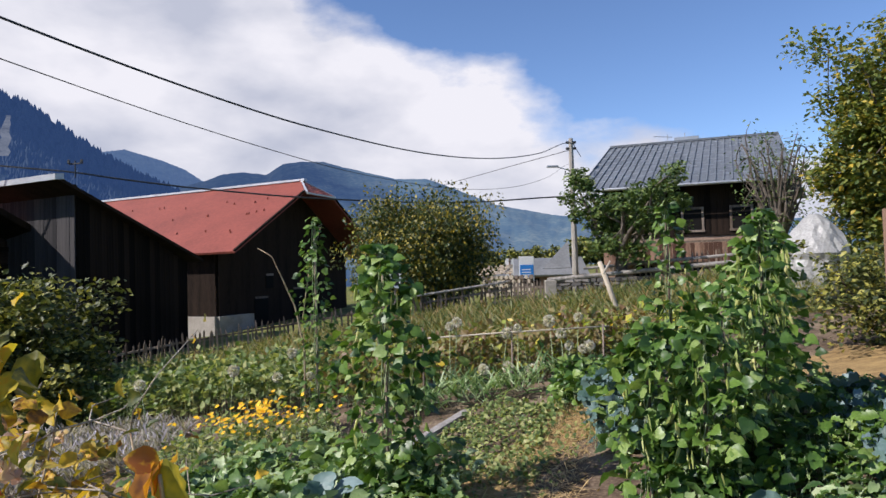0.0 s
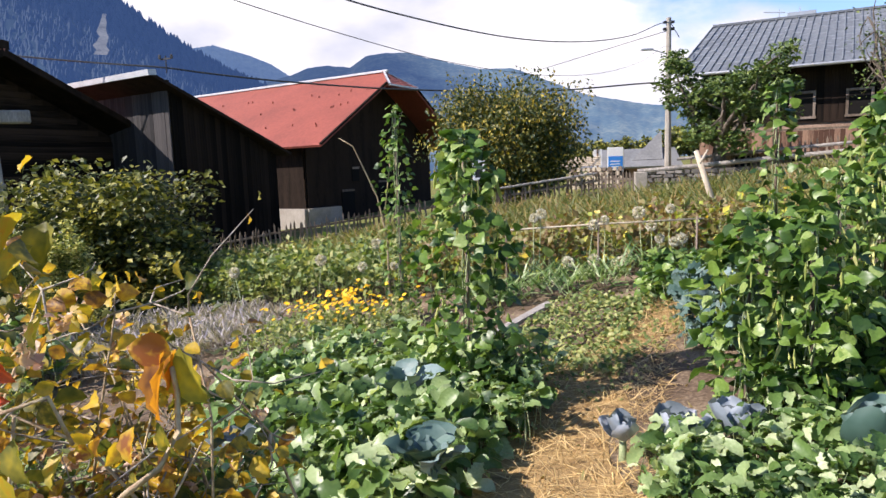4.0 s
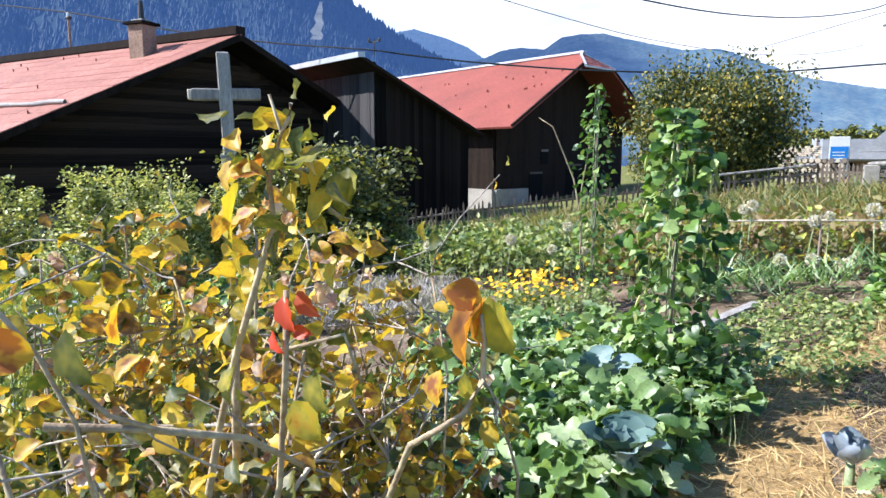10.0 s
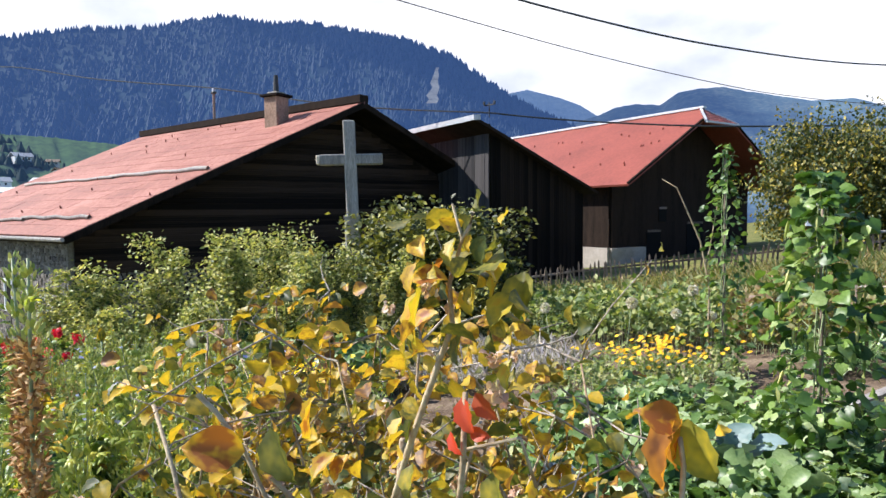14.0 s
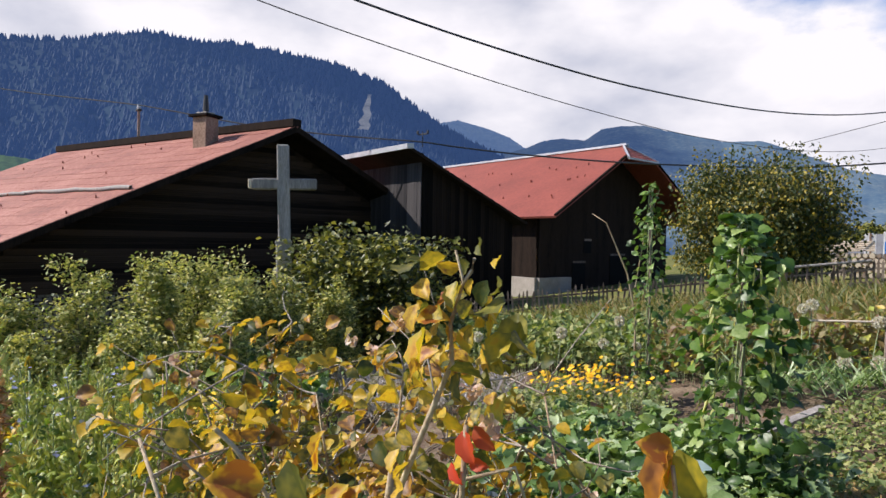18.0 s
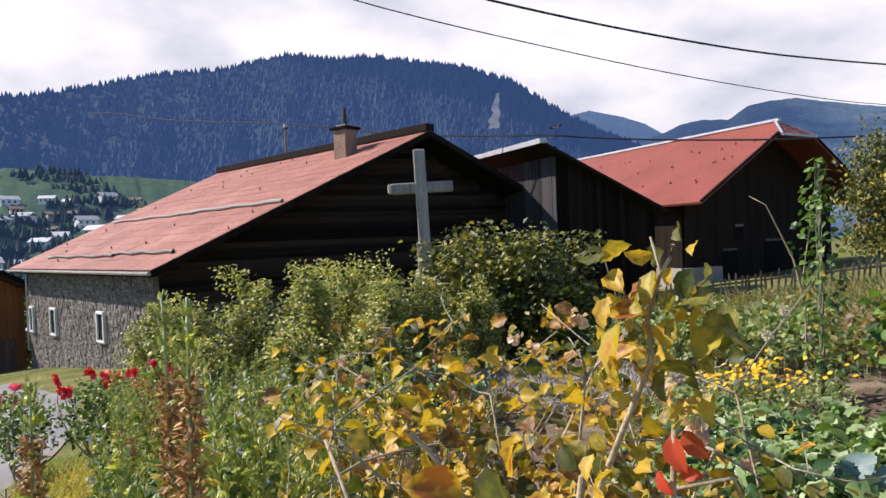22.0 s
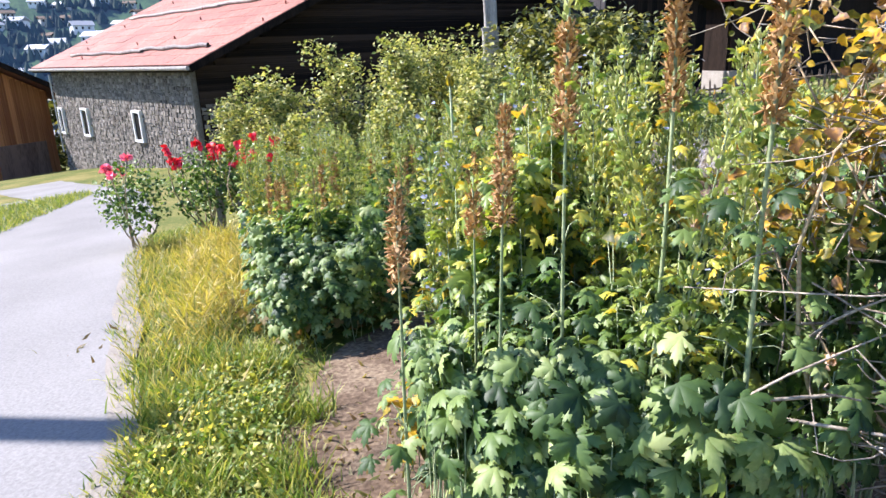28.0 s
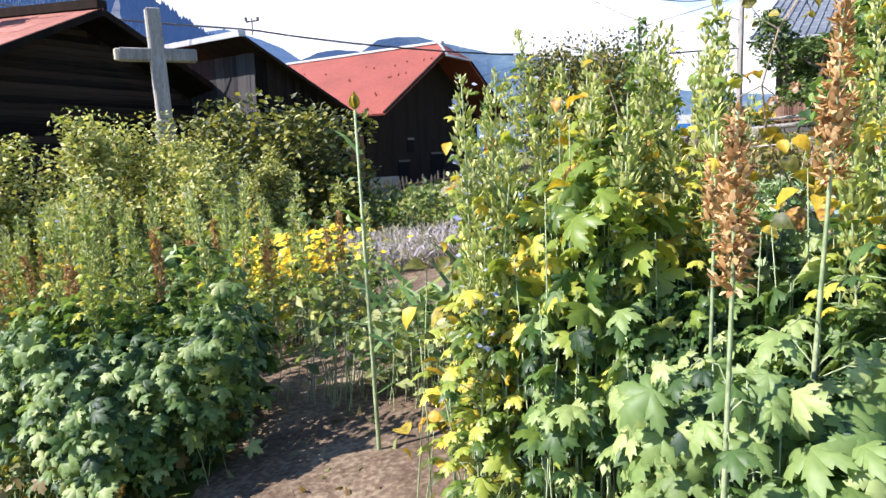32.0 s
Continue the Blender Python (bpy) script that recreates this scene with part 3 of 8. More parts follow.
def leaf_part(name, kind, P, D, U, S, material, parent, label="", width=1.0, singles=0, single_name="leaf"):
    """Blades of one plant: the first ones each an object of its own on a shared mesh, the rest joined."""
    P, D, U = np.asarray(P, float), unit(np.asarray(D, float)), np.asarray(U, float)
    S = np.broadcast_to(np.asarray(S, float), (len(P),))
    singles = min(singles, len(P))
    if singles:
        if kind not in TEMPLATES:
            TEMPLATES[kind] = template(kind)
        key = (kind, material.name)
        if key not in LEAF_MESH:
            me = bpy.data.meshes.new(single_name)
            tv, tf = TEMPLATES[kind]
            me.from_pydata((tv * 0.08).tolist(), [], tf)
            me.materials.append(material)
            if kind in BROAD:
                me.shade_smooth()
            LEAF_MESH[key] = me
        X = unit(np.cross(D, U))
        Z = np.cross(X, D)
        for i in range(singles):
            ob = new(single_name, LEAF_MESH[key])
            ob.parent = parent
            s = float(S[i]) / 0.08
            m = Matrix.Identity(4)
            for r in range(3):
                m[r][0], m[r][1], m[r][2], m[r][3] = X[i, r] * s * width, D[i, r] * s, Z[i, r] * s, P[i, r]
            ob.matrix_basis = m
    if singles >= len(P):
        return None
    v, f = spread(kind, P[singles:], D[singles:], U[singles:], S[singles:], width)
    return tagged(obj(name, v, f, material, parent, label, smooth=kind in BROAD), kind="stuff")


def bow(a, b, r0, r1, sag=0.1, n=5):
    a, b = np.array(a, float), np.array(b, float)
    side = rng.normal(size=3) * sag * np.linalg.norm(b - a) * (1, 1, 0.4)
    return [(*(a + (b - a) * t + side * 4 * t * (1 - t)), r0 + (r1 - r0) * t) for t in np.linspace(0, 1, n)]

# ---- ground, road, distance ----


def axis_steps(lo, hi, step, far):
    near = np.arange(lo, hi + 1e-6, step)
    out, d = [], step
    while (out[-1] if out else 0) < far:
        d *= 1.35
        out.append((out[-1] if out else 0) + d)
    return np.concatenate([lo - np.array(out)[::-1], near, hi + np.array(out)])


xs, ys = axis_steps(-24, 12, 0.6, 3600), axis_steps(-8, 46, 0.6, 3600)
gx, gy = np.meshgrid(xs, ys)
gh = ground_z(gx, gy) + 0.008 * np.sin(gx * 2.3 + gy) * np.sin(gy * 1.9)
nx, ny = len(xs), len(ys)
sheet = [(j * nx + i, j * nx + i + 1, (j + 1) * nx + i + 1, (j + 1) * nx + i) for j in range(ny - 1) for i in range(nx - 1)]
ground = obj("ground", np.stack([gx, gy, gh], -1).reshape(-1, 3), sheet, MEADOW, smooth=True)
tagged(ground, "sloping dry summer meadow and garden ground", "ground", kind="structure")


def patch(name, outline, material, lift, label, category, kind="structure", step=0.6, wobble=0.0):
    bm = bmesh.new()
    pts = []
    for (x0, y0), (x1, y1) in zip(outline, outline[1:] + outline[:1]):
        n = max(1, int(math.hypot(x1 - x0, y1 - y0) / 0.25))
        for i in range(n):
            s = i / n
            w = wobble * noise.noise((x0 + (x1 - x0) * s, y0 + (y1 - y0) * s, 0.3))
            v = wobble * noise.noise((y0 + (y1 - y0) * s, x0 + (x1 - x0) * s, 4.1))
            pts.append(bm.verts.new((x0 + (x1 - x0) * s + w, y0 + (y1 - y0) * s + v, 0)))
    f = bm.faces.new(pts)
    bmesh.ops.triangulate(bm, faces=[f])
    lox, hix = min(p[0] for p in outline), max(p[0] for p in outline)
    loy, hiy = min(p[1] for p in outline), max(p[1] for p in outline)
    for k, lo, hi in ((0, lox, hix), (1, loy, hiy)):
        for c in np.arange(lo + step, hi, step):
            co, no = [0, 0, 0], [0, 0, 0]
            co[k], no[k] = c, 1
            bmesh.ops.bisect_plane(bm, geom=bm.verts[:] + bm.edges[:] + bm.faces[:], plane_co=co, plane_no=no)
    bmesh.ops.triangulate(bm, faces=bm.faces[:])
    for v in bm.verts:
        v.co.z = gz(v.co.x, v.co.y) + lift + 0.008 * noise.noise((v.co.x * 1.7, v.co.y * 1.7, 0))
    bmesh.ops.recalc_face_normals(bm, faces=bm.faces)
    if sum(q.normal.z for q in bm.faces) < 0:
        bmesh.ops.reverse_faces(bm, faces=bm.faces[:])
    return tagged(part(name, bm, material, None), label, category, kind=kind)


patch("road", [(-2.0, -5.6), (-3.6, -0.95), (-4.7, 0.15), (-5.8, 0.85), (-6.7, 1.3), (-8.6, 2.3), (-10.8, 3.4), (-15.4, 6.35), (-22, 9.6), (-34, 12), (-34, 9.2), (-21.5, 7.0), (-19.0, 4.8), (-16.0, 2.3), (-16.2, 1.4), (-26, -1.5), (-26, -7), (-14, -0.9), (-10.6, 0.15), (-9.7, 0.42), (-9.3, 0), (-9.6, -2), (-11, -6)],
      ROAD, 0.022, "pale grey worn asphalt village road", "road", wobble=0.12)
patch("road_shoulder", [(-3.5, -1.2), (-4.62, 0.0), (-5.72, 0.72), (-6.63, 1.20), (-8.54, 2.2), (-10.75, 3.3), (-15.35, 6.25), (-15.45, 6.5), (-10.85, 3.6), (-8.7, 2.52), (-6.75, 1.52), (-5.85, 1.03), (-4.73, 0.31), (-3.65, -0.83)], GRAVEL, 0.030, "pale dusty grit along the road edge", "road shoulder", wobble=0.08)
patch("road_shoulder_island", [(-16.2, 1.5), (-14, -0.75), (-10.6, 0.3), (-9.5, 0.62), (-9.05, 0.1), (-9.3, -2), (-9.75, -2), (-9.55, -0.15), (-9.75, 0.18), (-10.6, -0.05), (-14, -1.2)], GRAVEL, 0.031, "pale dusty grit round the grass island", "road shoulder", wobble=0.15)
patch("garden_bed_soil", [(-5.1, 1.9), (-4.7, 1.1), (-4.0, 0.5), (-3.2, 0.25), (-1.5, 0.6), (2.5, 1.6), (9, 3), (9, 13.5), (2, 14), (-5, 14.5), (-9.5, 12), (-8.0, 6), (-6.0, 4.0)], SOIL, 0.02, "dry brown garden soil with plant litter", "soil", wobble=0.3)
patch("straw_path", [(-1.6, 2.2), (0.9, 2.2), (0.7, 3.4), (0.15, 4.0), (0.1, 5.2), (0.5, 6.4), (1.3, 7.6), (1.9, 9.2), (1.2, 9.4), (0.5, 7.9), (-0.2, 6.8), (-0.65, 5.6), (-0.75, 4.4), (-1.5, 3.5), (-2.4, 3.2)], STRAW, 0.028, "path mulched with dry golden straw", "path", wobble=0.25)
patch("straw_mulch", [(3.2, 5.2), (5.0, 5.0), (6.2, 8.5), (5.4, 10), (4.0, 8.8), (3.4, 7.0)], STRAW, 0.035, "straw mulch between vegetable rows", "path", wobble=0.3)


def mountain(name, far, near, profile, material, label, rough_top, base=-40.0):
    """A mountainside: its skyline by bearing and height in degrees, sloping towards the valley."""
    az = np.array([p[0] for p in profile], float)
    el = np.array([p[1] for p in profile], float)
    a = np.linspace(az[0], az[-1], 220)
    e = np.interp(a, az, el) if az[0] < az[-1] else np.interp(-a, -az, el)
    V, rows = [], 15
    for k in range(rows):
        s = k / (rows - 1)
        d = far + (near - far) * s
        for i, (b, h) in enumerate(zip(a, e)):
            top = far * math.tan(radians(h))
            z = base + (top - base) * (1 - s) ** 1.25
            w = noise.noise((b * 0.35, s * 5, far * 0.01)) * (1 - abs(1 - 2 * s)) * (top - base) * 0.10
            z += w + (rough_top * noise.noise((b * 5.1, s * 40, 1.7)) if k else 0.4 * rough_top * noise.noise((b * 6.0, 0, 0)))
            V.append((-math.sin(radians(b)) * d, math.cos(radians(b)) * d, z))
    n = len(a)
    F = [(k * n + i, k * n + i + 1, (k + 1) * n + i + 1, (k + 1) * n + i) for k in range(rows - 1) for i in range(n - 1)]
    ob = tagged(obj(name, V, F, material, smooth=True), label, "mountain", kind="structure")
    return ob, np.array(V).reshape(rows, n, 3)


FOREST_LINE = [(95, 10.0), (80, 10.6), (71.6, 11.0), (68.1, 11.6), (64.3, 12.4), (60.3, 13.5), (54.3, 14.3), (49.8, 15.5), (45.2, 15.2), (42.3, 15.4), (34.8, 14.4), (30.6, 13.0), (26.0, 9.9), (23.3, 8.4), (21.6, 7.6), (18, 6.2), (14, 5.0)]
forest_mount, forest_grid = mountain("backdrop_forest_mountain", 1500, 640, FOREST_LINE, FOREST, "dark green conifer-covered mountainside with blue haze painted in", 9.0)
# Both far ridges carry their haze in blue base colour and emission.
mountain("backdrop_far_mountain", 3900, 2600, [(34, 8.5), (26.0, 9.9), (24.2, 10.2), (21.6, 9.5), (19.8, 8.8), (18.6, 8.0), (17.5, 7.4), (15, 6)], FAR_MOUNT, "far mountain ridge with pale blue haze painted in", 10.0)
mountain("backdrop_middle_mountain", 3300, 1500, [(21, 7.2), (18.3, 7.9), (16.9, 8.5), (15.3, 8.7), (13.4, 8.5), (12.1, 9.4), (10.5, 9.6), (8.8, 9.6), (6.4, 9.0), (2.6, 8.1), (-0.3, 8.0), (-2.3, 7.2), (-6.1, 5.6), (-11.3, 4.5), (-20, 3.6), (-40, 3.0)], MID_MOUNT, "mountain ridge with pasture and rock, blue haze painted in", 12.0)

# pale rock slide in the forest
vv = []
rows_r = 10
for k in range(rows_r):
    s = k / (rows_r - 1)
    for sgn in (-1, 0, 1):
        b = 31.8 + 0.55 * s - 0.2 * noise.noise((s * 4, 3, 1)) + sgn * (0.25 + 0.55 * s) * (0.6 + 0.5 * noise.noise((s * 6, sgn, 2)))
        h = 12.2 - 2.9 * s
        d = 1290 - 190 * s
        vv.append((-math.sin(radians(b)) * d, math.cos(radians(b)) * d, d * math.tan(radians(h))))
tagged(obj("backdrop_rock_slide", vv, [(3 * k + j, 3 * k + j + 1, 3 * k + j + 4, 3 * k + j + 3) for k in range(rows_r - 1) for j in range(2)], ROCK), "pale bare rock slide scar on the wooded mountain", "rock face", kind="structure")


def cones(P, H, R, sides=6):
    ang = np.arange(sides) * 2 * np.pi / sides
    P, H, R = np.asarray(P, float), np.asarray(H, float), np.asarray(R, float)
    ring = np.stack([np.cos(ang), np.sin(ang), 0 * ang], -1)
    V = np.concatenate([P[:, None] + ring[None] * R[:, None, None], (P + np.stack([0 * H, 0 * H, H], -1))[:, None]], 1)
    F = [(i * (sides + 1) + j, i * (sides + 1) + (j + 1) % sides, i * (sides + 1) + sides) for i in range(len(P)) for j in range(sides)]
    return V.reshape(-1, 3), F


# Far conifers: haze put in as bluish tones and emission.
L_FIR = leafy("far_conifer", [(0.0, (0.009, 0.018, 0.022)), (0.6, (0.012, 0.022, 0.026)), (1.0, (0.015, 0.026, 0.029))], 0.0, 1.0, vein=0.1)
paint_haze(L_FIR, (0.16, 0.34, 0.88), 0.120)
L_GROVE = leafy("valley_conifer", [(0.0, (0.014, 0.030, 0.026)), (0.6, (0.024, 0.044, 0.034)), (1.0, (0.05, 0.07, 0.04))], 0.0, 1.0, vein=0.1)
paint_haze(L_GROVE, (0.2, 0.4, 0.9), 0.03)
top = forest_grid[0]
pick = rng.integers(0, 218, 700)
pp = top[pick] + (top[pick + 1] - top[pick]) * rng.random((700, 1))
q = rng.integers(0, 12, 17000), rng.integers(0, 219, 17000)
slope = forest_grid[q[0], q[1]] + (forest_grid[q[0] + 1, q[1]] - forest_grid[q[0], q[1]]) * rng.random((17000, 1)) + (forest_grid[q[0], q[1] + 1] - forest_grid[q[0], q[1]]) * rng.random((17000, 1))
P = np.vstack([pp, slope])
v, f = cones(P - [0, 0, 6], rng.uniform(11, 20, len(P)), rng.uniform(4.5, 7.5, len(P)), 5)
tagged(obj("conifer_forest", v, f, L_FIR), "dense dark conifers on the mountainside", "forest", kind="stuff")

# valley pasture hill with village
hill_line = [(92, 5.4), (80, 5.5), (73, 6.0), (70, 6.4), (66, 6.0), (61, 5.8), (56, 5.4), (50, 4.6), (44, 3.2), (38, 1.5)]
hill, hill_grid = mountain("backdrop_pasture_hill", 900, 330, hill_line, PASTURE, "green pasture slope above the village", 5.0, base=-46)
hp = []
for _ in range(9000):
    k, i = rng.integers(0, 14), rng.integers(0, 219)
    p = hill_grid[k, i]
    if noise.noise((p[0] * 0.013, p[1] * 0.013, 3.0)) + 0.075 * (k - 5) > 0.0:
        hp.append(p + rng.normal(size=3) * (8, 8, 0))
hp = np.array(hp)
v, f = cones(hp - [0, 0, 2.5], rng.uniform(7, 12, len(hp)), rng.uniform(2.8, 4.8, len(hp)), 7)
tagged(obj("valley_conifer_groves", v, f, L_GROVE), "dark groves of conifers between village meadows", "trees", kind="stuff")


def far_house(w, d, h, roof_material):
    root = thing("village_house", "pale distant alpine house with a broad gable roof", "house", group="village houses")
    bm = bmesh.new()
    box(bm, -w / 2, w / 2, -d / 2, d / 2, -2, h)
    part("wall", bm, WHITE if w > 11 else PLASTER, root)
    r = w * 0.25
    prism("roof", [(-w / 2 - 1, -d / 2 - 1, h), (w / 2 + 1, -d / 2 - 1, h), (w / 2 + 1, 0, h + r), (-w / 2 - 1, 0, h + r)], 0.5, roof_material, root)
    prism("roof", [(-w / 2 - 1, d / 2 + 1, h), (w / 2 + 1, d / 2 + 1, h), (w / 2 + 1, 0, h + r), (-w / 2 - 1, 0, h + r)], 0.5, roof_material, root)
    for i in range(3):
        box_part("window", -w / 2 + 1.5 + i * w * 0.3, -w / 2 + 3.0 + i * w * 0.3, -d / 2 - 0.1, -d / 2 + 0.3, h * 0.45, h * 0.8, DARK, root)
    return root


kinds = [far_house(13, 11, 4.6, PALE_ROOF), far_house(10, 9, 4.2, FENCE_WOOD), far_house(16, 12, 5.4, PALE_ROOF)]
spots = []
while len(spots) < 135:
    k, i = rng.integers(4, 14), rng.integers(6, 190)
    p = hill_grid[k, i]
    if all(np.linalg.norm(p - s) > 17 for s in spots):
        spots.append(p)
for j, p in enumerate(spots):
    m = pose(*p, 0, 0, float(rng.uniform(20, 100)))
    if j < 3:
        kinds[j].matrix_basis = m
    else:
        copy_thing(kinds[j % 3], m)

# clouds far off
m_cloud, n, l, p = nodes_of("cloud_backdrop")
tc = n.new("ShaderNodeTexCoord")
mp = n.new("ShaderNodeMapping")
mp.inputs["Scale"].default_value = (0.00042, 0.00042, 0.00085)
l.new(tc.outputs["Object"], mp.inputs["Vector"])
nz = n.new("ShaderNodeTexNoise")
nz.inputs["Scale"].default_value, nz.inputs["Detail"].default_value, nz.inputs["Roughness"].default_value = 1.6, 9, 0.55
l.new(mp.outputs[0], nz.inputs["Vector"])
sep = n.new("ShaderNodeSeparateXYZ")
l.new(tc.outputs["Object"], sep.inputs[0])
# cloud cover: full to the west, breaking up to the east
wx = n.new("ShaderNodeMapRange")
wx.inputs["From Min"].default_value, wx.inputs["From Max"].default_value = -3000, 1500
wx.inputs["To Min"].default_value, wx.inputs["To Max"].default_value = 0.95, -0.22
l.new(sep.outputs["X"], wx.inputs["Value"])
wz = n.new("ShaderNodeMapRange")
wz.inputs["From Min"].default_value, wz.inputs["From Max"].default_value = 500, 2600
wz.inputs["To Min"].default_value, wz.inputs["To Max"].default_value = 0.33, -0.87
l.new(sep.outputs["Z"], wz.inputs["Value"])
s1, s2 = n.new("ShaderNodeMath"), n.new("ShaderNodeMath")
l.new(nz.outputs[0], s1.inputs[0])
l.new(wx.outputs[0], s1.inputs[1])
l.new(s1.outputs[0], s2.inputs[0])
l.new(wz.outputs[0], s2.inputs[1])
cover = ramp(n, [(0.46, (0, 0, 0)), (0.60, (1, 1, 1))])
l.new(s2.outputs[0], cover.inputs[0])
nz2 = n.new("ShaderNodeTexNoise")
nz2.inputs["Scale"].default_value, nz2.inputs["Detail"].default_value = 2.6, 6
l.new(mp.outputs[0], nz2.inputs["Vector"])
tone = ramp(n, [(0.34, (0.60, 0.64, 0.72)), (0.62, (1.0, 1.0, 1.0))])
l.new(nz2.outputs[0], tone.inputs[0])
em = n.new("ShaderNodeEmission")
em.inputs["Strength"].default_value = 0.74
l.new(tone.outputs[0], em.inputs["Color"])
tp = n.new("ShaderNodeBsdfTransparent")
ms = n.new("ShaderNodeMixShader")
l.new(cover.outputs[0], ms.inputs[0])
l.new(tp.outputs[0], ms.inputs[1])
l.new(em.outputs[0], ms.inputs[2])
l.new(ms.outputs[0], n["Material Output"].inputs["Surface"])
V, F, na, nr = [], [], 60, 16
for r in range(nr):
    h = radians(-2 + 50 * r / (nr - 1))
    for i in range(na):
        b = radians(90 - 150 * i / (na - 1))
        V.append((-math.sin(b) * 4200 * math.cos(h), math.cos(b) * 4200 * math.cos(h), 4200 * math.sin(h)))
F = [(r * na + i, r * na + i + 1, (r + 1) * na + i + 1, (r + 1) * na + i) for r in range(nr - 1) for i in range(na - 1)]
tagged(obj("backdrop_clouds", V, F, m_cloud, smooth=True), "bright white cumulus clouds in a blue sky", "clouds", kind="structure")

# ---- buildings ----


def vec(*a):
    return np.array(a, float)


def board_wall(parent, a, b, z0, top_of, material, width=0.22, thick=0.05, name="plank", gap=0.012, proud=None):
    """Upright boards from a to b (plan), from z0 to top_of(s) with s from 0 to 1."""
    a, b = vec(*a), vec(*b)
    d = b - a
    length = np.linalg.norm(d)
    n = max(1, int(length / width))
    ang = math.degrees(math.atan2(d[1], d[0]))
    bm = bmesh.new()
    box(bm, 0, length / n - gap, -thick / 2, thick / 2, 0, 1)
    me = bpy.data.meshes.new(name)
    bm.to_mesh(me)
    bm.free()
    me.materials.append(material)
    for i in range(n):
        s = (i + 0.5) / n
        h = top_of(s) - z0
        if h <= 0.05:
            continue
        ob = new(name, me)
        ob.parent = parent
        q = a + d * (i / n)
        ob.matrix_basis = pose(q[0], q[1], z0, 0, 0, ang) @ Matrix.Translation((0, float(rng.uniform(-0.012, 0.012)), 0)) @ Matrix.Diagonal((1, 1, h, 1))


def rail_wall(parent, a, b, z0, z1, span_of, material, height=0.26, thick=0.14, name="log"):
    """Lying logs between a and b; span_of(z) gives the stretch (0 to 1) at that height."""
    a, b = vec(*a), vec(*b)
    d = b - a
    length = np.linalg.norm(d)
    ang = math.degrees(math.atan2(d[1], d[0]))
    bm = bmesh.new()
    box(bm, 0, 1, -thick / 2, thick / 2, 0, height - 0.02, 0.0)
    me = bpy.data.meshes.new(name)
    bm.to_mesh(me)
    bm.free()
    me.materials.append(material)
    z = z0
    while z < z1:
        s0, s1 = span_of(z + height)
        if s1 - s0 > 0.02:
            ob = new(name, me)
            ob.parent = parent
            q = a + d * s0
            ob.matrix_basis = pose(q[0], q[1], z, 0, 0, ang) @ Matrix.Translation((0, float(rng.uniform(-0.03, 0.03)), 0)) @ Matrix.Diagonal((length * (s1 - s0), 1, 1, 1))
        z += height


def wall_poly(name, pts, thick, material, parent, label=""):
    """An upright slab, half its thickness to either side of the corners."""
    c = np.array(pts, float)
    n = np.cross(c[1] - c[0], c[2] - c[0])
    n = n / np.linalg.norm(n)
    return prism(name, c + n * thick / 2 * (-1 if (n[2] < 0 and abs(n[2]) > 0.02) else 1), thick, material, parent, label)


# farmhouse
FU, FW = vec(-0.992, 0.127, 0), vec(0.378, 0.926, 0)
f_er, f_pk = vec(-25.55, 14.0, 0.70), vec(-20.73, 25.82, 6.80)
f_len = 21.2
farm = thing("farmhouse", "old farmhouse with faded red sheet roof and dark timber gable", "house")
f_el, f_rf = f_er + FU * f_len, f_pk + FU * f_len
f_far = vec(2 * f_pk[0] - f_er[0], 2 * f_pk[1] - f_er[1], 0.7)
prism("roof", [f_er, f_pk, f_rf, f_el], 0.16, PINK_METAL, farm, "faded red sheet metal roof slope")
up_n = vec(0, -0.45, 0.89)
for r in range(16):
    for k in range(9):
        s0, s1 = max(0.0, (k - 0.5 * (r % 2)) / 9), min(1.0, (k + 1 - 0.5 * (r % 2)) / 9)
        if r % 2 and k == 8:
            s1 = 1.0
        t0, t1 = max(0.0, r / 16 - 0.004 + 0.003 * float(rng.normal())), min(1.0, (r + 1) / 16 + 0.006)
        lift0, lift1 = 0.024 + 0.005 * float(rng.normal()), 0.014
        row0, row1 = f_er + (f_pk - f_er) * t0 + up_n * lift0, f_er + (f_pk - f_er) * t1 + up_n * lift1
        prism("roof_sheet", [row0 + FU * f_len * (s0 + 0.0006), row1 + FU * f_len * (s0 + 0.0006), row1 + FU * f_len * (s1 - 0.0006), row0 + FU * f_len * (s1 - 0.0006)], 0.014, PINK_METAL, farm)
prism("roof", [f_far, f_pk, f_rf, f_far + FU * f_len], 0.16, PINK_METAL, farm)
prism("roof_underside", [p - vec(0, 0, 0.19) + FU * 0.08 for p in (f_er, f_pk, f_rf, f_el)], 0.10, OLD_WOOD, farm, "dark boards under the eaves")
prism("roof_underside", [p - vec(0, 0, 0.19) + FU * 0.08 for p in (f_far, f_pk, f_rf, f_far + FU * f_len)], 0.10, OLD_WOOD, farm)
bm = bmesh.new()
beam(bm, f_pk + vec(0, 0, 0.14), f_rf + vec(0, 0, 0.14), 0.55, 0.36)
part("ridge_cap", bm, OLD_WOOD, farm, "dark brown ridge cap")
bm = bmesh.new()
beam(bm, f_er - vec(0, 0, 0.16), f_pk - vec(0, 0, 0.16), 0.10, 0.26)
part("barge_board", bm, OLD_WOOD, farm)
bm = bmesh.new()
beam(bm, f_pk - vec(0, 0, 0.16), f_far - vec(0, 0, 0.16), 0.10, 0.26)
part("barge_board", bm, OLD_WOOD, farm)
beam_part("gutter", f_er + vec(0.05, -0.12, -0.12), f_el + vec(0.05, -0.12, -0.12), 0.16, GREY_WOOD, farm, sides=8, label="grey metal rain gutter")


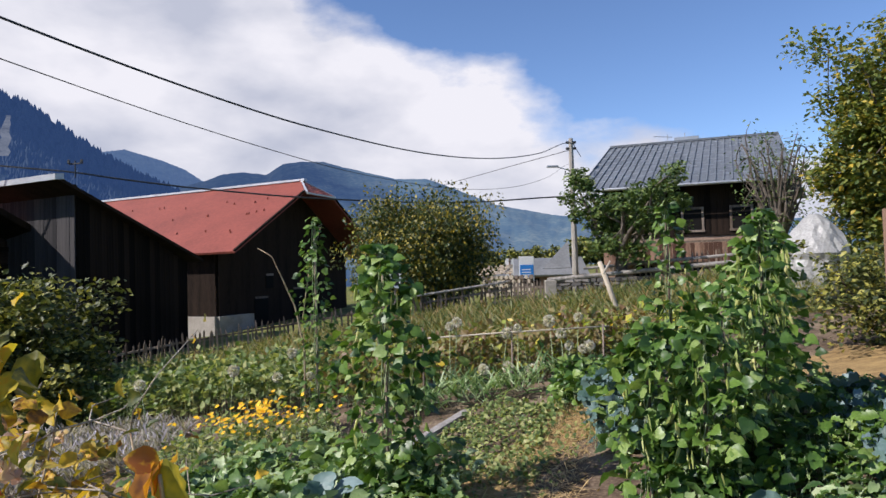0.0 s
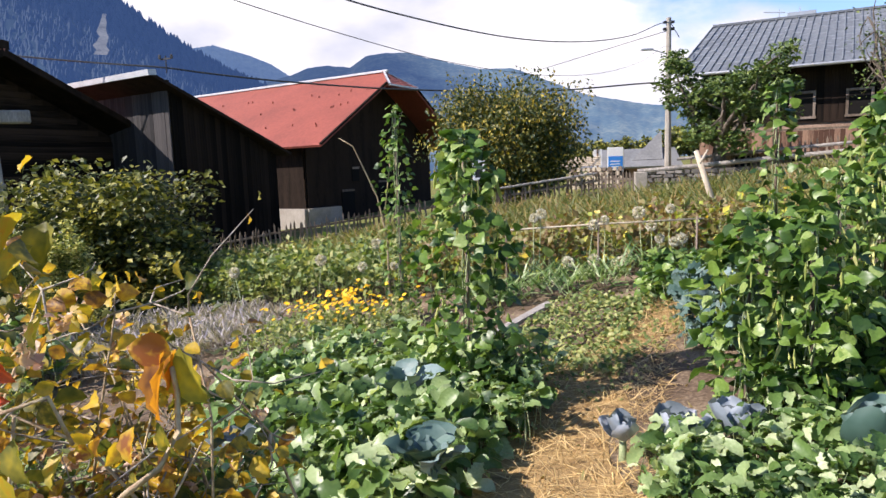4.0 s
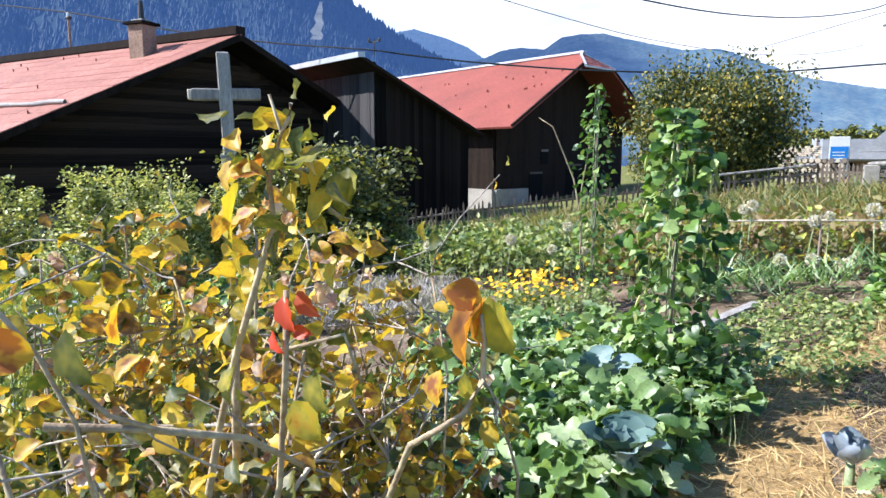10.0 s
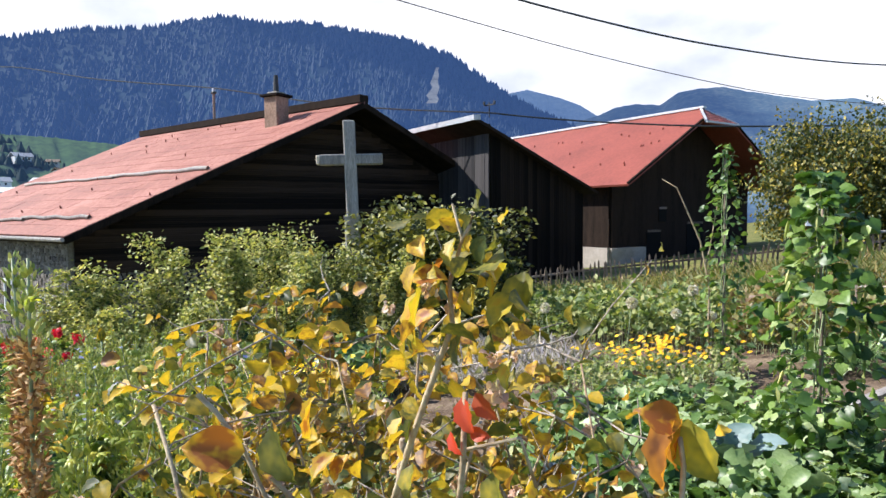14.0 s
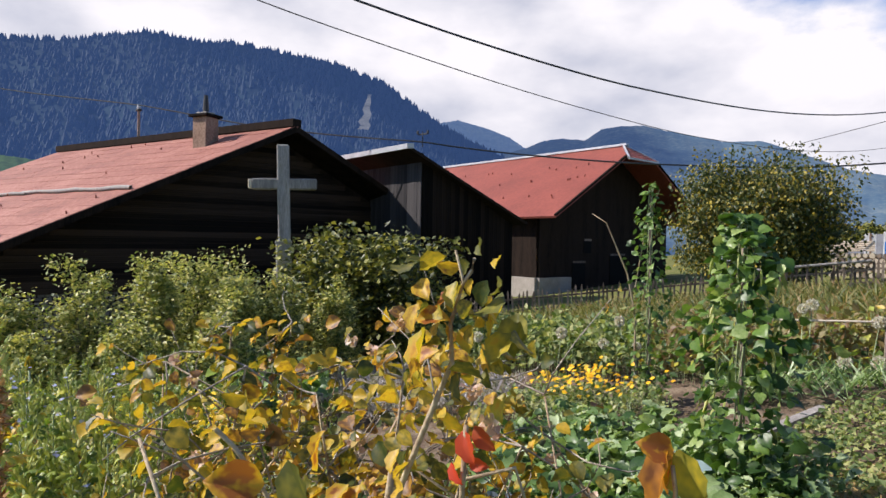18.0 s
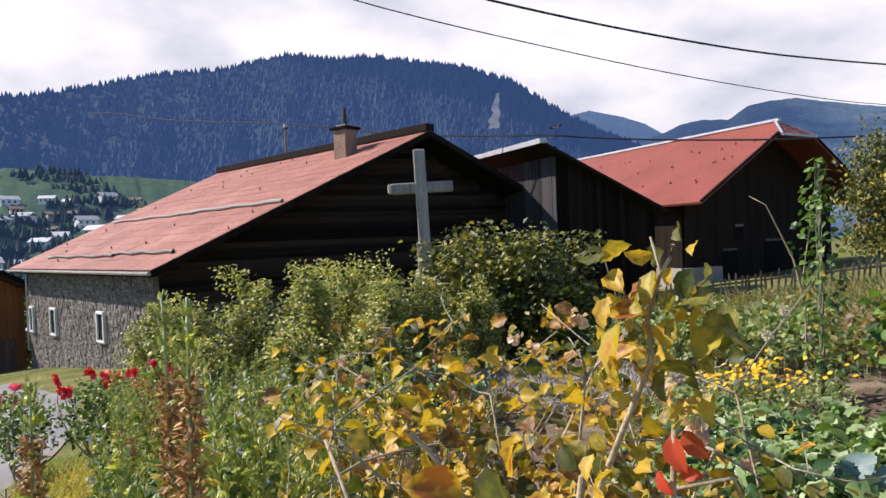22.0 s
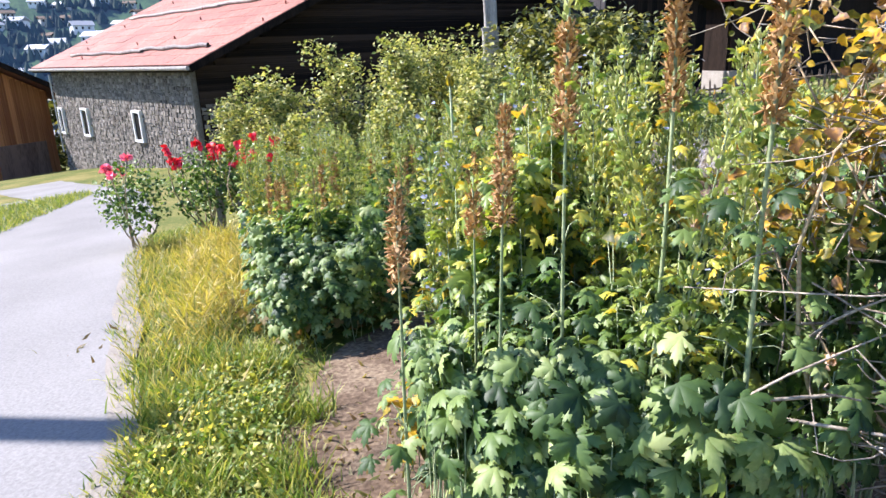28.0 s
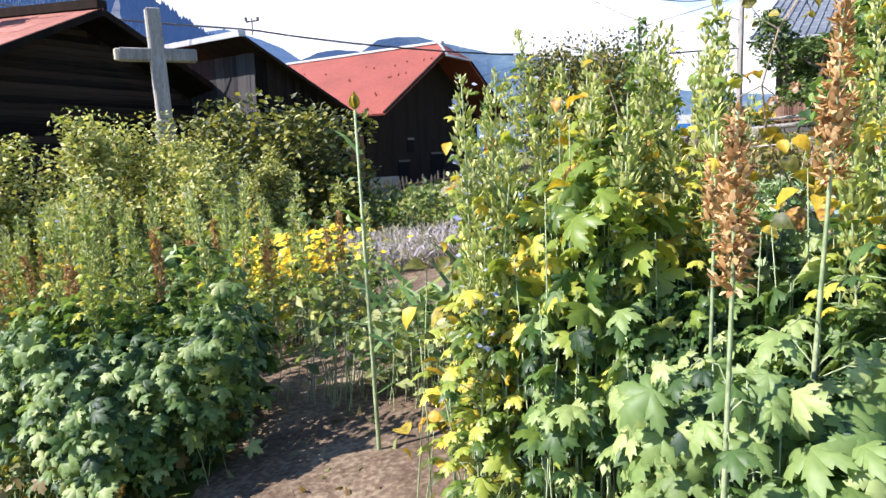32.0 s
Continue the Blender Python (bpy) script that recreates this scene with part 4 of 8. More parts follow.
def on_roof(s, t, h=0.0):
    """A point of the farmhouse slope: s along the eave, t up to the ridge."""
    return f_er + FU * (s * f_len) + (f_pk - f_er) * t + vec(0, -0.2 * h, h)


for t, s0, s1, r in ((0.10, 0.05, 0.36, 0.10), (0.085, 0.34, 0.80, 0.09), (0.43, 0.015, 0.42, 0.11), (0.42, 0.40, 0.92, 0.09)):
    pts = [(*on_roof(s0 + (s1 - s0) * i / 8, t + 0.006 * math.sin(i * 2.1), 0.10), r * (0.8 + 0.12 * math.sin(i * 1.7))) for i in range(9)]
    v, f = tubes([pts], 8)
    obj("snow_log", v, f, GREY_WOOD, farm, "grey snow-guard log lying on the roof", smooth=True)
for i in range(24):
    bm = bmesh.new()
    q = on_roof(float(rng.uniform(0.02, 0.97)), float(rng.uniform(0.05, 0.95)), 0.015)
    beam(bm, q, q + vec(0.12, -0.1, 0.10), 0.05)
    part("roof_hook", bm, RED_METAL, farm)
ga, gb = f_er + FU * 1.9 + FW * 1.0, f_far + FU * 1.9 - FW * 1.0
gbase = gz(ga[0], ga[1]) - 1.5
gtop = lambda s: 0.95 + (f_pk[2] - 0.95) * (1 - abs(2 * s - 1)) - 0.25
glen = np.linalg.norm((gb - ga)[:2])
mid = (ga + gb) / 2
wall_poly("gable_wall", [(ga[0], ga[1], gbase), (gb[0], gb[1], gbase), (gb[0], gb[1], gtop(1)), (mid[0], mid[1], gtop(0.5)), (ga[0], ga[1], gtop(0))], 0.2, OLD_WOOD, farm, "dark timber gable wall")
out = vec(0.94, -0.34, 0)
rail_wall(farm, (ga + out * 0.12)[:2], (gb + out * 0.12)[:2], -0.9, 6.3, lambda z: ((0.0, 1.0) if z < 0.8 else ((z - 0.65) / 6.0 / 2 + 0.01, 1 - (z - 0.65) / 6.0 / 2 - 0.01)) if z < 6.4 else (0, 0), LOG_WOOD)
wa, wb = f_er + FU * 1.9 + FW * 1.0, f_el - FU * 0.9 + FW * 1.0
wall_poly("stone_wall", [(wa[0], wa[1], -8), (wb[0], wb[1], -9), (wb[0], wb[1], 0.75), (wa[0], wa[1], 0.75)], 0.5, MORTAR, farm, "rubble stone side wall with lime joints")
wd = (wb - wa)[:2]
wn_ = np.linalg.norm(wd)
wdir, wout = wd / wn_, vec(-wd[1], wd[0]) / wn_
if wout[1] > 0:
    wout = -wout
V, F = [], []


def stone_face(V, F, a, d, o, length, z0, z1, size=0.30):
    z = z0
    while z < z1:
        hh = rng.uniform(0.09, 0.22)
        x = rng.uniform(0, 0.2)
        while x < length:
            w = rng.uniform(0.5, 1.3) * size
            c = a + d * (x + w / 2)
            e = rng.uniform(0.02, 0.07)
            k = len(V)
            jit = rng.uniform(-0.03, 0.03, (4, 2))
            quad = [(-w / 2 + 0.015, 0), (w / 2 - 0.015, 0), (w / 2 - 0.015, hh - 0.025), (-w / 2 + 0.015, hh - 0.025)]
            for dep, sh in ((0.0, 1.0), (e, 0.8)):
                for (qx, qz), (jx, jz) in zip(quad, jit):
                    p = c + d * (qx * sh + jx) + o * dep
                    V.append((p[0], p[1], z + hh / 2 + (qz - hh / 2) * sh + jz))
            F += [(k + 4, k + 5, k + 6, k + 7)] + [(k + i, k + (i + 1) % 4, k + 4 + (i + 1) % 4, k + 4 + i) for i in range(4)]
            x += w + 0.01
        z += hh


STONES = leafy("rubble_stones", [(0.0, (0.095, 0.082, 0.068)), (0.5, (0.17, 0.15, 0.125)), (1.0, (0.28, 0.25, 0.21))], 0.0, 0.9, vein=8, mottle=0.6)
stone_face(V, F, wa[:2] + wout * 0.24, wdir, wout, wn_, -6.3, 0.7)
gdir = (gb - ga)[:2] / glen
stone_face(V, F, ga[:2] + vec(0.94, -0.34) * 0.09, gdir, vec(0.94, -0.34), 7.0, -4.6, -0.95)
tagged(obj("stone", V, F, STONES, farm), "irregular grey-brown rubble stones", kind="stuff")


def wall_window(parent, a, d, o, x, z, w, h, material=WHITE, label="dark small window in a white surround"):
    ang = math.degrees(math.atan2(d[1], d[0]))
    c = a + d * x + o * 0.04
    m = pose(c[0], c[1], z, 0, 0, ang)
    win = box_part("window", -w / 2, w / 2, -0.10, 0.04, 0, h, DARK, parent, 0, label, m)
    for nm, b in (("frame", (-w / 2 - 0.12, -w / 2, -0.02, h + 0.02)), ("frame", (w / 2, w / 2 + 0.12, -0.02, h + 0.02)), ("frame", (-w / 2 - 0.12, w / 2 + 0.12, h, h + 0.12)), ("sill", (-w / 2 - 0.15, w / 2 + 0.15, -0.12, 0))):
        bm = bmesh.new()
        box(bm, b[0], b[1], -0.13, 0.12, b[2], b[3], 0.01, m)
        part(nm, bm, material, win)
    return win


for x, z, w, h in ((6.0, -2.7, 0.75, 1.25), (13.4, -2.9, 0.8, 1.3), (17.6, -3.0, 0.55, 1.3)):
    wall_window(farm, wa[:2] + wout * 0.27, wdir, wout, x, z, w, h)
beam_part("downpipe", f_el + FU * -0.5 + FW * 0.9 + vec(0, -0.2, -0.4), f_el + FU * -0.5 + FW * 0.9 + vec(0, -0.2, -5), 0.10, METAL, farm, sides=8, label="metal downpipe at the corner")
cq = vec(-25.45, 24.75, 0)
chimney = thing("chimney", "ochre rendered chimney with a stone cap and a black cowl", "chimney", tuple(vec(cq[0], cq[1], 5.55)))
box_part("shaft", -0.44, 0.44, -0.42, 0.42, -0.7, 1.75, CHIM, chimney, 0.03, "ochre rendered shaft")
box_part("cap", -0.60, 0.60, -0.56, 0.56, 1.75, 1.88, OLD_WOOD, chimney, 0.02, "dark flat cap slab")
box_part("neck", -0.34, 0.34, -0.3, 0.3, 1.88, 2.0, STONE, chimney, 0.02)
bm = bmesh.new()
bmesh.ops.create_cone(bm, cap_ends=True, segments=10, radius1=0.16, radius2=0.10, depth=0.9, matrix=Matrix.Translation((0, 0, 2.4)))
part("cowl", bm, BLACK, chimney, "black metal cowl")
box_part("flashing", -0.58, 0.58, -0.6, -0.42, -0.55, 0.02, CONCRETE, chimney, 0.02)

rod = thing("roof_aerial_pole", "rusty thin pole with a small grey insulator on top", "pole", (-33.5, 27.6, 5.4))
beam_part("rod", (0, 0, -0.6), (0, 0, 3.4), 0.15, CHIM, rod, sides=8)
box_part("insulator", -0.15, 0.15, -0.12, 0.12, 3.3, 3.42, BLACK, rod, 0.03, "dark crosspiece")
box_part("knob", -0.09, 0.09, -0.09, 0.09, 3.42, 3.62, METAL, rod, 0.03, "grey insulator")

# lean-to shed
B, NB = vec(-0.89, 0.456, 0), vec(0.456, 0.89, 0)
sc = vec(-15.97, 29.62, 5.80)
sd = vec(-13.19, 35.06, 2.51)
shed = thing("lean_to_shed", "tall dark timber lean-to shed with a pale metal roof edge", "shed")
prism("roof", [sc - B * 0.7 - NB * 1.35 + vec(0, 0, 0.2), sd - B * 0.7 + NB * 0.6, sd + B * 9 + NB * 0.6, sc + B * 9 - NB * 1.35 + vec(0, 0, 0.2)], 0.14, OLD_WOOD, shed, "dark sloping roof")
prism("roof_edge", [sc - B * 0.75 - NB * 1.45 + vec(0, 0, 0.25), sc + B * 9 - NB * 1.45 + vec(0, 0, 0.25), sc + B * 9 - NB * 1.05 + vec(0, 0, 0.29), sc - B * 0.75 - NB * 1.05 + vec(0, 0, 0.29)], 0.24, WHITE_METAL, shed, "pale metal roof edge")
sg = gz(sc[0], sc[1]) - 1.2
wall_poly("wall", [(sc[0], sc[1], sg), *[tuple(sc + B * 9 + vec(0, 0, sg - sc[2]))], tuple(sc + B * 9), tuple(sc)], 0.15, OLD_WOOD, shed)
wall_poly("wall", [(sc[0], sc[1], sg), (sd[0], sd[1], sg), tuple(sd - vec(0, 0, 0.2)), tuple(sc - vec(0, 0, 0.1))], 0.15, OLD_WOOD, shed)
o1, o2 = -NB * 0.10, -B * 0.10
# One dark timber: sunlight on the front is put into its greyer boards.
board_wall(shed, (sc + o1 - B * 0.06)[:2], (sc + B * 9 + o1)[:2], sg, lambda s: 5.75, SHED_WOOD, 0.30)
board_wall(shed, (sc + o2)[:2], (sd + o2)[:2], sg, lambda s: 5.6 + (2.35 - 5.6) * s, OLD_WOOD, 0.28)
ins = thing("insulator_bracket", "bracket with two small dark insulators on the shed roof peak", "insulator", tuple(sc + vec(0, 0, 0.3)))
beam_part("rod", (0, 0, 0), (0, 0, 0.75), 0.06, CABLE, ins, sides=8)
beam_part("crossbar", (-0.3, 0.1, 0.62), (0.3, -0.1, 0.62), 0.06, CABLE, ins)
for sx in (-0.28, 0.28):
    box_part("insulator", sx - 0.05, sx + 0.05, -0.05, 0.05, 0.62, 0.80, BLACK, ins, 0.015, "dark insulator")

# red barn
b_er, b_pk, b_rl = vec(-12.45, 41.23, 3.12), vec(-8.64, 50.22, 8.72), vec(-30.8, 61.6, 8.72)
blen = np.linalg.norm((b_rl - b_pk)[:2])
b_el = b_er + B * blen
b_far = vec(2 * b_pk[0] - b_er[0], 2 * b_pk[1] - b_er[1], 3.12)
barn = thing("red_roofed_barn", "large dark timber barn with a red sheet metal roof", "barn")
hipa, hipb = b_er + (b_pk - b_er) * 0.80, b_far + (b_pk - b_far) * 0.80
pk_in = b_pk + B * 1.6
prism("roof", [b_er, hipa, pk_in, b_rl, b_el], 0.14, RED_METAL, barn, "red painted sheet metal roof slope")
prism("roof", [b_far, hipb, pk_in, b_rl, b_far + B * blen], 0.14, RED_METAL, barn)
hl, hr = hipa - B * 0.25 - vec(0, 0, 0.12), hipb - B * 0.25 - vec(0, 0, 0.12)
prism("hip_roof", [hl, hr, pk_in + vec(0, 0, 0.02)], 0.14, RED_TILE, barn, "small half-hip covered with old red tiles")
nt = 0
for r in range(7):
    s = r / 7
    a, b2 = hl + (pk_in - hl) * s, hr + (pk_in - hr) * s
    cnt = max(1, int(np.linalg.norm(b2 - a) / 0.5))
    for i in range(cnt):
        c0, c1 = a + (b2 - a) * (i / cnt), a + (b2 - a) * ((i + 0.9) / cnt)
        up = (pk_in - (hl + hr) / 2) / 7.5
        prism("tile", [c0 + vec(0, 0, 0.10), c1 + vec(0, 0, 0.10), c1 + up + vec(0, 0, 0.07), c0 + up + vec(0, 0, 0.07)], 0.04, RED_TILE, barn)
beam_part("ridge_cap", b_pk + B * 1.2 + vec(0, 0, 0.08), b_rl + vec(0, 0, 0.08), 0.34, WHITE_METAL, barn, 0.16, label="pale metal ridge cap")
for p0, p1 in ((hl, pk_in), (hr, pk_in), (b_er, hipa), (b_far, hipb)):
    beam_part("edge_strip", p0 + vec(0, 0, 0.05), p1 + vec(0, 0, 0.05), 0.16, WHITE_METAL if p1 is pk_in else OLD_WOOD, barn, 0.12)
beam_part("edge_strip", hl + vec(0, 0, 0.0), hr + vec(0, 0, 0.0), 0.14, WHITE_METAL, barn, 0.12)
for i in range(34):
    s, t = float(rng.uniform(0.02, 0.9)), (0.25, 0.5, 0.72)[i % 3] + 0.02 * float(rng.normal())
    q = b_er + B * blen * s + (b_pk - b_er) * t + vec(0, 0, 0.02)
    beam_part("snow_hook", q, q + vec(0.10, -0.15, 0.10), 0.06, RED_METAL, barn)
bg = gz(-14, 42) - 0.6
wa2, wb2 = b_er + B * 2.75 + NB * 1.3, b_el + NB * 1.3
ga2, gb2 = b_er + B * 2.75 + NB * 1.3, b_far + B * 2.9 - NB * 1.3
bl2 = np.linalg.norm((gb2 - ga2)[:2])
btop = lambda s: 3.6 + (8.75 - 3.6) * min(1 - abs(2 * s - 1), 0.86)
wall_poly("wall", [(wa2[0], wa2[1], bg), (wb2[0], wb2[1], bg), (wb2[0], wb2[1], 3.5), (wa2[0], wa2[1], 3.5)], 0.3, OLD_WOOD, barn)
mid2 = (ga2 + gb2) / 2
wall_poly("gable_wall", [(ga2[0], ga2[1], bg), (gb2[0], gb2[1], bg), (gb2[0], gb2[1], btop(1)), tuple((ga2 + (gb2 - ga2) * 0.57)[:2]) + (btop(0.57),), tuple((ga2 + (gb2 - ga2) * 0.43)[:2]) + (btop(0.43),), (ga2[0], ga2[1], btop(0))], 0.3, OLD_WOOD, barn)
# Sunlit low strip painted as brown boards, eave shadow above as near-black ones.
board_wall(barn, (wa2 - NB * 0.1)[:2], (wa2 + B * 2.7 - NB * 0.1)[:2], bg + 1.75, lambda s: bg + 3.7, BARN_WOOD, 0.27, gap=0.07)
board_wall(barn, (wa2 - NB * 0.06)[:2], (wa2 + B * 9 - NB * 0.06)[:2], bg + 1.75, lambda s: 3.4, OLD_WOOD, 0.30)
# Gable boards are near-black to hold the shade under the roof overhang.
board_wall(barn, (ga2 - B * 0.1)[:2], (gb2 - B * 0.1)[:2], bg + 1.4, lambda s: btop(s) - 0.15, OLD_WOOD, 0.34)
cb = wa2 - NB * 0.25 - B * 0.25
bm = bmesh.new()
for d, w in ((B, 4.0), (NB, 3.2)):
    vs = box(bm, 0, w, -0.2, 0.25, 0, 1.75)
    bmesh.ops.transform(bm, matrix=Matrix(((d[0], -d[1], 0, cb[0]), (d[1], d[0], 0, cb[1]), (0, 0, 1, bg), (0, 0, 0, 1))), verts=vs)
part("foundation", bm, CONCRETE, barn, "pale concrete foundation corner")
for s, z0, w, h in ((0.22, 0.6, 1.4, 2.1), (0.5, 0.6, 1.8, 2.6), (0.30, 3.4, 0.8, 0.9)):
    q = ga2 + (gb2 - ga2) * s - B * 0.14
    mm = Matrix(((NB[0], -NB[1], 0, q[0]), (NB[1], NB[0], 0, q[1]), (0, 0, 1, bg + z0), (0, 0, 0, 1)))
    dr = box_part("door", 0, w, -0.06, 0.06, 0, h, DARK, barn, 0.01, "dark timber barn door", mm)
    box_part("lintel", -0.1, w + 0.1, 0.0, 0.10, h, h + 0.16, FENCE_WOOD, dr, 0, "", mm)

# cabin by the road
cabin = thing("small_cabin", "small orange-brown timber cabin with a reddish sheet roof", "cabin")
cabin.matrix_basis = pose(-52.4, 15.0, -7.3, 0, 0, 98) @ Matrix.Diagonal((1.45, 1.45, 1.45, 1))
bm = bmesh.new()
box(bm, -3.4, 3.4, 0.15, 6.4, -1.2, 4.45)
part("wall", bm, ORANGE_WOOD, cabin)
prism("gable_wall", [(-3.4, 0.1, 4.4), (3.4, 0.1, 4.4), (0, 0.1, 6.15)], 0.15, ORANGE_WOOD, cabin)
prism("roof", [(-4.6, -0.9, 4.05), (0, -0.9, 6.35), (0, 7.2, 6.35), (-4.6, 7.2, 4.05)], 0.14, CABIN_METAL, cabin, "faded reddish sheet roof slope")
prism("roof", [(4.6, -0.9, 4.05), (0, -0.9, 6.35), (0, 7.2, 6.35), (4.6, 7.2, 4.05)], 0.14, CABIN_METAL, cabin)
beam_part("ridge_cap", (0, -0.95, 6.42), (0, 7.2, 6.42), 0.3, WHITE_METAL, cabin, 0.1)
for sx in (-1, 1):
    beam_part("barge_board", (sx * 4.6, -0.9, 3.95), (0, -0.9, 6.25), 0.1, OLD_WOOD, cabin, 0.22)
board_wall(cabin, (-3.4, 0.05), (3.4, 0.05), -1.2, lambda s: 4.35 + 1.7 * (1 - abs(2 * s - 1)), ORANGE_WOOD, 0.26)
w = box_part("window", -0.35, 0.35, -0.06, 0.0, 3.75, 4.35, DARK, cabin, 0, "small dark square window")
for b in ((-0.43, -0.35, 3.67, 4.43), (0.35, 0.43, 3.67, 4.43), (-0.35, 0.35, 4.35, 4.43), (-0.35, 0.35, 3.67, 3.75)):
    box_part("frame", b[0], b[1], -0.1, 0.0, b[2], b[3], OLD_WOOD, w)
# Brown panels added for the shade and stain on the lower wall.
for b in ((-2.6, -0.2, -1.2, 2.3), (0.6, 2.9, -1.2, 2.1)):
    box_part("door", b[0], b[1], -0.08, 0.02, b[2], b[3], BARN_WOOD, cabin, 0.01, "dark panel standing in for lower wall shade and stain")
box_part("chimney", -0.75, -0.4, 4.4, 4.75, 5.7, 6.75, CHIM, cabin, 0.02, "small pale chimney")

# grey-roofed house beyond the garden
HE, HP = vec(0.937, -0.348, 0), vec(0.348, 0.937, 0)
h_e0, h_r0, h_len = vec(7.75, 36.1, 5.72), vec(11.1, 41.4, 8.92), 10.6
house = thing("grey_roofed_house", "alpine house with grey metal roof and dark timber balcony", "house")
he = [h_e0, h_e0 + HE * h_len, h_r0 + HE * (h_len - 1.1), h_r0]
prism("roof", he, 0.16, GREY_METAL, house, "grey standing-seam metal roof slope")
hb0 = h_r0 + (h_r0 - h_e0) * vec(1, 1, -1)
prism("roof", [hb0, hb0 + HE * h_len, he[2], h_r0], 0.16, GREY_METAL, house)
for i in range(27):
    s = i / 26
    beam_part("seam", he[0] + (he[1] - he[0]) * s + vec(0, 0, 0.04), he[3] + (he[2] - he[3]) * s + vec(0, 0, 0.04), 0.05, GREY_METAL, house, 0.06)
for r in range(1, 7):
    for i in range(26):
        t = (r + 0.5 * (i % 2)) / 7
        if t < 1:
            a = he[0] + (he[1] - he[0]) * (i / 26) + (he[3] - he[0]) * t + vec(0, 0, 0.012)
            b = he[0] + (he[1] - he[0]) * ((i + 1) / 26) + (he[3] - he[0]) * t + vec(0, 0, 0.012)
            beam_part("cross_seam", a, b, 0.03, METAL, house, 0.03)
beam_part("ridge_cap", h_r0 + vec(0, 0, 0.06), he[2] + vec(0, 0, 0.06), 0.22, GREY_METAL, house, 0.12)
beam_part("gutter", h_e0 - HP * 0.1 - vec(0, 0, 0.1), he[1] - HP * 0.1 - vec(0, 0, 0.1), 0.16, METAL, house, sides=8)
hw0, hw1 = h_e0 + HP * 1.3 + HE * 1.2, h_e0 + HP * 1.3 + HE * (h_len - 0.8)
hd = h_r0 - h_e0
hback = HP * (2 * np.dot(hd, HP) - 2.6)
hgz = 0.2
bm = bmesh.new()
quad = [hw0, hw1, hw1 + hback, hw0 + hback]
lo = [bm.verts.new((q[0], q[1], hgz - 1)) for q in quad]
hi = [bm.verts.new((q[0], q[1], 3.0)) for q in quad]
for i in range(4):
    bm.faces.new((lo[i], lo[(i + 1) % 4], hi[(i + 1) % 4], hi[i]))
# Brown render replaces pale plaster so the colour holds the wall's shade.
part("ground_storey_wall", bm, CHIM, house, "plastered ground storey, its shade put in as brown")
bm = bmesh.new()
lo = [bm.verts.new((q[0], q[1], 3.0)) for q in quad]
hi = [bm.verts.new((q[0], q[1], 6.2)) for q in quad]
ra, rb = bm.verts.new(tuple((hw0 + hback / 2)[:2]) + (8.6,)), bm.verts.new(tuple((hw1 + hback / 2)[:2]) + (8.6,))
for i in (0, 2):
    bm.faces.new((lo[i], lo[i + 1], hi[i + 1], hi[i])) if i == 0 else bm.faces.new((lo[2], lo[3], hi[3], hi[2]))
bm.faces.new((lo[1], lo[2], hi[2], rb, hi[1]))
bm.faces.new((lo[3], lo[0], hi[0], ra, hi[3]))
part("upper_storey_wall", bm, OLD_WOOD, house, "dark timber upper storey")
board_wall(house, (hw0 - HP * 0.06)[:2], (hw1 - HP * 0.06)[:2], 3.0, lambda s: 6.1, OLD_WOOD, 0.3)
bal0, bal1 = hw0 - HP * 1.1, hw1 - HP * 1.1
prism("balcony_floor", [bal0 + vec(0, 0, 1.75 - bal0[2]), bal1 + vec(0, 0, 1.75 - bal1[2]), hw1 + vec(0, 0, 1.75 - hw1[2]), hw0 + vec(0, 0, 1.75 - hw0[2])], 0.15, OLD_WOOD, house)
board_wall(house, bal0[:2], bal1[:2], 1.6, lambda s: 2.6, BARN_WOOD, 0.22, name="baluster_board")
beam_part("handrail", vec(bal0[0], bal0[1], 2.67), vec(bal1[0], bal1[1], 2.67), 0.10, FENCE_WOOD, house)
for x in (2.0, 4.6, 7.0):
    wall_window(house, hw0[:2], HE[:2], -HP[:2], x, 3.3, 0.9, 1.1, FENCE_WOOD, "dark window in a brown timber frame")
    wall_window(house, hw0[:2], HE[:2], -HP[:2], x, 0.5, 0.9, 1.0, FENCE_WOOD, "dark window in a brown timber frame")
for sx in (3.4, 4.4):
    q = h_r0 + HE * sx + vec(0, 0, 0.1)
    beam_part("aerial", q, q + vec(0, 0, 0.45), 0.05, METAL, house, sides=6)
beam_part("aerial", h_r0 + HE * 2.6 + vec(0, 0, 0.5), h_r0 + HE * 3.7 + vec(0, 0, 0.35), 0.05, METAL, house, sides=6)
box_part("chimney", -0.7, 0.7, -0.3, 0.3, -0.3, 0.22, METAL, house, 0.02, "low grey roof vent", pose(*(h_r0 + HE * 4.6 + vec(0, 0.3, 0.1)), 0, 0, -20))

hut = thing("low_hut", "low hut with a pale grey roof and red-brown walls", "hut", (6.7, 43.8, 0.1), turn=-8)
box_part("wall", -2.4, 2.6, -1.6, 1.8, -0.8, 1.15, BARN_WOOD, hut, 0.02, "red-brown timber wall")
prism("roof", [(-2.9, -2.1, 1.0), (3.1, -2.1, 1.0), (2.8, 0, 2.1), (-1.9, 0, 2.1)], 0.12, HUT_METAL, hut, "pale grey sheet roof")
prism("roof", [(-2.9, 2.1, 1.0), (3.1, 2.1, 1.0), (2.8, 0, 2.1), (-1.9, 0, 2.1)], 0.12, HUT_METAL, hut)
prism("gable_roof", [(0.2, -1.4, 1.4), (2.0, -1.4, 1.4), (2.0, 0.2, 3.2)], 0.12, HUT_METAL, hut)
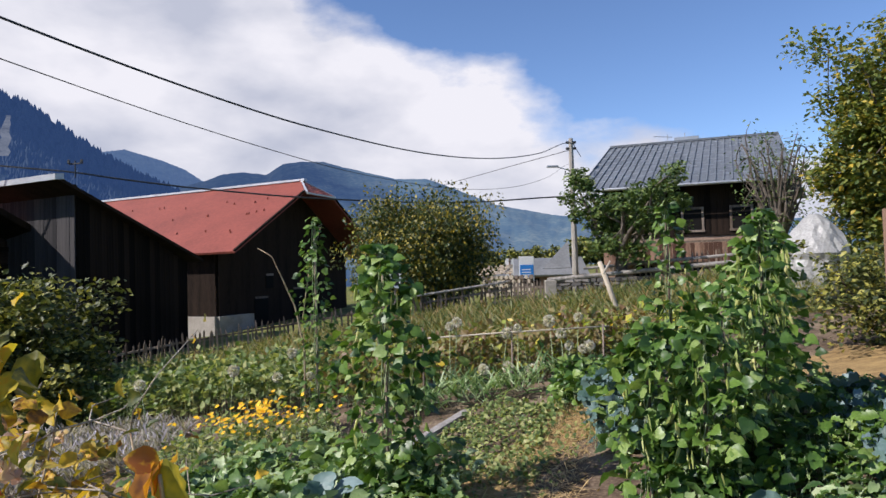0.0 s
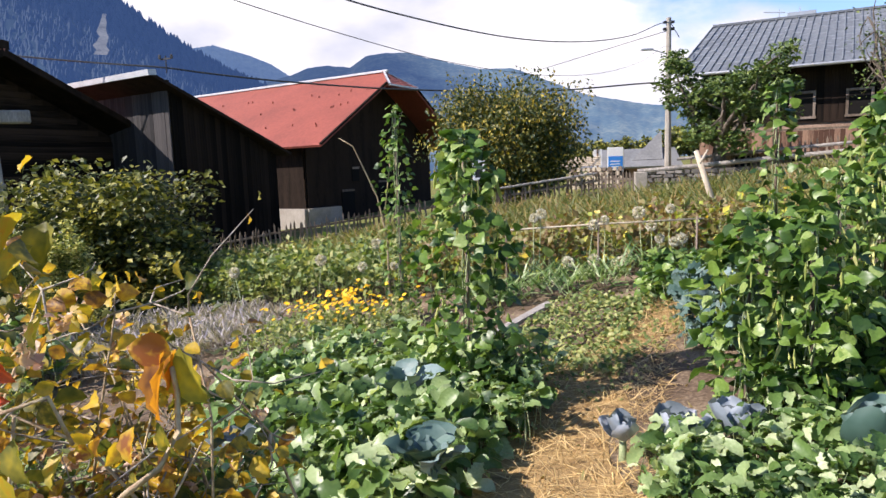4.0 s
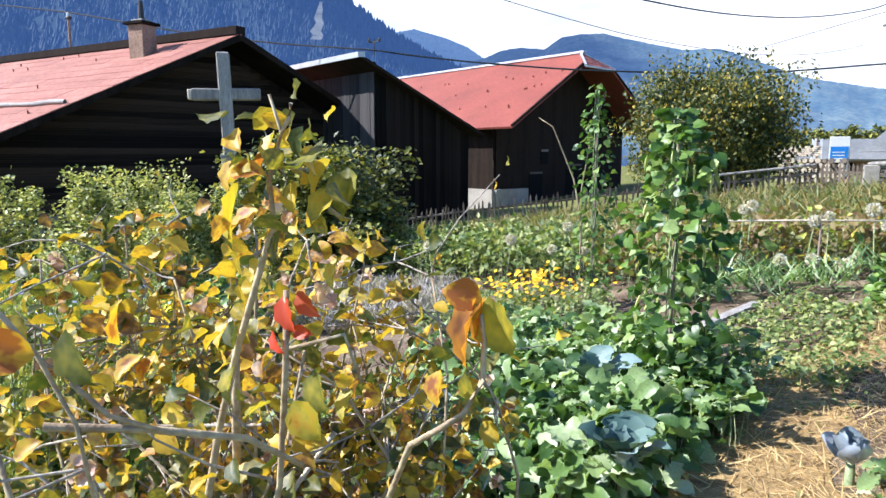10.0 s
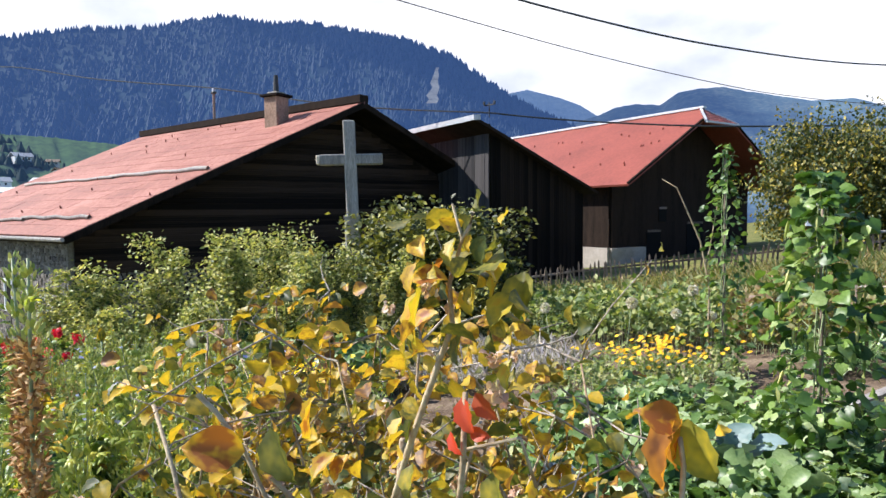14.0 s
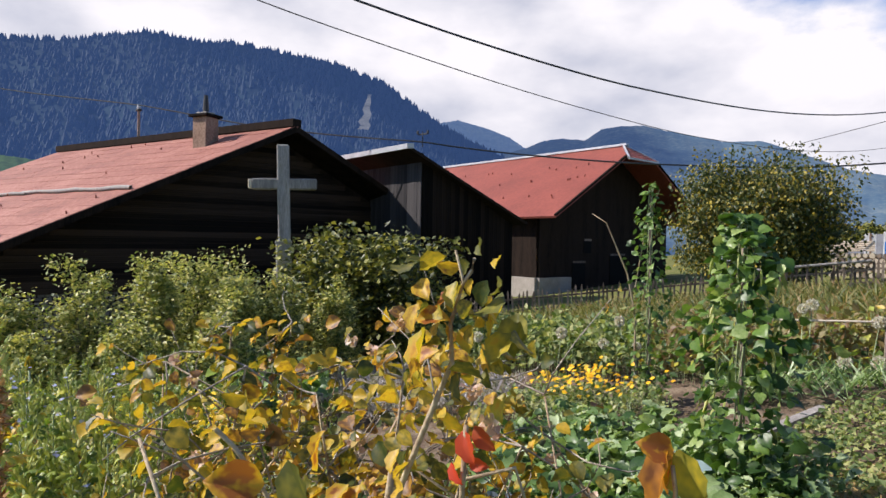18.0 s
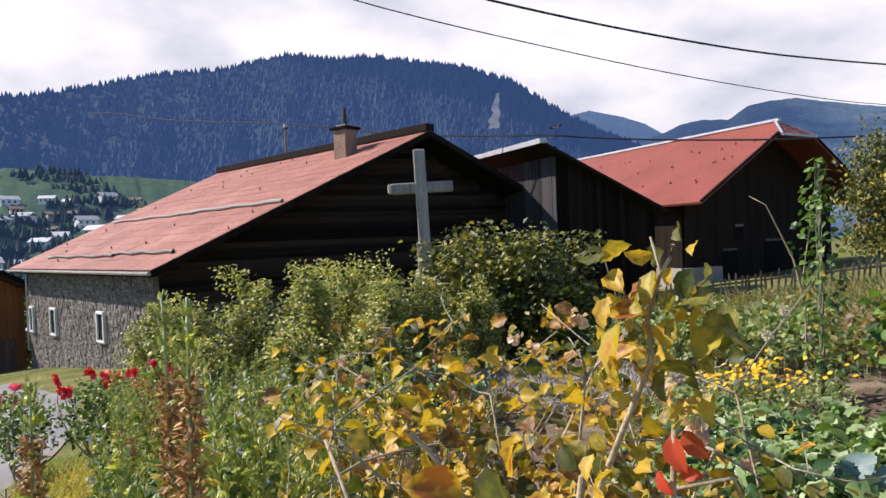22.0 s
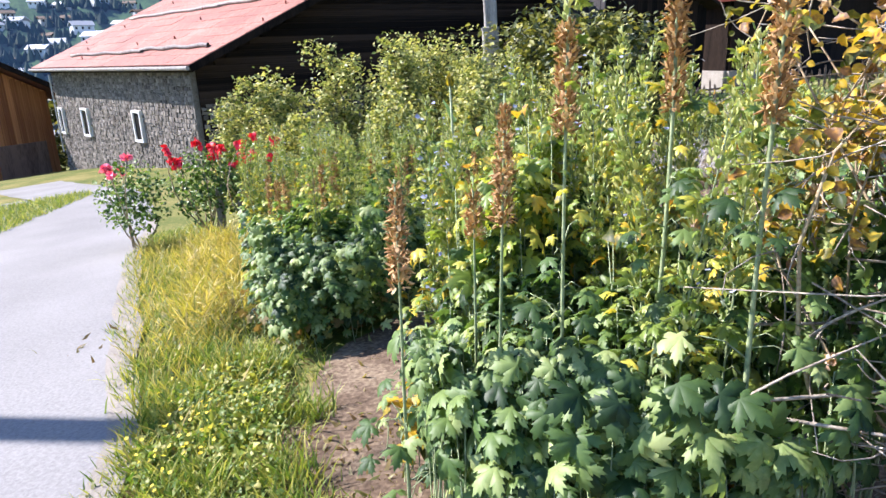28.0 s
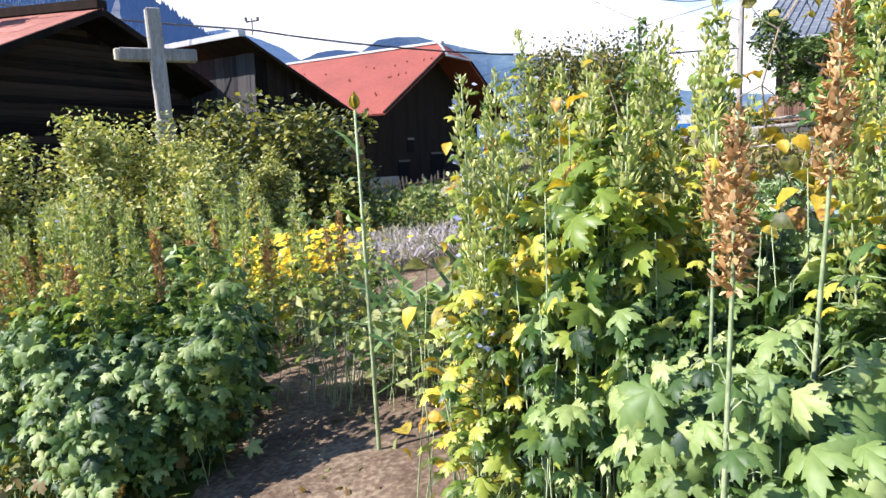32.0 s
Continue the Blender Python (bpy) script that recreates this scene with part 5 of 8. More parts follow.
box_part("door", -1.0, 0.0, -1.66, -1.58, -0.8, 0.8, OLD_WOOD, hut, 0.01)

# street pole and cables
pole = thing("utility_pole", "grey concrete utility pole with a street lamp arm", "utility pole", (7.87, 38.1, 0.3))
bm = bmesh.new()
made = bmesh.ops.create_cone(bm, cap_ends=True, segments=8, radius1=0.19, radius2=0.13, depth=8.9, matrix=Matrix.Translation((0, 0, 4.2)))
part("post", bm, CONCRETE, pole)
beam_part("lamp_arm", (0, 0, 6.75), (-0.95, -0.3, 7.0), 0.06, METAL, pole, sides=6)
box_part("lamp_head", -1.5, -0.85, -0.42, -0.2, 6.95, 7.06, METAL, pole, 0.03, "grey street lamp head")
for z in (8.0, 8.35):
    box_part("insulator", -0.3, 0.3, -0.08, 0.08, z, z + 0.14, BLACK, pole, 0.03)
beam_part("bracket", (0.1, 0, 8.4), (0.55, 0, 7.6), 0.04, CABLE, pole, sides=6)


def cable(name, pts, r, label):
    """A hanging wire through points, smoothed."""
    p = np.array(pts, float)
    t = np.linspace(0, len(p) - 1, 60)
    line = []
    for s in t:
        i = min(int(s), len(p) - 2)
        f = s - i
        x, y = p[i, :2] + (p[i + 1, :2] - p[i, :2]) * f
        p0, p1, p2, p3 = p[max(i - 1, 0), 2], p[i, 2], p[i + 1, 2], p[min(i + 2, len(p) - 1), 2]
        z = 0.5 * (2 * p1 + (p2 - p0) * f + (2 * p0 - 5 * p1 + 4 * p2 - p3) * f * f + (3 * p1 - p0 - 3 * p2 + p3) * f ** 3)
        line.append((x, y, z, r))
    v, f = tubes([line], 5)
    tagged(obj(name, v, f, CABLE), label, "cable")


cable("power_cable", [(7.87, 38.1, 8.7), (5.05, 32.8, 7.2), (2.24, 27.5, 6.12), (-0.58, 22.21, 5.46), (-3.4, 16.91, 5.23), (-5.28, 13.38, 5.31), (-7.15, 9.85, 5.58), (-9.03, 6.31, 6.03), (-11.85, 1.02, 7.07), (-15.6, -6.05, 9.11)], 0.022, "thick black power cable hanging from the pole")
cable("telephone_wire", [(7.87, 38.1, 7.5), (5.43, 32.62, 5.98), (2.99, 27.14, 4.86), (0.55, 21.66, 4.16), (-1.89, 16.17, 3.85), (-3.52, 12.52, 3.88), (-5.15, 8.87, 4.08), (-6.77, 5.21, 4.47), (-9.21, -0.27, 5.38), (-12.47, -7.58, 7.24)], 0.008, "thin wire hanging from the pole")
cable("far_power_cable", [(7.87, 38.1, 5.6), (1.0, 35.5, 5.15), (-6.2, 32.66, 5.28), (-11.7, 31.0, 5.75), (-15.97, 29.62, 6.35), (-24.5, 28.6, 7.35), (-33.5, 27.6, 9.05), (-44, 26.8, 10.6), (-55, 26, 12.6)], 0.042, "black cable running over the shed and farmhouse roofs")
cable("far_wire", [(7.87, 38.1, 8.3), (-20, 95, 9.0), (-60, 170, 14)], 0.02, "thin far wire from the pole")

# wayside cross
cross = thing("wayside_cross", "tall weathered grey wooden wayside cross", "cross", (-11.78, 13.85, gz(-11.78, 13.85)), turn=38)
box_part("post", -0.155, 0.155, -0.14, 0.14, 3.2, 5.72, GREY_WOOD, cross, 0.03, "squared grey timber post", pose(0.08, 0, 0, 0, -1.6, 0))
box_part("post_base", -0.195, 0.195, -0.18, 0.18, -0.3, 3.3, GREY_WOOD, cross, 0.03, "thicker lower post", pose(0.06, 0, 0, 0, -1.6, 0))
box_part("arm", -0.78, 0.84, -0.125, 0.125, 4.58, 4.86, GREY_WOOD, cross, 0.03, "squared crossbeam", pose(0.04, 0.0, 0, 0, -1.2, 0))
box_part("stub", -0.86, -0.76, -0.10, 0.10, 4.60, 4.84, PALE_WOOD, cross, 0.02, "pale cut beam end", pose(0.04, 0.0, 0, 0, -1.2, 0))
box_part("joint_band", -0.21, 0.21, -0.19, 0.19, 3.2, 3.28, GREY_WOOD, cross, 0.01, "", pose(0.06, 0, 0, 0, -1.6, 0))
# ---- plants ----


def stems(name, lines, material, parent, sides=5, label=""):
    v, f = tubes(lines, sides)
    ob = obj(name, v, f, material, parent, label, smooth=True)
    return tagged(ob, label, kind="stuff") if len(lines) > 3 else ob


def canes(name, lines, material, parent, sides=5, label=""):
    for line in lines:
        stems(name, [line], material, parent, sides, label)


def delphinium(x, y, h, brown=(0.0, 0.0), green=(0.6, 1.0), leaf_n=14, lean=(0.0, 0.0), blooms=0, label="tall delphinium gone to seed among lobed green leaves", leaf_size=0.12, thick=0.008):
    """A delphinium: leafy stalk with green pods above and dry brown ones below."""
    z0 = gz(x, y)
    root = thing("delphinium", label, "delphinium", (x, y, z0), group="delphiniums by the road")
    n = 11
    ph, amp = rng.uniform(0, 6.3, 2), rng.normal(size=2) * (0.010 if thick > 0.0065 else 0.025)
    ts = np.linspace(0, 1, n)
    axis = np.stack([lean[0] * ts + amp[0] * (np.sin(4 * ts + ph[0]) - math.sin(ph[0])), lean[1] * ts + amp[1] * (np.sin(4 * ts + ph[1]) - math.sin(ph[1])), h * ts], 1)

    def on(t):
        return np.stack([np.interp(t, ts, axis[:, i]) for i in range(3)], 1)

    stems("stem", [[(*p, thick * (1 - 0.65 * i / n)) for i, p in enumerate(axis)]], STEM, root, 6)

    def spike(nm, s0, s1, material, density, size, lab, out, hang):
        k = int((s1 - s0) * h * density)
        if k < 3:
            return
        t = np.sort(rng.uniform(s0, s1, k))
        a = rng.uniform(0, 2 * np.pi, k)
        taper = 1.0 - 0.6 * np.clip((t - s1 + 0.12) / 0.12, 0, 1) * (1.0 if s1 > 0.97 else 0.3)
        R = np.stack([np.cos(a), np.sin(a), 0 * a], 1)
        P = on(t) + R * (out * taper * rng.uniform(0.25, 1.0, k))[:, None]
        D = R * 0.5 + np.stack([0 * a, 0 * a, rng.uniform(*hang, k)], 1)
        leaf_part(nm, "pod", P, D, R + [0, 0, 0.4], size * rng.uniform(0.7, 1.25, k) * (0.5 + 0.5 * taper), material, root, lab, 1.45)

    if brown[1] > brown[0]:
        spike("dry_seed_spike", brown[0], brown[1], L_DRY, 1150, 0.026, "dry brown papery seed pods", 0.028, (-0.4, 1.5))
    if green[1] > green[0]:
        spike("green_seed_spike", green[0], green[1], L_POD, 330, 0.031, "green upright seed pods", 0.040, (0.4, 1.8))
        # small leaves among the pods
        k = int(52 * h * (green[1] - green[0])) + 10
        t = rng.uniform(max(0.3, green[0] - 0.3), 0.97, k)
        D, U = dirs(k, 0.35, 0.5)
        leaf_part("stem_leaves", "lobed", on(t) + unit(D) * 0.02, D, U, rng.uniform(0.05, 0.11, k) * (1.15 - 0.6 * t), L_SOFT, root, "small narrow stalk leaves", 0.8)
    if blooms:
        t = rng.uniform(green[0], green[1], blooms)
        D, U = dirs(blooms, 0.0, 0.4)
        leaf_part("bloom", "diamond", on(t) + unit(D) * 0.03, D, U, rng.uniform(0.015, 0.03, blooms), F_BLUE, root, "small pale blue petals", 1.8)
    if leaf_n:
        t = rng.uniform(0.04, 0.62, leaf_n)
        P0 = on(t)
        D, U = dirs(leaf_n, 0.15, 0.35)
        reach = rng.uniform(0.06, 0.2, leaf_n)[:, None] * (1.15 - t[:, None])
        P1 = P0 + unit(D) * reach + [0, 0, 0.02]
        stems("petiole", [[(*a, 0.0025), (*((a + b) / 2 + [0, 0, 0.02]), 0.002), (*b, 0.0016)] for a, b in zip(P0, P1)], STEM, root, 3)
        droop = D * [[1, 1, 0.3]] + [0, 0, -0.25]
        leaf_part("leaves", "lobed", P1, droop, U + [SUN_FROM.x * 0.5, SUN_FROM.y * 0.5, 0.2], leaf_size * rng.uniform(0.6, 1.3, leaf_n) * (1.15 - 0.7 * t), L_DELPH if thick > 0.0065 else L_SOFT, root, "deeply lobed green leaves", 1.1, 8 if y < 1.3 and x > -4 else 0)
    return root


# the stalks that stand out, then the rank growth behind them
delphinium(-3.41, 0.78, 1.41, (0.755, 0.99), (0, 0), 26, (0.0, 0.0), 0, "delphinium with a dry brown seed spike by the road edge")
delphinium(-3.35, 1.11, 1.37, (0.84, 0.95), (0.95, 1.0), 18, label="short delphinium with a dry brown seed spike")
delphinium(-3.17, 0.99, 1.61, (0.756, 0.977), (0, 0), 26, (0.02, 0.0), 0, "tall delphinium with a dry brown seed spike, green tip")
delphinium(-2.93, 0.97, 1.89, (0.768, 0.92), (0.92, 1.0), 26, (0.0, 0.02), 0, "tall delphinium with a dry brown seed spike, green tip")
delphinium(-2.78, 1.27, 2.09, (0.707, 0.886), (0.886, 1.0), 24, (-0.01, 0.0), 0, "tall delphinium with a long dry brown seed spike", thick=0.010)
delphinium(-2.44, 1.15, 2.02, (0.682, 0.901), (0.901, 1.0), 22, (0.0, 0.01), 0, "tall delphinium with a long dry brown seed spike", thick=0.010)
for i in range(52):
    x, y = -3.98 + 1.5 * float(rng.random()), 1.26 + 1.6 * float(rng.random())
    if x < -3.56 and y < 1.46:
        y += 0.35
    if x > -2.9 and y > 1.9:
        continue
    delphinium(x, y, float(rng.uniform(1.2, 1.78) if x < -3.2 else rng.uniform(1.05, 1.68)), (0, 0), (0.55, 1.0), int(rng.integers(26, 40)), tuple(rng.normal(size=2) * 0.12), int(rng.integers(0, 30)) if x < -3.6 else int(rng.integers(0, 5)), "green delphinium stalk with unripe seed pods", 0.10, 0.0050)
for i in range(16):
    x, y = float(rng.uniform(-3.9, -2.95)), float(rng.uniform(1.7, 2.4))
    delphinium(x, y, float(rng.uniform(1.58, 1.86)), (0, 0), (0.6, 1.0), 30, tuple(rng.normal(size=2) * 0.10), int(rng.integers(0, 24)), "tall green delphinium stalk with unripe seed pods", 0.10, 0.0055)
# lighter growth beyond, towards the road roses
for i in range(86):
    x, y = float(rng.uniform(-9.5, -5.0)), float(rng.uniform(2.8, 5.6))
    if y < 2.4 - 0.45 * (x + 5.25):
        y = 2.5 - 0.45 * (x + 5.25) + 0.9 * float(rng.random())
    if x > -5.55 and y < 4.4:
        continue
    br = rng.random() < 0.35
    delphinium(x, y, float(rng.uniform(1.15, 1.65)), (0.5, 0.8) if br else (0, 0), (0.8, 1.0) if br else (0.42, 1.0), 20, tuple(rng.normal(size=2) * 0.06), int(rng.integers(0, 8)), "pale delphinium stalk among rank growth beside the road", 0.11, 0.006)


def leaf_mound(name, label, category, outline, n, height, kind, size, material, part_label, lift=0.1, wild=0.45, stalk=True, shape=1.0, kind_tag="", base=0.1, face_sun=0.5, singles=0, face=(0, 0, 0), outward=0.0):
    """Leaves on stalks filling an outline of the plan, as one planting."""
    poly = np.array(outline, float)
    lo, hi = poly.min(0), poly.max(0)
    pts = []
    while len(pts) < n:
        p = rng.uniform(lo, hi, (n, 2))
        inside = np.zeros(n, bool)
        j = len(poly) - 1
        for i in range(len(poly)):
            a, b = poly[i], poly[j]
            with np.errstate(divide="ignore", invalid="ignore"):
                cut = ((a[1] > p[:, 1]) != (b[1] > p[:, 1])) & (p[:, 0] < (b[0] - a[0]) * (p[:, 1] - a[1]) / (b[1] - a[1]) + a[0])
            inside ^= cut
            j = i
        pts += p[inside].tolist()
    pts = np.array(pts[:n])
    c = poly.mean(0)
    hump = np.array([0.65 + 0.5 * noise.noise((q[0] * 2.1, q[1] * 2.1, 5.0)) for q in pts])
    z = ground_z(pts[:, 0], pts[:, 1])
    zz = z + height * hump * (base + (1 - base) * rng.random(n) ** 0.55)
    origin = (float(c[0]), float(c[1]), gz(c[0], c[1]))
    root = thing(name, label, category, origin, kind=kind_tag)
    pts, zz, z = pts[np.argsort(pts[:, 1])], zz[np.argsort(pts[:, 1])], z[np.argsort(pts[:, 1])]
    P = np.stack([pts[:, 0], pts[:, 1], zz], 1) - origin
    D, U = dirs(n, lift, wild)
    if outward:
        away = np.concatenate([unit(pts - c), np.zeros((n, 1))], 1) * outward
        D, U = D * [0.7, 0.7, 1.0] + away, U + away * 1.3
    leaf_part("leaves", kind, P, D, U + [SUN_FROM.x * face_sun + face[0], SUN_FROM.y * face_sun + face[1], face[2]], size * rng.uniform(0.55, 1.3, n), material, root, part_label, shape, singles)
    if stalk:
        k = min(n // 3, 700)
        pick = rng.choice(n, k, replace=False)
        base_p = np.stack([pts[pick, 0] + rng.normal(size=k) * 0.04, pts[pick, 1] + rng.normal(size=k) * 0.04, z[pick]], 1) - origin
        stems("stalk", [[(*a, 0.004), (*((a + b) / 2 + [0.01, 0, 0.01]), 0.003), (*b, 0.002)] for a, b in zip(base_p, P[pick])], STEM, root, 3)
    return root


# large lobed leaves that fill the foot of the delphiniums
leaf_mound("delphinium_foliage", "dense dark green lobed leaves at the foot of delphiniums", "foliage", [(-3.48, 0.88), (-3.15, 0.74), (-2.85, 0.76), (-2.4, 1.0), (-2.05, 1.3), (-2.15, 1.7), (-2.95, 1.9), (-3.55, 1.6)], 2300, 1.30, "lobed", 0.118, L_DELPH, "broad lobed green leaves", -0.7, 0.5, True, 1.1, base=0.25, face_sun=0.0, singles=300, face=(0.2, -0.3, -0.2), outward=0.9)
leaf_mound("delphinium_foliage", "dense dark green lobed leaves at the foot of delphiniums", "foliage", [(-3.72, 1.3), (-2.66, 1.31), (-2.56, 2.1), (-3.36, 2.8), (-4.0, 2.1)], 1700, 1.2, "lobed", 0.105, L_DELPH, "lobed green leaves", -0.3, 0.45, True, 1.1, face_sun=0.8, singles=150)
leaf_mound("leafy_shrub_clump", "bushy clump of blue-green lobed leaves beside the dirt path", "shrub", [(-6.45, 2.3), (-5.66, 1.96), (-5.2, 2.5), (-5.45, 3.5), (-6.4, 3.6), (-6.8, 3.0)], 3600, 1.25, "lobed", 0.10, L_DELPH, "small lobed blue-green leaves", -0.3, 0.45, False, 1.1, base=0.1, face_sun=0.4, singles=250, outward=0.7)
leaf_mound("dry_foliage_skirt", "withered brown lower leaves under the clump", "dry leaves", [(-6.76, 2.21), (-5.56, 2.01), (-5.31, 2.71), (-5.96, 3.21), (-6.96, 3.01)], 260, 0.5, "palmate", 0.09, L_RUST, "withered brown leaves", -0.8, 0.4, True)
leaf_mound("yellow_leaf_sprig", "low sprig of yellow-green leaves at the bed edge", "weed", [(-4.0, 1.3), (-3.72, 1.12), (-3.66, 1.3), (-3.9, 1.5)], 60, 0.62, "ovate", 0.09, L_ROSE, "yellow-green leaves", -0.4, 0.5, singles=60)
leaf_mound("mixed_green_growth", "yellow-green leafy growth beside the dirt path", "foliage", [(-3.98, 1.75), (-3.75, 1.45), (-3.4, 1.5), (-3.36, 2.6), (-3.75, 3.3), (-4.1, 2.6)], 1700, 1.45, "lobed", 0.13, L_SOFT, "soft yellow-green lobed leaves", -0.25, 0.5, shape=1.15, singles=200)
leaf_mound("yellowing_growth", "yellow leaves among green delphinium stalks", "foliage", [(-4.26, 1.51), (-2.56, 1.51), (-2.46, 2.41), (-3.96, 3.11)], 420, 1.75, "ovate", 0.085, L_ROSE, "yellow and green leaves", -0.3, 0.5)
leaf_mound("garden_herbs", "tangle of green herbs and yellowing leaves", "foliage", [(-5.36, 3.41), (-2.56, 2.41), (-2.56, 4.21), (-3.96, 4.81)], 2000, 0.8, "diamond", 0.10, L_WEED, "narrow green leaves", 0.3, 0.6)
leaf_mound("garden_herbs", "tangle of green herbs and blue-flowered stalks", "foliage", [(-8.9, 4.2), (-6.4, 3.5), (-7.0, 5.0), (-7.2, 7.0)], 2600, 0.95, "diamond", 0.11, L_WEED, "narrow green leaves", 0.3, 0.6)
leaf_mound("sunflower_foliage", "broad green leaves under the hedge", "foliage", [(-9.5, 7.2), (-7.0, 6.2), (-6.0, 8.0), (-8.5, 9.5)], 900, 1.3, "ovate", 0.2, L_KALE, "broad green leaves", -0.1, 0.5)


def flower_patch(name, label, category, outline, n, height, size, petal, stem_n, petal_label, green_n=500, green=L_WEED):
    root = leaf_mound(name, label, category, outline, green_n, height * 0.85, "diamond", 0.08, green, "narrow green leaves", 0.5, 0.6)
    o = np.array(root.matrix_basis.translation)
    poly = np.array(outline, float)
    lo, hi = poly.min(0), poly.max(0)
    c = poly.mean(0)
    P, D, U, S = [], [], [], []
    for _ in range(n):
        w = rng.random(len(poly))
        w /= w.sum()
        q = (w[:, None] * poly).sum(0) * 1.0 + (poly[rng.integers(len(poly))] - c) * 0.55 * rng.random()
        z = gz(*q) + height * (0.62 + 0.5 * rng.random())
        tilt = unit(np.array([rng.normal() * 0.35 - 0.25, rng.normal() * 0.35 - 0.35, 1.0]))
        for k in range(7):
            a = k * 2 * np.pi / 7
            e1 = unit(np.cross(tilt, [0.3, 1, 0]))
            e2 = np.cross(tilt, e1)
            P.append((*q - o[:2], z - o[2]))
            D.append(e1 * math.cos(a) + e2 * math.sin(a) + tilt * 0.15)
            U.append(tilt)
            S.append(size * rng.uniform(0.8, 1.15))
    leaf_part("bloom", "diamond", P, D, U, S, petal, root, petal_label, 1.3)
    return root


flower_patch("marigold_patch", "patch of yellow and orange marigolds in bloom", "flowers", [(-4.3, 8.2), (-2.6, 7.7), (-1.7, 8.6), (-2.0, 9.8), (-3.8, 10.0)], 150, 0.60, 0.036, F_ORANGE, 60, "orange-yellow petals", 2200)
flower_patch("yellow_daisy_patch", "patch of bright yellow daisies in bloom", "flowers", [(-7.16, 5.41), (-6.56, 4.81), (-5.36, 5.01), (-4.96, 5.81), (-5.66, 6.81), (-7.06, 6.61)], 560, 0.85, 0.036, F_YELLOW, 60, "bright yellow petals", 1800)
leaf_mound("corn_like_leaves", "long arching green blades beside yellow daisies", "foliage", [(-5.06, 3.81), (-4.36, 3.51), (-4.16, 4.41), (-4.76, 4.81)], 90, 0.75, "blade", 0.34, L_KALE, "long arching blades", 0.5, 0.4, True, 0.14)
root = leaf_mound("lavender_patch", "dry grey-lilac flowering lavender patch", "flowers", [(-8.6, 9.0), (-5.6, 8.0), (-4.2, 8.8), (-4.2, 10.6), (-6.5, 11.6), (-8.8, 11)], 9000, 0.44, "blade", 0.16, L_LAV, "grey-lilac dry flower stalks", 1.2, 0.5, False, 0.14, singles=150)

# a tall lily stalk at the path
lily = thing("lily_stalk", "tall green lily stalk with an orange bud", "lily", (-4.54, 2.63, gz(-4.54, 2.63)))
stems("stem", [[(0, 0, 0, 0.012), (-0.02, 0.0, 0.8, 0.010), (-0.04, -0.01, 1.74, 0.006)]], STEM, lily, 6)
P = np.array([(-0.02, 0, 0.3 + 0.11 * i) for i in range(12)])
D, U = dirs(12, 0.4, 0.3)
leaf_part("leaves", "blade", P, D, U, 0.24, L_KALE, lily, "", 0.13)
a = np.arange(6) * np.pi / 3
leaf_part("bud", "ovate", np.tile([(-0.04, -0.01, 1.72)], (6, 1)), np.stack([0.25 * np.cos(a), 0.25 * np.sin(a), 1 + 0 * a], 1), np.stack([np.cos(a), np.sin(a), 0 * a], 1), 0.085, L_SHOOT, lily, "yellow-green bud", 0.5)

# ---- rose bush in the foreground ----
ROSE_BASE = (-1.75, 1.8, gz(-1.75, 1.8))
rose = thing("rose_bush", "large old rose bush with yellowing leaves and faded blooms", "rose bush", ROSE_BASE)
rb = np.array(ROSE_BASE)
tips, cane_lines, twig_lines = [], [], []
shoot = np.array([(-1.56, 1.28, 0.40), (-1.50, 1.22, 0.75), (-1.442, 1.205, 0.95), (-1.379, 1.185, 1.106), (-1.311, 1.168, 1.254), (-1.285, 1.164, 1.31), (-1.286, 1.158, 1.372), (-1.267, 1.163, 1.437), (-1.276, 1.151, 1.487)]) - rb
cane_lines.append([(*p, 0.0075 - 0.0007 * i) for i, p in enumerate(shoot)])
cane_lines.append([(*(np.array(q) - rb), 0.003) for q in ((-1.267, 1.163, 1.437), (-1.255, 1.165, 1.455), (-1.248, 1.16, 1.475))])
for run, r0 in (([(-1.519, 0.902, 1.24), (-1.496, 0.912, 1.217), (-1.462, 0.927, 1.168), (-1.414, 0.934, 1.084), (-1.40, 0.945, 0.95)], 0.0035), ([(-1.447, 0.916, 1.084), (-1.358, 0.987, 1.067), (-1.276, 1.075, 1.032), (-1.25, 1.16, 0.96)], 0.0055), ([(-1.425, 0.939, 1.135), (-1.39, 0.96, 1.09), (-1.33, 1.0, 1.06)], 0.0035), ([(-1.30, 1.30, 0.45), (-1.16, 1.20, 0.84), (-1.03, 1.06, 1.07), (-0.984, 1.028, 1.108), (-0.957, 1.04, 1.126), (-0.940, 1.054, 1.162), (-0.939, 1.058, 1.205), (-0.943, 1.058, 1.235)], 0.0048), ([(-1.40, 1.20, 0.60), (-1.29, 1.16, 0.92), (-1.25, 1.13, 1.12), (-1.245, 1.13, 1.225)], 0.005), ([(-1.25, 1.14, 1.14), (-1.18, 1.17, 1.16), (-1.16, 1.18, 1.09)], 0.003)):
    cane_lines.append([(*(np.array(q) - rb), r0 * (1 - 0.06 * i)) for i, q in enumerate(run)])
for run, r0 in (([(-1.62, 1.55, 0.25), (-1.57, 1.40, 0.62), (-1.50, 1.32, 0.90), (-1.45, 1.27, 1.08)], 0.0105), ([(-1.72, 1.05, 0.86), (-1.82, 1.08, 1.02), (-1.90, 1.10, 1.12)], 0.005)):
    cane_lines.append([(*(np.array(q) - rb), r0 * (1 - 0.12 * i)) for i, q in enumerate(run)])
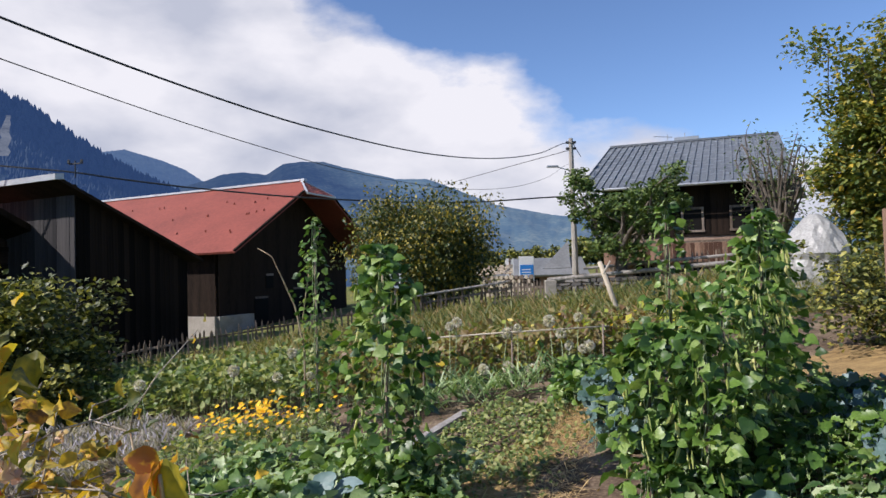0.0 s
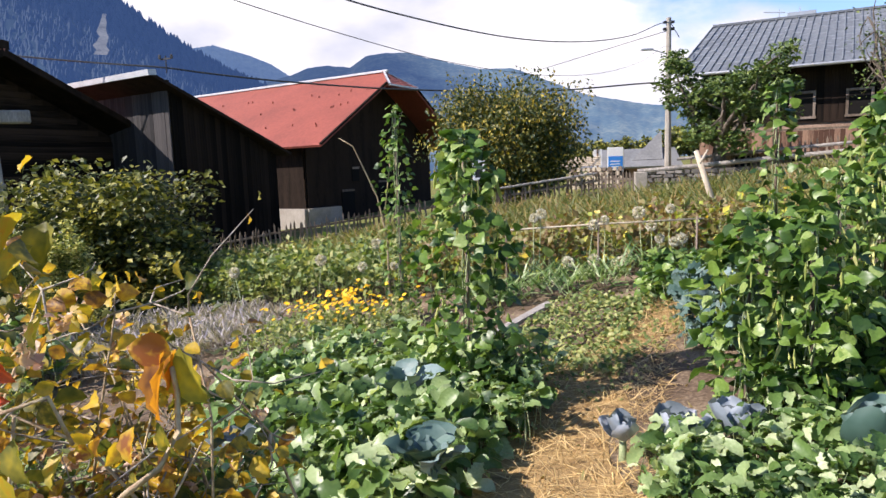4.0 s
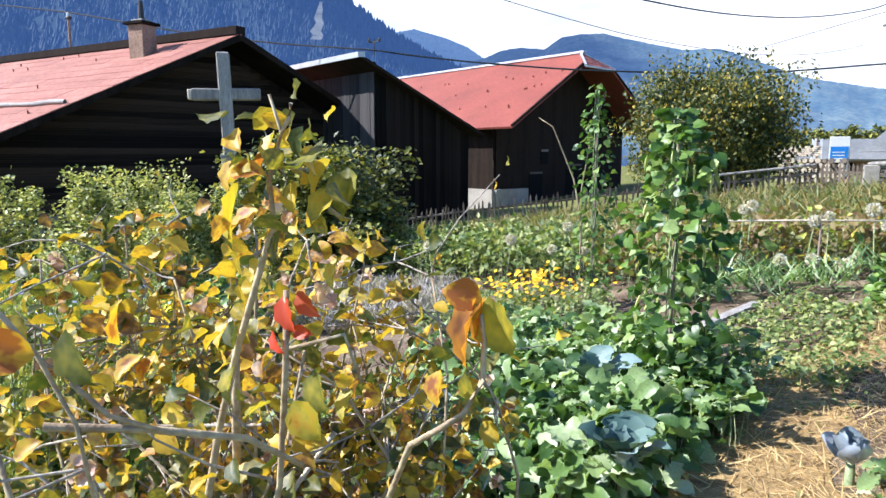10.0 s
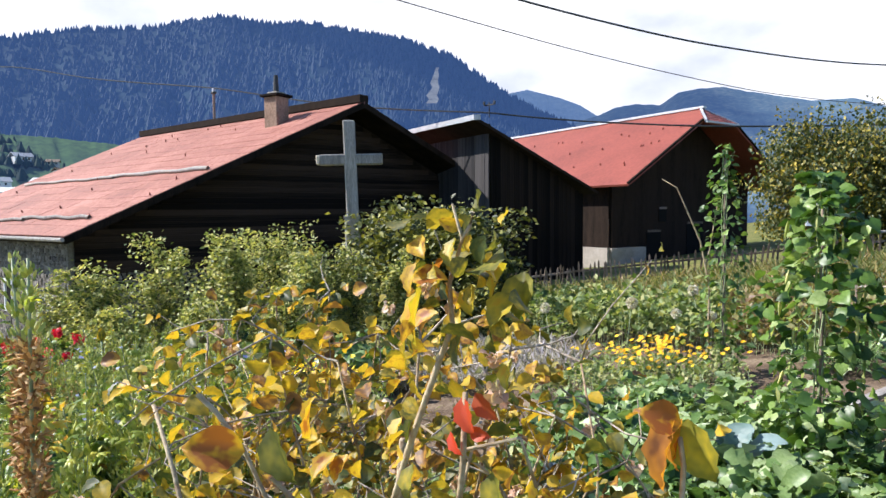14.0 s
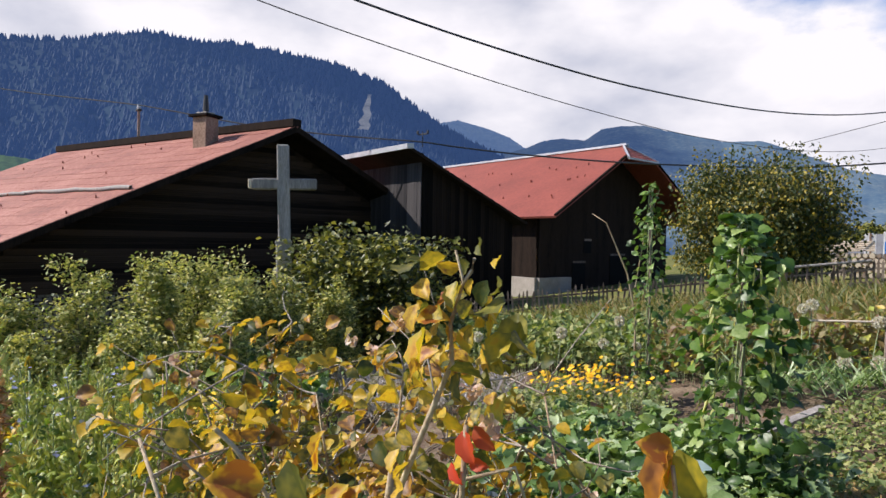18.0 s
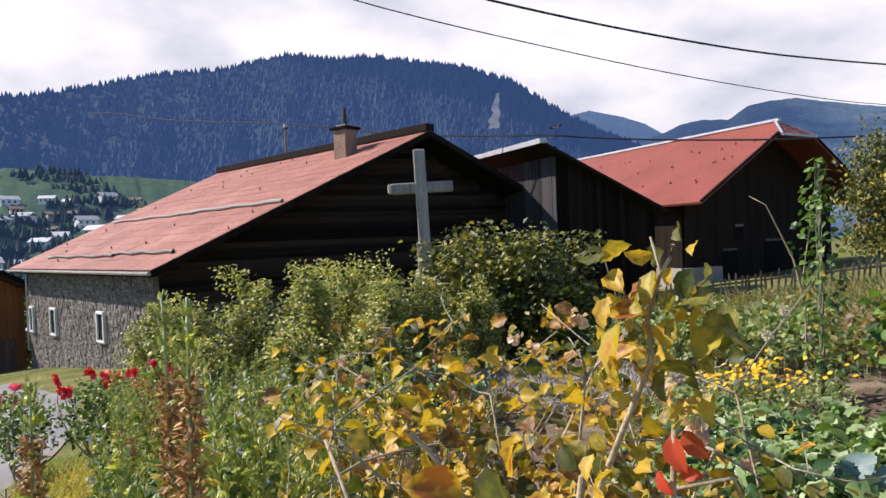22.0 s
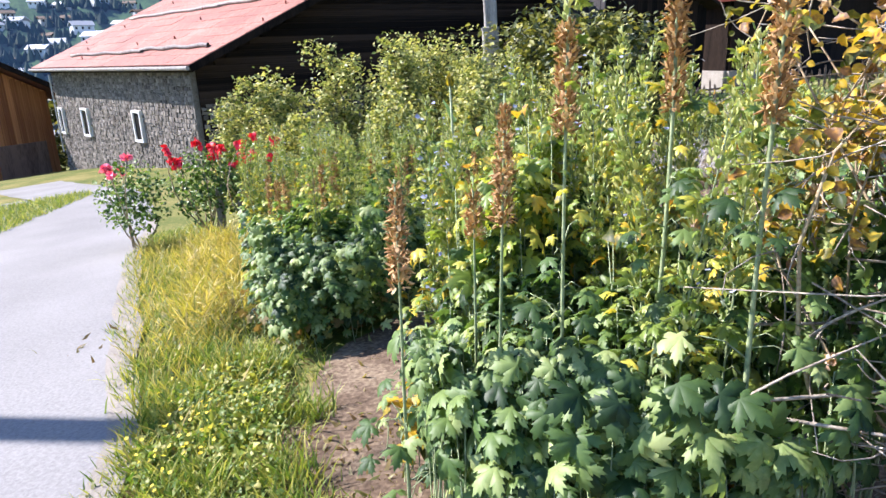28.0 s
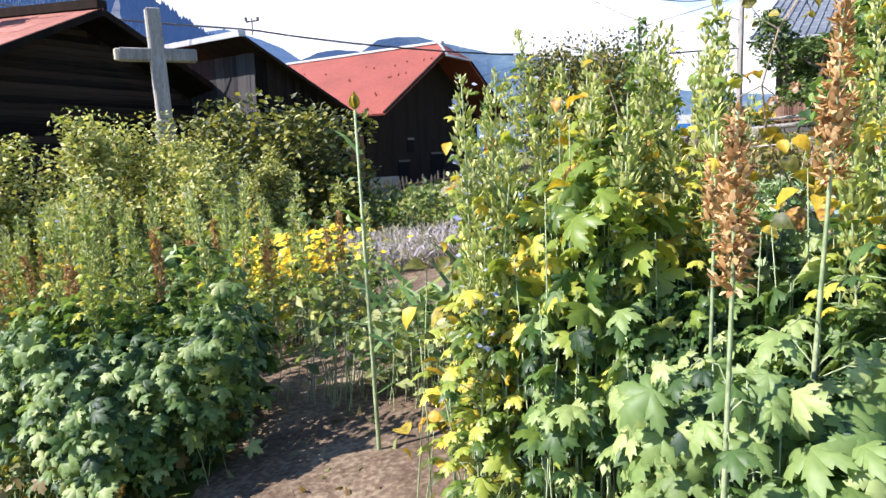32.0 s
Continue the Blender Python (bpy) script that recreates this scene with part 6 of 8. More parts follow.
lead = [(-1.50, 1.40, 1.22), (-1.30, 1.25, 1.10), (-2.55, 1.75, 1.10), (-2.0, 1.5, 1.18), (-1.75, 1.45, 1.15), (-1.62, 1.75, 1.2), (-2.25, 2.0, 1.22), (-2.7, 2.2, 1.15), (-1.55, 1.05, 0.95)]
for e in lead:
    e = np.array(e)
    start = rb + [rng.normal() * 0.15, rng.normal() * 0.15, 0]
    line = bow(start - rb, e - rb, 0.0075, 0.0028, 0.10, 9)
    cane_lines.append(line)
    tips.append((np.array([q[:3] for q in line]), e - rb))
for i in range(74):
    a, r = rng.uniform(0, 2 * np.pi), rng.uniform(0.2, 0.95)
    e = np.array([math.cos(a) * r, math.sin(a) * r * 0.7, rng.uniform(0.7, 1.72)])
    if rb[0] + e[0] > -1.25:
        e[0] -= 0.5
    if rb[1] + e[1] < 1.3:
        e[2] = min(e[2], 1.45)
    line = bow((rng.normal() * 0.2, rng.normal() * 0.2, 0), e, rng.uniform(0.005, 0.010), 0.0025, 0.14, 7)
    cane_lines.append(line)
    tips.append((np.array([q[:3] for q in line]), e))
for pts, e in tips:
    for _ in range(10):
        i = rng.integers(len(pts) // 2, len(pts))
        q = pts[i]
        t2 = q + rng.normal(size=3) * (0.14, 0.14, 0.11)
        twig_lines.append(bow(q, t2, 0.003, 0.0012, 0.15, 4))
canes("cane", cane_lines, CANE, rose, 6)
stems("twig", twig_lines, TWIG, rose, 4, "thin pale twigs")
P, D, U, S = [], [], [], []
for line in twig_lines:
    q = np.array([w[:3] for w in line])
    if q[-1][2] < 0.95:
        continue
    for _ in range(int(rng.integers(2, 7))):
        t = q[rng.integers(1, len(q))]
        d = rng.normal(size=3) * (1, 1, 0.5) + [0, 0, -0.45]
        P.append(t + rng.normal(size=3) * 0.02)
        D.append(d)
        U.append(rng.normal(size=3) * 0.6 + [SUN_FROM.x, SUN_FROM.y - 0.4, 0.7])
        S.append(rng.uniform(0.028, 0.062))
for _ in range(650):
    a, r = rng.uniform(0, 2 * np.pi), 0.62 * math.sqrt(rng.random())
    q = np.array([r * math.cos(a) - 0.06, r * math.sin(a) * 0.95 - 0.02, rng.uniform(1.0, 1.86) * (1.04 - 0.22 * r)])
    P.append(q)
    D.append(rng.normal(size=3) * (1, 1, 0.5) + [0, 0, -0.4])
    U.append(rng.normal(size=3) * 0.7 + [SUN_FROM.x * 0.7, SUN_FROM.y * 0.7, 0.8])
    S.append(rng.uniform(0.030, 0.066))
leaf_part("leaves", "rose_leaf", P, D, U, S, L_ROSE, rose, "yellow and brown-edged leaves", 0.95, 280)
# the leafy leading shoot and the leaves nearest the eye: each blade from its stalk to its tip


def hung_leaves(name, pairs, material, label, width=0.85, face=(-0.55, -0.75, 0.45)):
    a = np.array([q[:3] for q in pairs]) - rb
    b = np.array([q[3:] for q in pairs]) - rb
    d = b - a
    length = np.linalg.norm(d, axis=1)
    leaf_part(name, "rose_leaf", a, d, np.array(face) + rng.normal(size=a.shape) * 0.35, length * 0.98, material, rose, label, width, len(a))


hung_leaves("shoot_leaf", [
    (-1.316, 1.130, 1.370, -1.312, 1.101, 1.284), (-1.219, 1.210, 1.400, -1.231, 1.175, 1.346), (-1.203, 1.163, 1.426, -1.237, 1.118, 1.388),
    (-1.201, 1.230, 1.387, -1.198, 1.202, 1.319), (-1.281, 1.167, 1.439, -1.277, 1.142, 1.395), (-1.197, 1.195, 1.359, -1.222, 1.154, 1.313),
    (-1.273, 1.199, 1.368, -1.263, 1.178, 1.323), (-1.216, 1.221, 1.260, -1.214, 1.195, 1.213), (-1.333, 1.133, 1.377, -1.278, 1.141, 1.383),
    (-1.245, 1.208, 1.299, -1.229, 1.192, 1.268), (-1.290, 1.180, 1.420, -1.330, 1.190, 1.385), (-1.300, 1.150, 1.330, -1.345, 1.140, 1.300)],
    L_SHOOT, "large yellow leaves on the leading shoot", 0.85)
hung_leaves("side_leaf", [
    (-1.425, 0.939, 1.202, -1.381, 0.934, 1.134), (-1.362, 0.993, 1.161, -1.378, 0.959, 1.132), (-1.437, 0.907, 1.177, -1.495, 0.853, 1.188),
    (-1.311, 1.098, 1.123, -1.305, 1.074, 1.074), (-1.213, 1.092, 1.087, -1.170, 1.088, 1.039), (-1.205, 1.134, 1.120, -1.180, 1.119, 1.059),
    (-1.349, 1.001, 1.160, -1.352, 0.973, 1.129), (-1.169, 1.173, 1.084, -1.173, 1.144, 1.041), (-1.158, 1.180, 1.083, -1.126, 1.174, 1.077),
    (-1.249, 1.094, 1.080, -1.270, 1.059, 1.067), (-1.441, 1.029, 1.156, -1.429, 1.019, 1.222), (-1.503, 0.939, 1.177, -1.508, 0.917, 1.214)],
    L_SHOOT, "large yellow and orange leaves on the side twigs", 0.85)
hung_leaves("red_leaf", [
    (-1.249, 1.130, 1.219, -1.226, 1.116, 1.169), (-1.239, 1.147, 1.221, -1.201, 1.142, 1.188), (-1.267, 1.127, 1.168, -1.243, 1.115, 1.139), (-1.244, 1.140, 1.168, -1.208, 1.136, 1.166)],
    L_REDLEAF, "red autumn leaves", 0.7)
o = np.array((-0.945, 1.06, 1.256))
hung_leaves("orange_leaf", [(*(o + q[:3]), *(o + q[3:])) for q in np.array([(-0.003, 0, 0.0, -0.016, -0.012, -0.084), (0.002, 0.01, -0.004, -0.006, 0.012, -0.066)])],
    L_ORANGE, "hanging orange-brown leaves", 0.62, (-0.7, -0.7, 0.1))
hung_leaves("golden_leaf", [(-0.937, 1.066, 1.254, -0.908, 1.062, 1.188), (-0.942, 1.058, 1.250, -0.984, 1.040, 1.262), (-0.985, 1.045, 1.172, -0.985, 1.030, 1.132), (-0.960, 1.055, 1.170, -0.940, 1.055, 1.128)],
    L_SHOOT, "broad yellow leaves with brown blotches", 0.95, (-0.4, -0.9, 0.2))
P, D, U, S = [], [], [], []
for _ in range(70):
    t = rng.random() * 7
    k = int(t)
    q = shoot[k + 1] * (1 - t + k) + shoot[min(k + 2, 8)] * (t - k)
    P.append(q + rng.normal(size=3) * (0.055, 0.055, 0.03))
    D.append(rng.normal(size=3) * (0.8, 0.8, 0.4) + [0, 0, -0.7])
    U.append(rng.normal(size=3) * 0.5 + [SUN_FROM.x, SUN_FROM.y - 0.5, 0.4])
    S.append(rng.uniform(0.028, 0.055))
leaf_part("small_leaf", "rose_leaf", P, D, U, S, L_ROSE, rose, "small yellow leaves along the shoot", 0.85, len(P))
# drooping sprays of five leaflets along the outer canes
P, D, U, S = [], [], [], []
for pts, e in tips:
    for _ in range(4):
        q = pts[rng.integers(len(pts) // 2, len(pts))] + rng.normal(size=3) * 0.07
        if q[2] < 0.95:
            continue
        way = unit(np.array([rng.normal(), rng.normal(), -0.35]))
        side = unit(np.cross(way, [0, 0, 1.0]))
        size = rng.uniform(0.030, 0.056)
        for along, sgn in ((0.0, 1), (0.0, -1), (0.045, 1), (0.045, -1), (0.08, 0)):
            P.append(q + way * along)
            D.append(way * (0.5 if sgn else 1.0) + side * sgn + [0, 0, -0.45])
            U.append(rng.normal(size=3) * 0.35 + [SUN_FROM.x, SUN_FROM.y - 0.4, 0.7])
            S.append(size * (1.0 if sgn else 1.2))
leaf_part("leaflet", "rose_leaf", P, D, U, S, L_ROSE, rose, "sprays of yellow leaflets", 0.9)
P, D, U, S = [], [], [], []
for _ in range(170):
    c = tips[rng.integers(len(tips))][0][-1 - rng.integers(3)] + rng.normal(size=3) * 0.06
    if c[0] + rb[0] > -1.2:
        continue
    for k in range(14):
        P.append(c + rng.normal(size=3) * 0.007)
        D.append(rng.normal(size=3) + [0, 0, -0.3])
        U.append(rng.normal(size=3))
        S.append(rng.uniform(0.012, 0.026))
leaf_part("faded_bloom", "rose_leaf", P, D, U, S, F_FADED, rose, "withered pinkish-brown blooms", 1.3)
# brushwood of bare canes on the road side of the bush
brush = thing("brushwood", "tangle of bare grey rose canes and cut twigs", "brushwood", (-1.93, 1.28, gz(-1.93, 1.28)))
lines = []
for i in range(340):
    a = np.array([rng.uniform(-0.26, 0.45), rng.uniform(-0.12, 0.75), rng.uniform(0.25, 1.35) * rng.uniform(0.6, 1.0)])
    long = 1.25 if i % 9 == 0 else 1.0
    d = rng.normal(size=3) * (0.26, 0.26, 0.17) * long
    if a[1] - abs(d[1]) * 0.7 < -0.22:
        d[1] *= 0.25
    lines.append(bow(a - d * 0.7, a + d * 0.7 + [0, 0, 0.05], rng.uniform(0.0025, 0.0060) * (1.25 if i % 9 == 0 else 1.0), 0.0018, 0.20, 6))
canes("cane", lines, TWIG, brush, 5)

# ---- vegetables ----


def bean_pole(x, y, h, width, n, label="climbing beans covering a tall pole", seed_pods=40, leaf=0.105, lower=0.0, singles=0):
    z0 = gz(x, y)
    root = thing("bean_plant", label, "bean plant", (x, y, z0), group="climbing beans")
    stems("pole", [[(0, 0, -0.05, 0.016), (0.01, 0.0, h * 0.5, 0.014), (0.0, 0.02, h, 0.011)]], FENCE_WOOD, root, 6, "rough wooden bean pole")
    vines = []
    for k in range(4):
        ph = k * 1.6
        vines.append([(0.03 * math.cos(ph + t * 9), 0.03 * math.sin(ph + t * 9), t * h * 1.03, 0.005) for t in np.linspace(0, 1, 26)])
    stems("vine", vines, STEM, root, 4)
    t = lower + (1 - lower) * rng.random(n)
    prof = width * (0.55 + 0.5 * np.sin(np.pi * np.clip(t * 0.92 + 0.1, 0, 1)) + 0.22 * np.array([noise.noise((q * 7, x, y)) for q in t]))
    prof *= np.where(t > 0.86, 1 - (t - 0.86) * 4.5, 1)
    a = rng.uniform(0, 2 * np.pi, n)
    prof *= 1 + 0.95 * np.array([noise.noise((p * 6 + x, math.cos(q) * 1.6, math.sin(q) * 1.6 + y)) for p, q in zip(t, a)])
    r = prof * np.sqrt(rng.uniform(0.15, 1, n))
    P = np.stack([r * np.cos(a), r * np.sin(a), 0.05 + t * h * 1.04], 1)
    D = np.stack([np.cos(a) + rng.normal(size=n) * 0.8, np.sin(a) + rng.normal(size=n) * 0.8, -0.35 + rng.normal(size=n) * 0.6], 1)
    U = np.stack([0.5 * np.cos(a) + rng.normal(size=n) * 0.7 + SUN_FROM.x * 0.3, 0.5 * np.sin(a) + rng.normal(size=n) * 0.7 + SUN_FROM.y * 0.3, 0.8 + 0 * a], 1)
    order = np.argsort(P[:, 1])
    leaf_part("leaves", "heart", P[order], D[order], U[order], leaf * rng.uniform(0.55, 1.25, n), L_BEAN, root, "heart-shaped green leaves", 1.0, singles)
    k = seed_pods
    if k:
        t = rng.uniform(0.3, 0.95, k)
        a = rng.uniform(0, 2 * np.pi, k)
        P = np.stack([width * 0.75 * np.cos(a), width * 0.75 * np.sin(a), t * h], 1)
        leaf_part("bean_pod", "pod", P, np.stack([rng.normal(size=k) * 0.2, rng.normal(size=k) * 0.2, -1 + 0 * a], 1), np.stack([np.cos(a), np.sin(a), 0 * a], 1), rng.uniform(0.09, 0.15, k), L_POD, root, "hanging pale green pods", 0.35)
    return root


bean_pole(-0.95, 5.55, 2.15, 0.36, 728, "climbing beans covering a tall pole beside leafy greens", 60, 0.099, singles=250)
bean_pole(-2.15, 9.4, 2.85, 0.24, 390, "slender bean vine on a tall pole", 0, 0.084)
bean_pole(0.98, 4.95, 1.30, 0.30, 429, "bushy climbing beans on a short pole", 40, 0.099, singles=150)
bean_pole(1.30, 4.75, 1.28, 0.30, 429, "bushy climbing beans on a short pole", 50, 0.099, singles=150)
bean_pole(1.66, 5.2, 1.50, 0.28, 390, "dense climbing beans on poles", 70, 0.099)
bean_pole(2.10, 5.45, 1.98, 0.24, 429, "dense tall climbing beans with pale pods", 150, 0.094)
bean_pole(2.48, 6.1, 1.98, 0.25, 429, "dense tall climbing beans with pale pods", 120, 0.094)
bean_pole(2.75, 6.9, 1.85, 0.34, 442, "dense tall climbing beans on poles", 40, 0.094)
bean_pole(2.05, 7.4, 2.25, 0.26, 286, "thin bean vine on a pole", 10, 0.101)
tag = thing("framed_sign", "white-framed upright sign board on a thin post", "sign", (-1.71, 22.84, gz(-1.71, 22.84)), turn=12)
beam_part("post", (0, 0, -0.1), (0, 0, 1.75), 0.06, FENCE_WOOD, tag)
fz = 1.31 - gz(-1.71, 22.84)
box_part("board", -0.13, 0.13, -0.06, -0.03, fz - 0.25, fz + 0.25, BLACK, tag, 0, "dark board face")
for b in ((-0.20, -0.13, -0.33, 0.33), (0.13, 0.20, -0.33, 0.33), (-0.13, 0.13, 0.25, 0.33), (-0.13, 0.13, -0.33, -0.25)):
    box_part("frame", b[0], b[1], -0.08, -0.03, fz + b[2], fz + b[3], WHITE, tag, 0.005, "white frame")
dead = thing("bare_branch", "bare brown forked branch stuck in the ground", "branch", (-2.35, 9.5, gz(-2.35, 9.5)))
stems("branch", [[(0, 0, 0, 0.016), (0.02, 0.0, 1.2, 0.014), (-0.10, 0.0, 1.8, 0.012), (-0.25, -0.1, 2.2, 0.010), (-0.36, -0.2, 2.50, 0.008), (-0.55, -0.2, 2.62, 0.004)]], CANE, dead, 6)
stems("fork", [[(0.0, 0.0, 1.6, 0.009), (0.12, 0.0, 2.4, 0.007), (0.30, 0.0, 2.95, 0.003)]], CANE, dead, 6)
stick = thing("leaning_stake", "pale peeled stake leaning in the garden", "stake", (3.75, 14.9, gz(3.75, 14.9)))
stems("stake", [[(0.05, 0.1, -0.1, 0.065), (-0.2, 0, 0.7, 0.06), (-0.55, -0.2, 1.60, 0.05)]], PALE_WOOD, stick, 8)
stems("stub", [[(-0.48, -0.2, 1.35, 0.03), (-0.3, -0.15, 1.62, 0.018)]], PALE_WOOD, stick, 6)

leaf_mound("chard_bed", "dense bed of leafy green radish and chard", "vegetables", [(-3.4, 6.8), (-3.0, 4.4), (-2.2, 3.55), (-1.4, 3.65), (-0.85, 4.1), (-0.55, 5.3), (-0.8, 6.3), (-1.6, 7.2), (-2.6, 7.8)], 3000, 0.52, "wavy", 0.20, L_KALE, "broad crinkled green leaves", 0.1, 0.5, True, 0.8, singles=300)
leaf_mound("squash_plants", "dense leafy squash under the bean pole", "vegetables", [(-1.5, 5.4), (-0.5, 4.7), (-0.25, 5.6), (-0.6, 6.6), (-1.4, 6.9)], 700, 0.66, "wavy", 0.15, L_KALE, "broad green leaves", 0.05, 0.5, True, 0.8)
leaf_mound("beet_bed", "low bed of bright green beet and kale leaves", "vegetables", [(0.05, 3.75), (0.25, 3.1), (0.6, 2.5), (2.2, 2.3), (3.2, 2.9), (2.6, 4.4), (1.2, 4.6), (0.2, 4.4)], 2100, 0.40, "wavy", 0.15, L_KALE, "glossy broad leaves", 0.2, 0.5, True, 0.65, singles=250)
leaf_mound("curly_kale", "bushy curly kale beside the straw path", "vegetables", [(0.05, 3.3), (0.9, 3.1), (1.0, 3.9), (0.2, 4.0)], 520, 0.36, "curl", 0.09, L_KALE, "frilled leaves", 0.3, 0.6, singles=80)
leaf_mound("curly_kale", "row of bushy curly kale plants", "vegetables", [(2.3, 4.3), (3.9, 4.6), (4.0, 6.2), (3.1, 6.4)], 900, 0.55, "curl", 0.15, L_BLUE, "frilled blue-green leaves", 0.3, 0.6)
leaf_mound("curly_kale", "bushy curly kale by the bean poles", "vegetables", [(0.95, 6.6), (1.5, 6.2), (1.7, 7.6), (1.2, 7.6)], 360, 0.62, "curl", 0.14, L_BLUE, "frilled blue-green leaves", 0.3, 0.6)
leaf_mound("strawberry_bed", "low bed of strawberry plants on dark soil", "vegetables", [(-0.75, 7.3), (0.35, 6.7), (1.1, 8.4), (0.7, 9.4), (-0.1, 9.0)], 1500, 0.22, "ovate", 0.06, L_WEED, "small green leaves", 0.2, 0.5, False, singles=120)
leaf_mound("squash_bed", "green leafy vegetables under the bean poles", "vegetables", [(0.75, 4.6), (2.9, 4.4), (3.8, 6.8), (1.9, 6.9)], 1500, 0.62, "wavy", 0.15, L_BEAN, "broad green leaves", 0.0, 0.5, True, 0.8)
leaf_mound("young_greens", "young green seedlings along the path", "vegetables", [(-0.6, 6.3), (0.3, 6.0), (0.6, 6.7), (-0.2, 7.2)], 520, 0.16, "diamond", 0.07, L_WEED, "small leaves", 0.3, 0.5, False)
leaf_mound("leek_row", "row of blue-green leeks with arching blades", "vegetables", [(-1.4, 9.3), (0.6, 9.4), (1.6, 10.0), (-1.4, 10.5)], 700, 0.45, "blade", 0.36, L_KALE, "arching blue-green blades", 0.7, 0.45, False, 0.07, singles=140)
leaf_mound("green_row", "row of low green vegetables", "vegetables", [(0.9, 8.5), (2.2, 8.4), (2.8, 10.2), (1.4, 10.5)], 1100, 0.5, "ovate", 0.13, L_BEAN, "bright green leaves", 0.1, 0.5)
leaf_mound("path_weeds", "thin green weeds on the trodden soil", "weeds", [(-0.5, 5.6), (0.2, 5.4), (1.2, 7.4), (1.8, 9.0), (1.0, 9.0), (0.2, 7.4)], 700, 0.10, "ovate", 0.045, L_WEED, "small weeds", 0.3, 0.5, False)
leaf_mound("rusty_perennials", "drying rust-brown perennials with green undergrowth", "foliage", [(-2.3, 11.0), (3.2, 10.7), (3.4, 12.8), (-2.5, 12.6)], 4600, 1.1, "diamond", 0.14, L_RUST, "rust-brown leaves", 0.6, 0.6)
leaf_mound("green_undergrowth", "green undergrowth among drying perennials", "foliage", [(-2.6, 10.8), (3.4, 10.4), (4.8, 13.4), (-2.5, 13.2)], 1500, 1.0, "diamond", 0.14, L_SOFT, "yellow-green leaves", 0.5, 0.6)
leaf_mound("flowering_perennials", "overgrown border of grey-green perennials", "foliage", [(-8.6, 13.4), (-2.8, 11.0), (-2.4, 13.2), (-8.6, 16.6)], 8000, 1.25, "diamond", 0.14, L_WEED, "grey-green leaves", 0.4, 0.6)
leaf_mound("tall_grass_border", "yellow-green border of tall grass and herbs", "grass", [(-2.5, 13), (6, 12), (13, 19), (9, 24), (-2, 26)], 11000, 0.6, "blade", 0.45, L_MEAD, "yellow-green blades", 1.0, 0.5, False, 0.07, kind_tag="stuff")
leaf_mound("meadow_strip", "yellowish grass in front of the fence", "grass", [(-10, 17), (-2, 14), (2, 27), (-4, 26.5), (-10, 22)], 9000, 0.5, "blade", 0.45, L_MEAD, "yellow-green blades", 1.0, 0.5, False, 0.07, kind_tag="stuff")


def cabbage(x, y, r, material, label, tall=0.0, leaf="wavy", n=17):
    root = thing("cabbage", label, "cabbage", (x, y, gz(x, y)), group="cabbages")
    a = np.arange(n) * 2.4 + rng.normal(size=n) * 0.25
    ring = np.arange(n) / n
    D = np.stack([np.cos(a), np.sin(a), 0.75 + 2.2 * (1 - ring) + rng.normal(size=n) * 0.25], 1)
    U = np.stack([-np.cos(a), -np.sin(a), 0.4 + ring], 1) + rng.normal(size=(n, 3)) * 0.3
    P = np.stack([0.03 * np.cos(a), 0.03 * np.sin(a), 0.10 + tall + 0.04 * (1 - ring)], 1)
    size = r * (0.6 + 0.5 * ring) * rng.uniform(0.75, 1.2, n)
    leaf_part("leaf", leaf, P, D, U, size, material, root, "", 1.0, n)
    stems("stalk", [[(0, 0, 0, 0.03), (0, 0, 0.14 + tall, 0.022)]], STEM, root, 6)
    return root


cabbage(0.42, 4.35, 0.21, L_RED, "grey-violet red cabbage with upright cupped leaves", 0.02, "round", 15)
cabbage(0.74, 4.42, 0.22, L_RED, "grey-violet red cabbage with upright cupped leaves", 0.02, "round", 15)
cabbage(0.08, 4.45, 0.18, L_RED, "small grey-violet red cabbage", 0.05, "round", 11)
cabbage(1.26, 3.85, 0.34, L_BLUE, "large blue-green cabbage with wide leaves", 0.05, "round", 12)
cabbage(1.75, 3.4, 0.32, L_BLUE, "large blue-green cabbage with wide leaves", 0.02, "round", 12)
cabbage(-1.08, 3.95, 0.30, L_BLUE, "blue-green kale plant with upright leaves", 0.18, "wavy", 14)
cabbage(-1.42, 5.15, 0.28, L_BLUE, "blue-green kale plant among green leaves", 0.24, "wavy", 9)
cabbage(-2.45, 4.35, 0.22, L_RED, "pale blue-green cabbage among green leaves", 0.2, "round", 9)
cabbage(-2.1, 3.2, 0.2, L_BLUE, "blue-green cabbage at the bed edge")
cabbage(5.0, 5.9, 0.42, L_BLUE, "large pale blue-green cabbage in straw", 0.15)
cabbage(4.7, 6.7, 0.36, L_BLUE, "large pale blue-green cabbage in straw", 0.1)


def allium(x, y, h, r):
    z0 = gz(x, y)
    root = thing("allium", "dry pale globe seed head of an allium", "allium", (x, y, z0), group="allium seed heads")
    dx, dy = rng.normal(size=2) * 0.06
    stems("stem", [[(-dx, -dy, 0, 0.008), (0, 0, h, 0.006)]], STEM, root, 5)
    n = 260
    q = unit(rng.normal(size=(n, 3)))
    leaf_part("seed_head", "diamond", q * r * 0.62 * rng.uniform(0.75, 1.0, (n, 1)) + [0, 0, h], q + rng.normal(size=(n, 3)) * 0.4, unit(rng.normal(size=(n, 3))), r * 0.38, F_ALLIUM, root, "pale beige florets in a ball", 1.0)


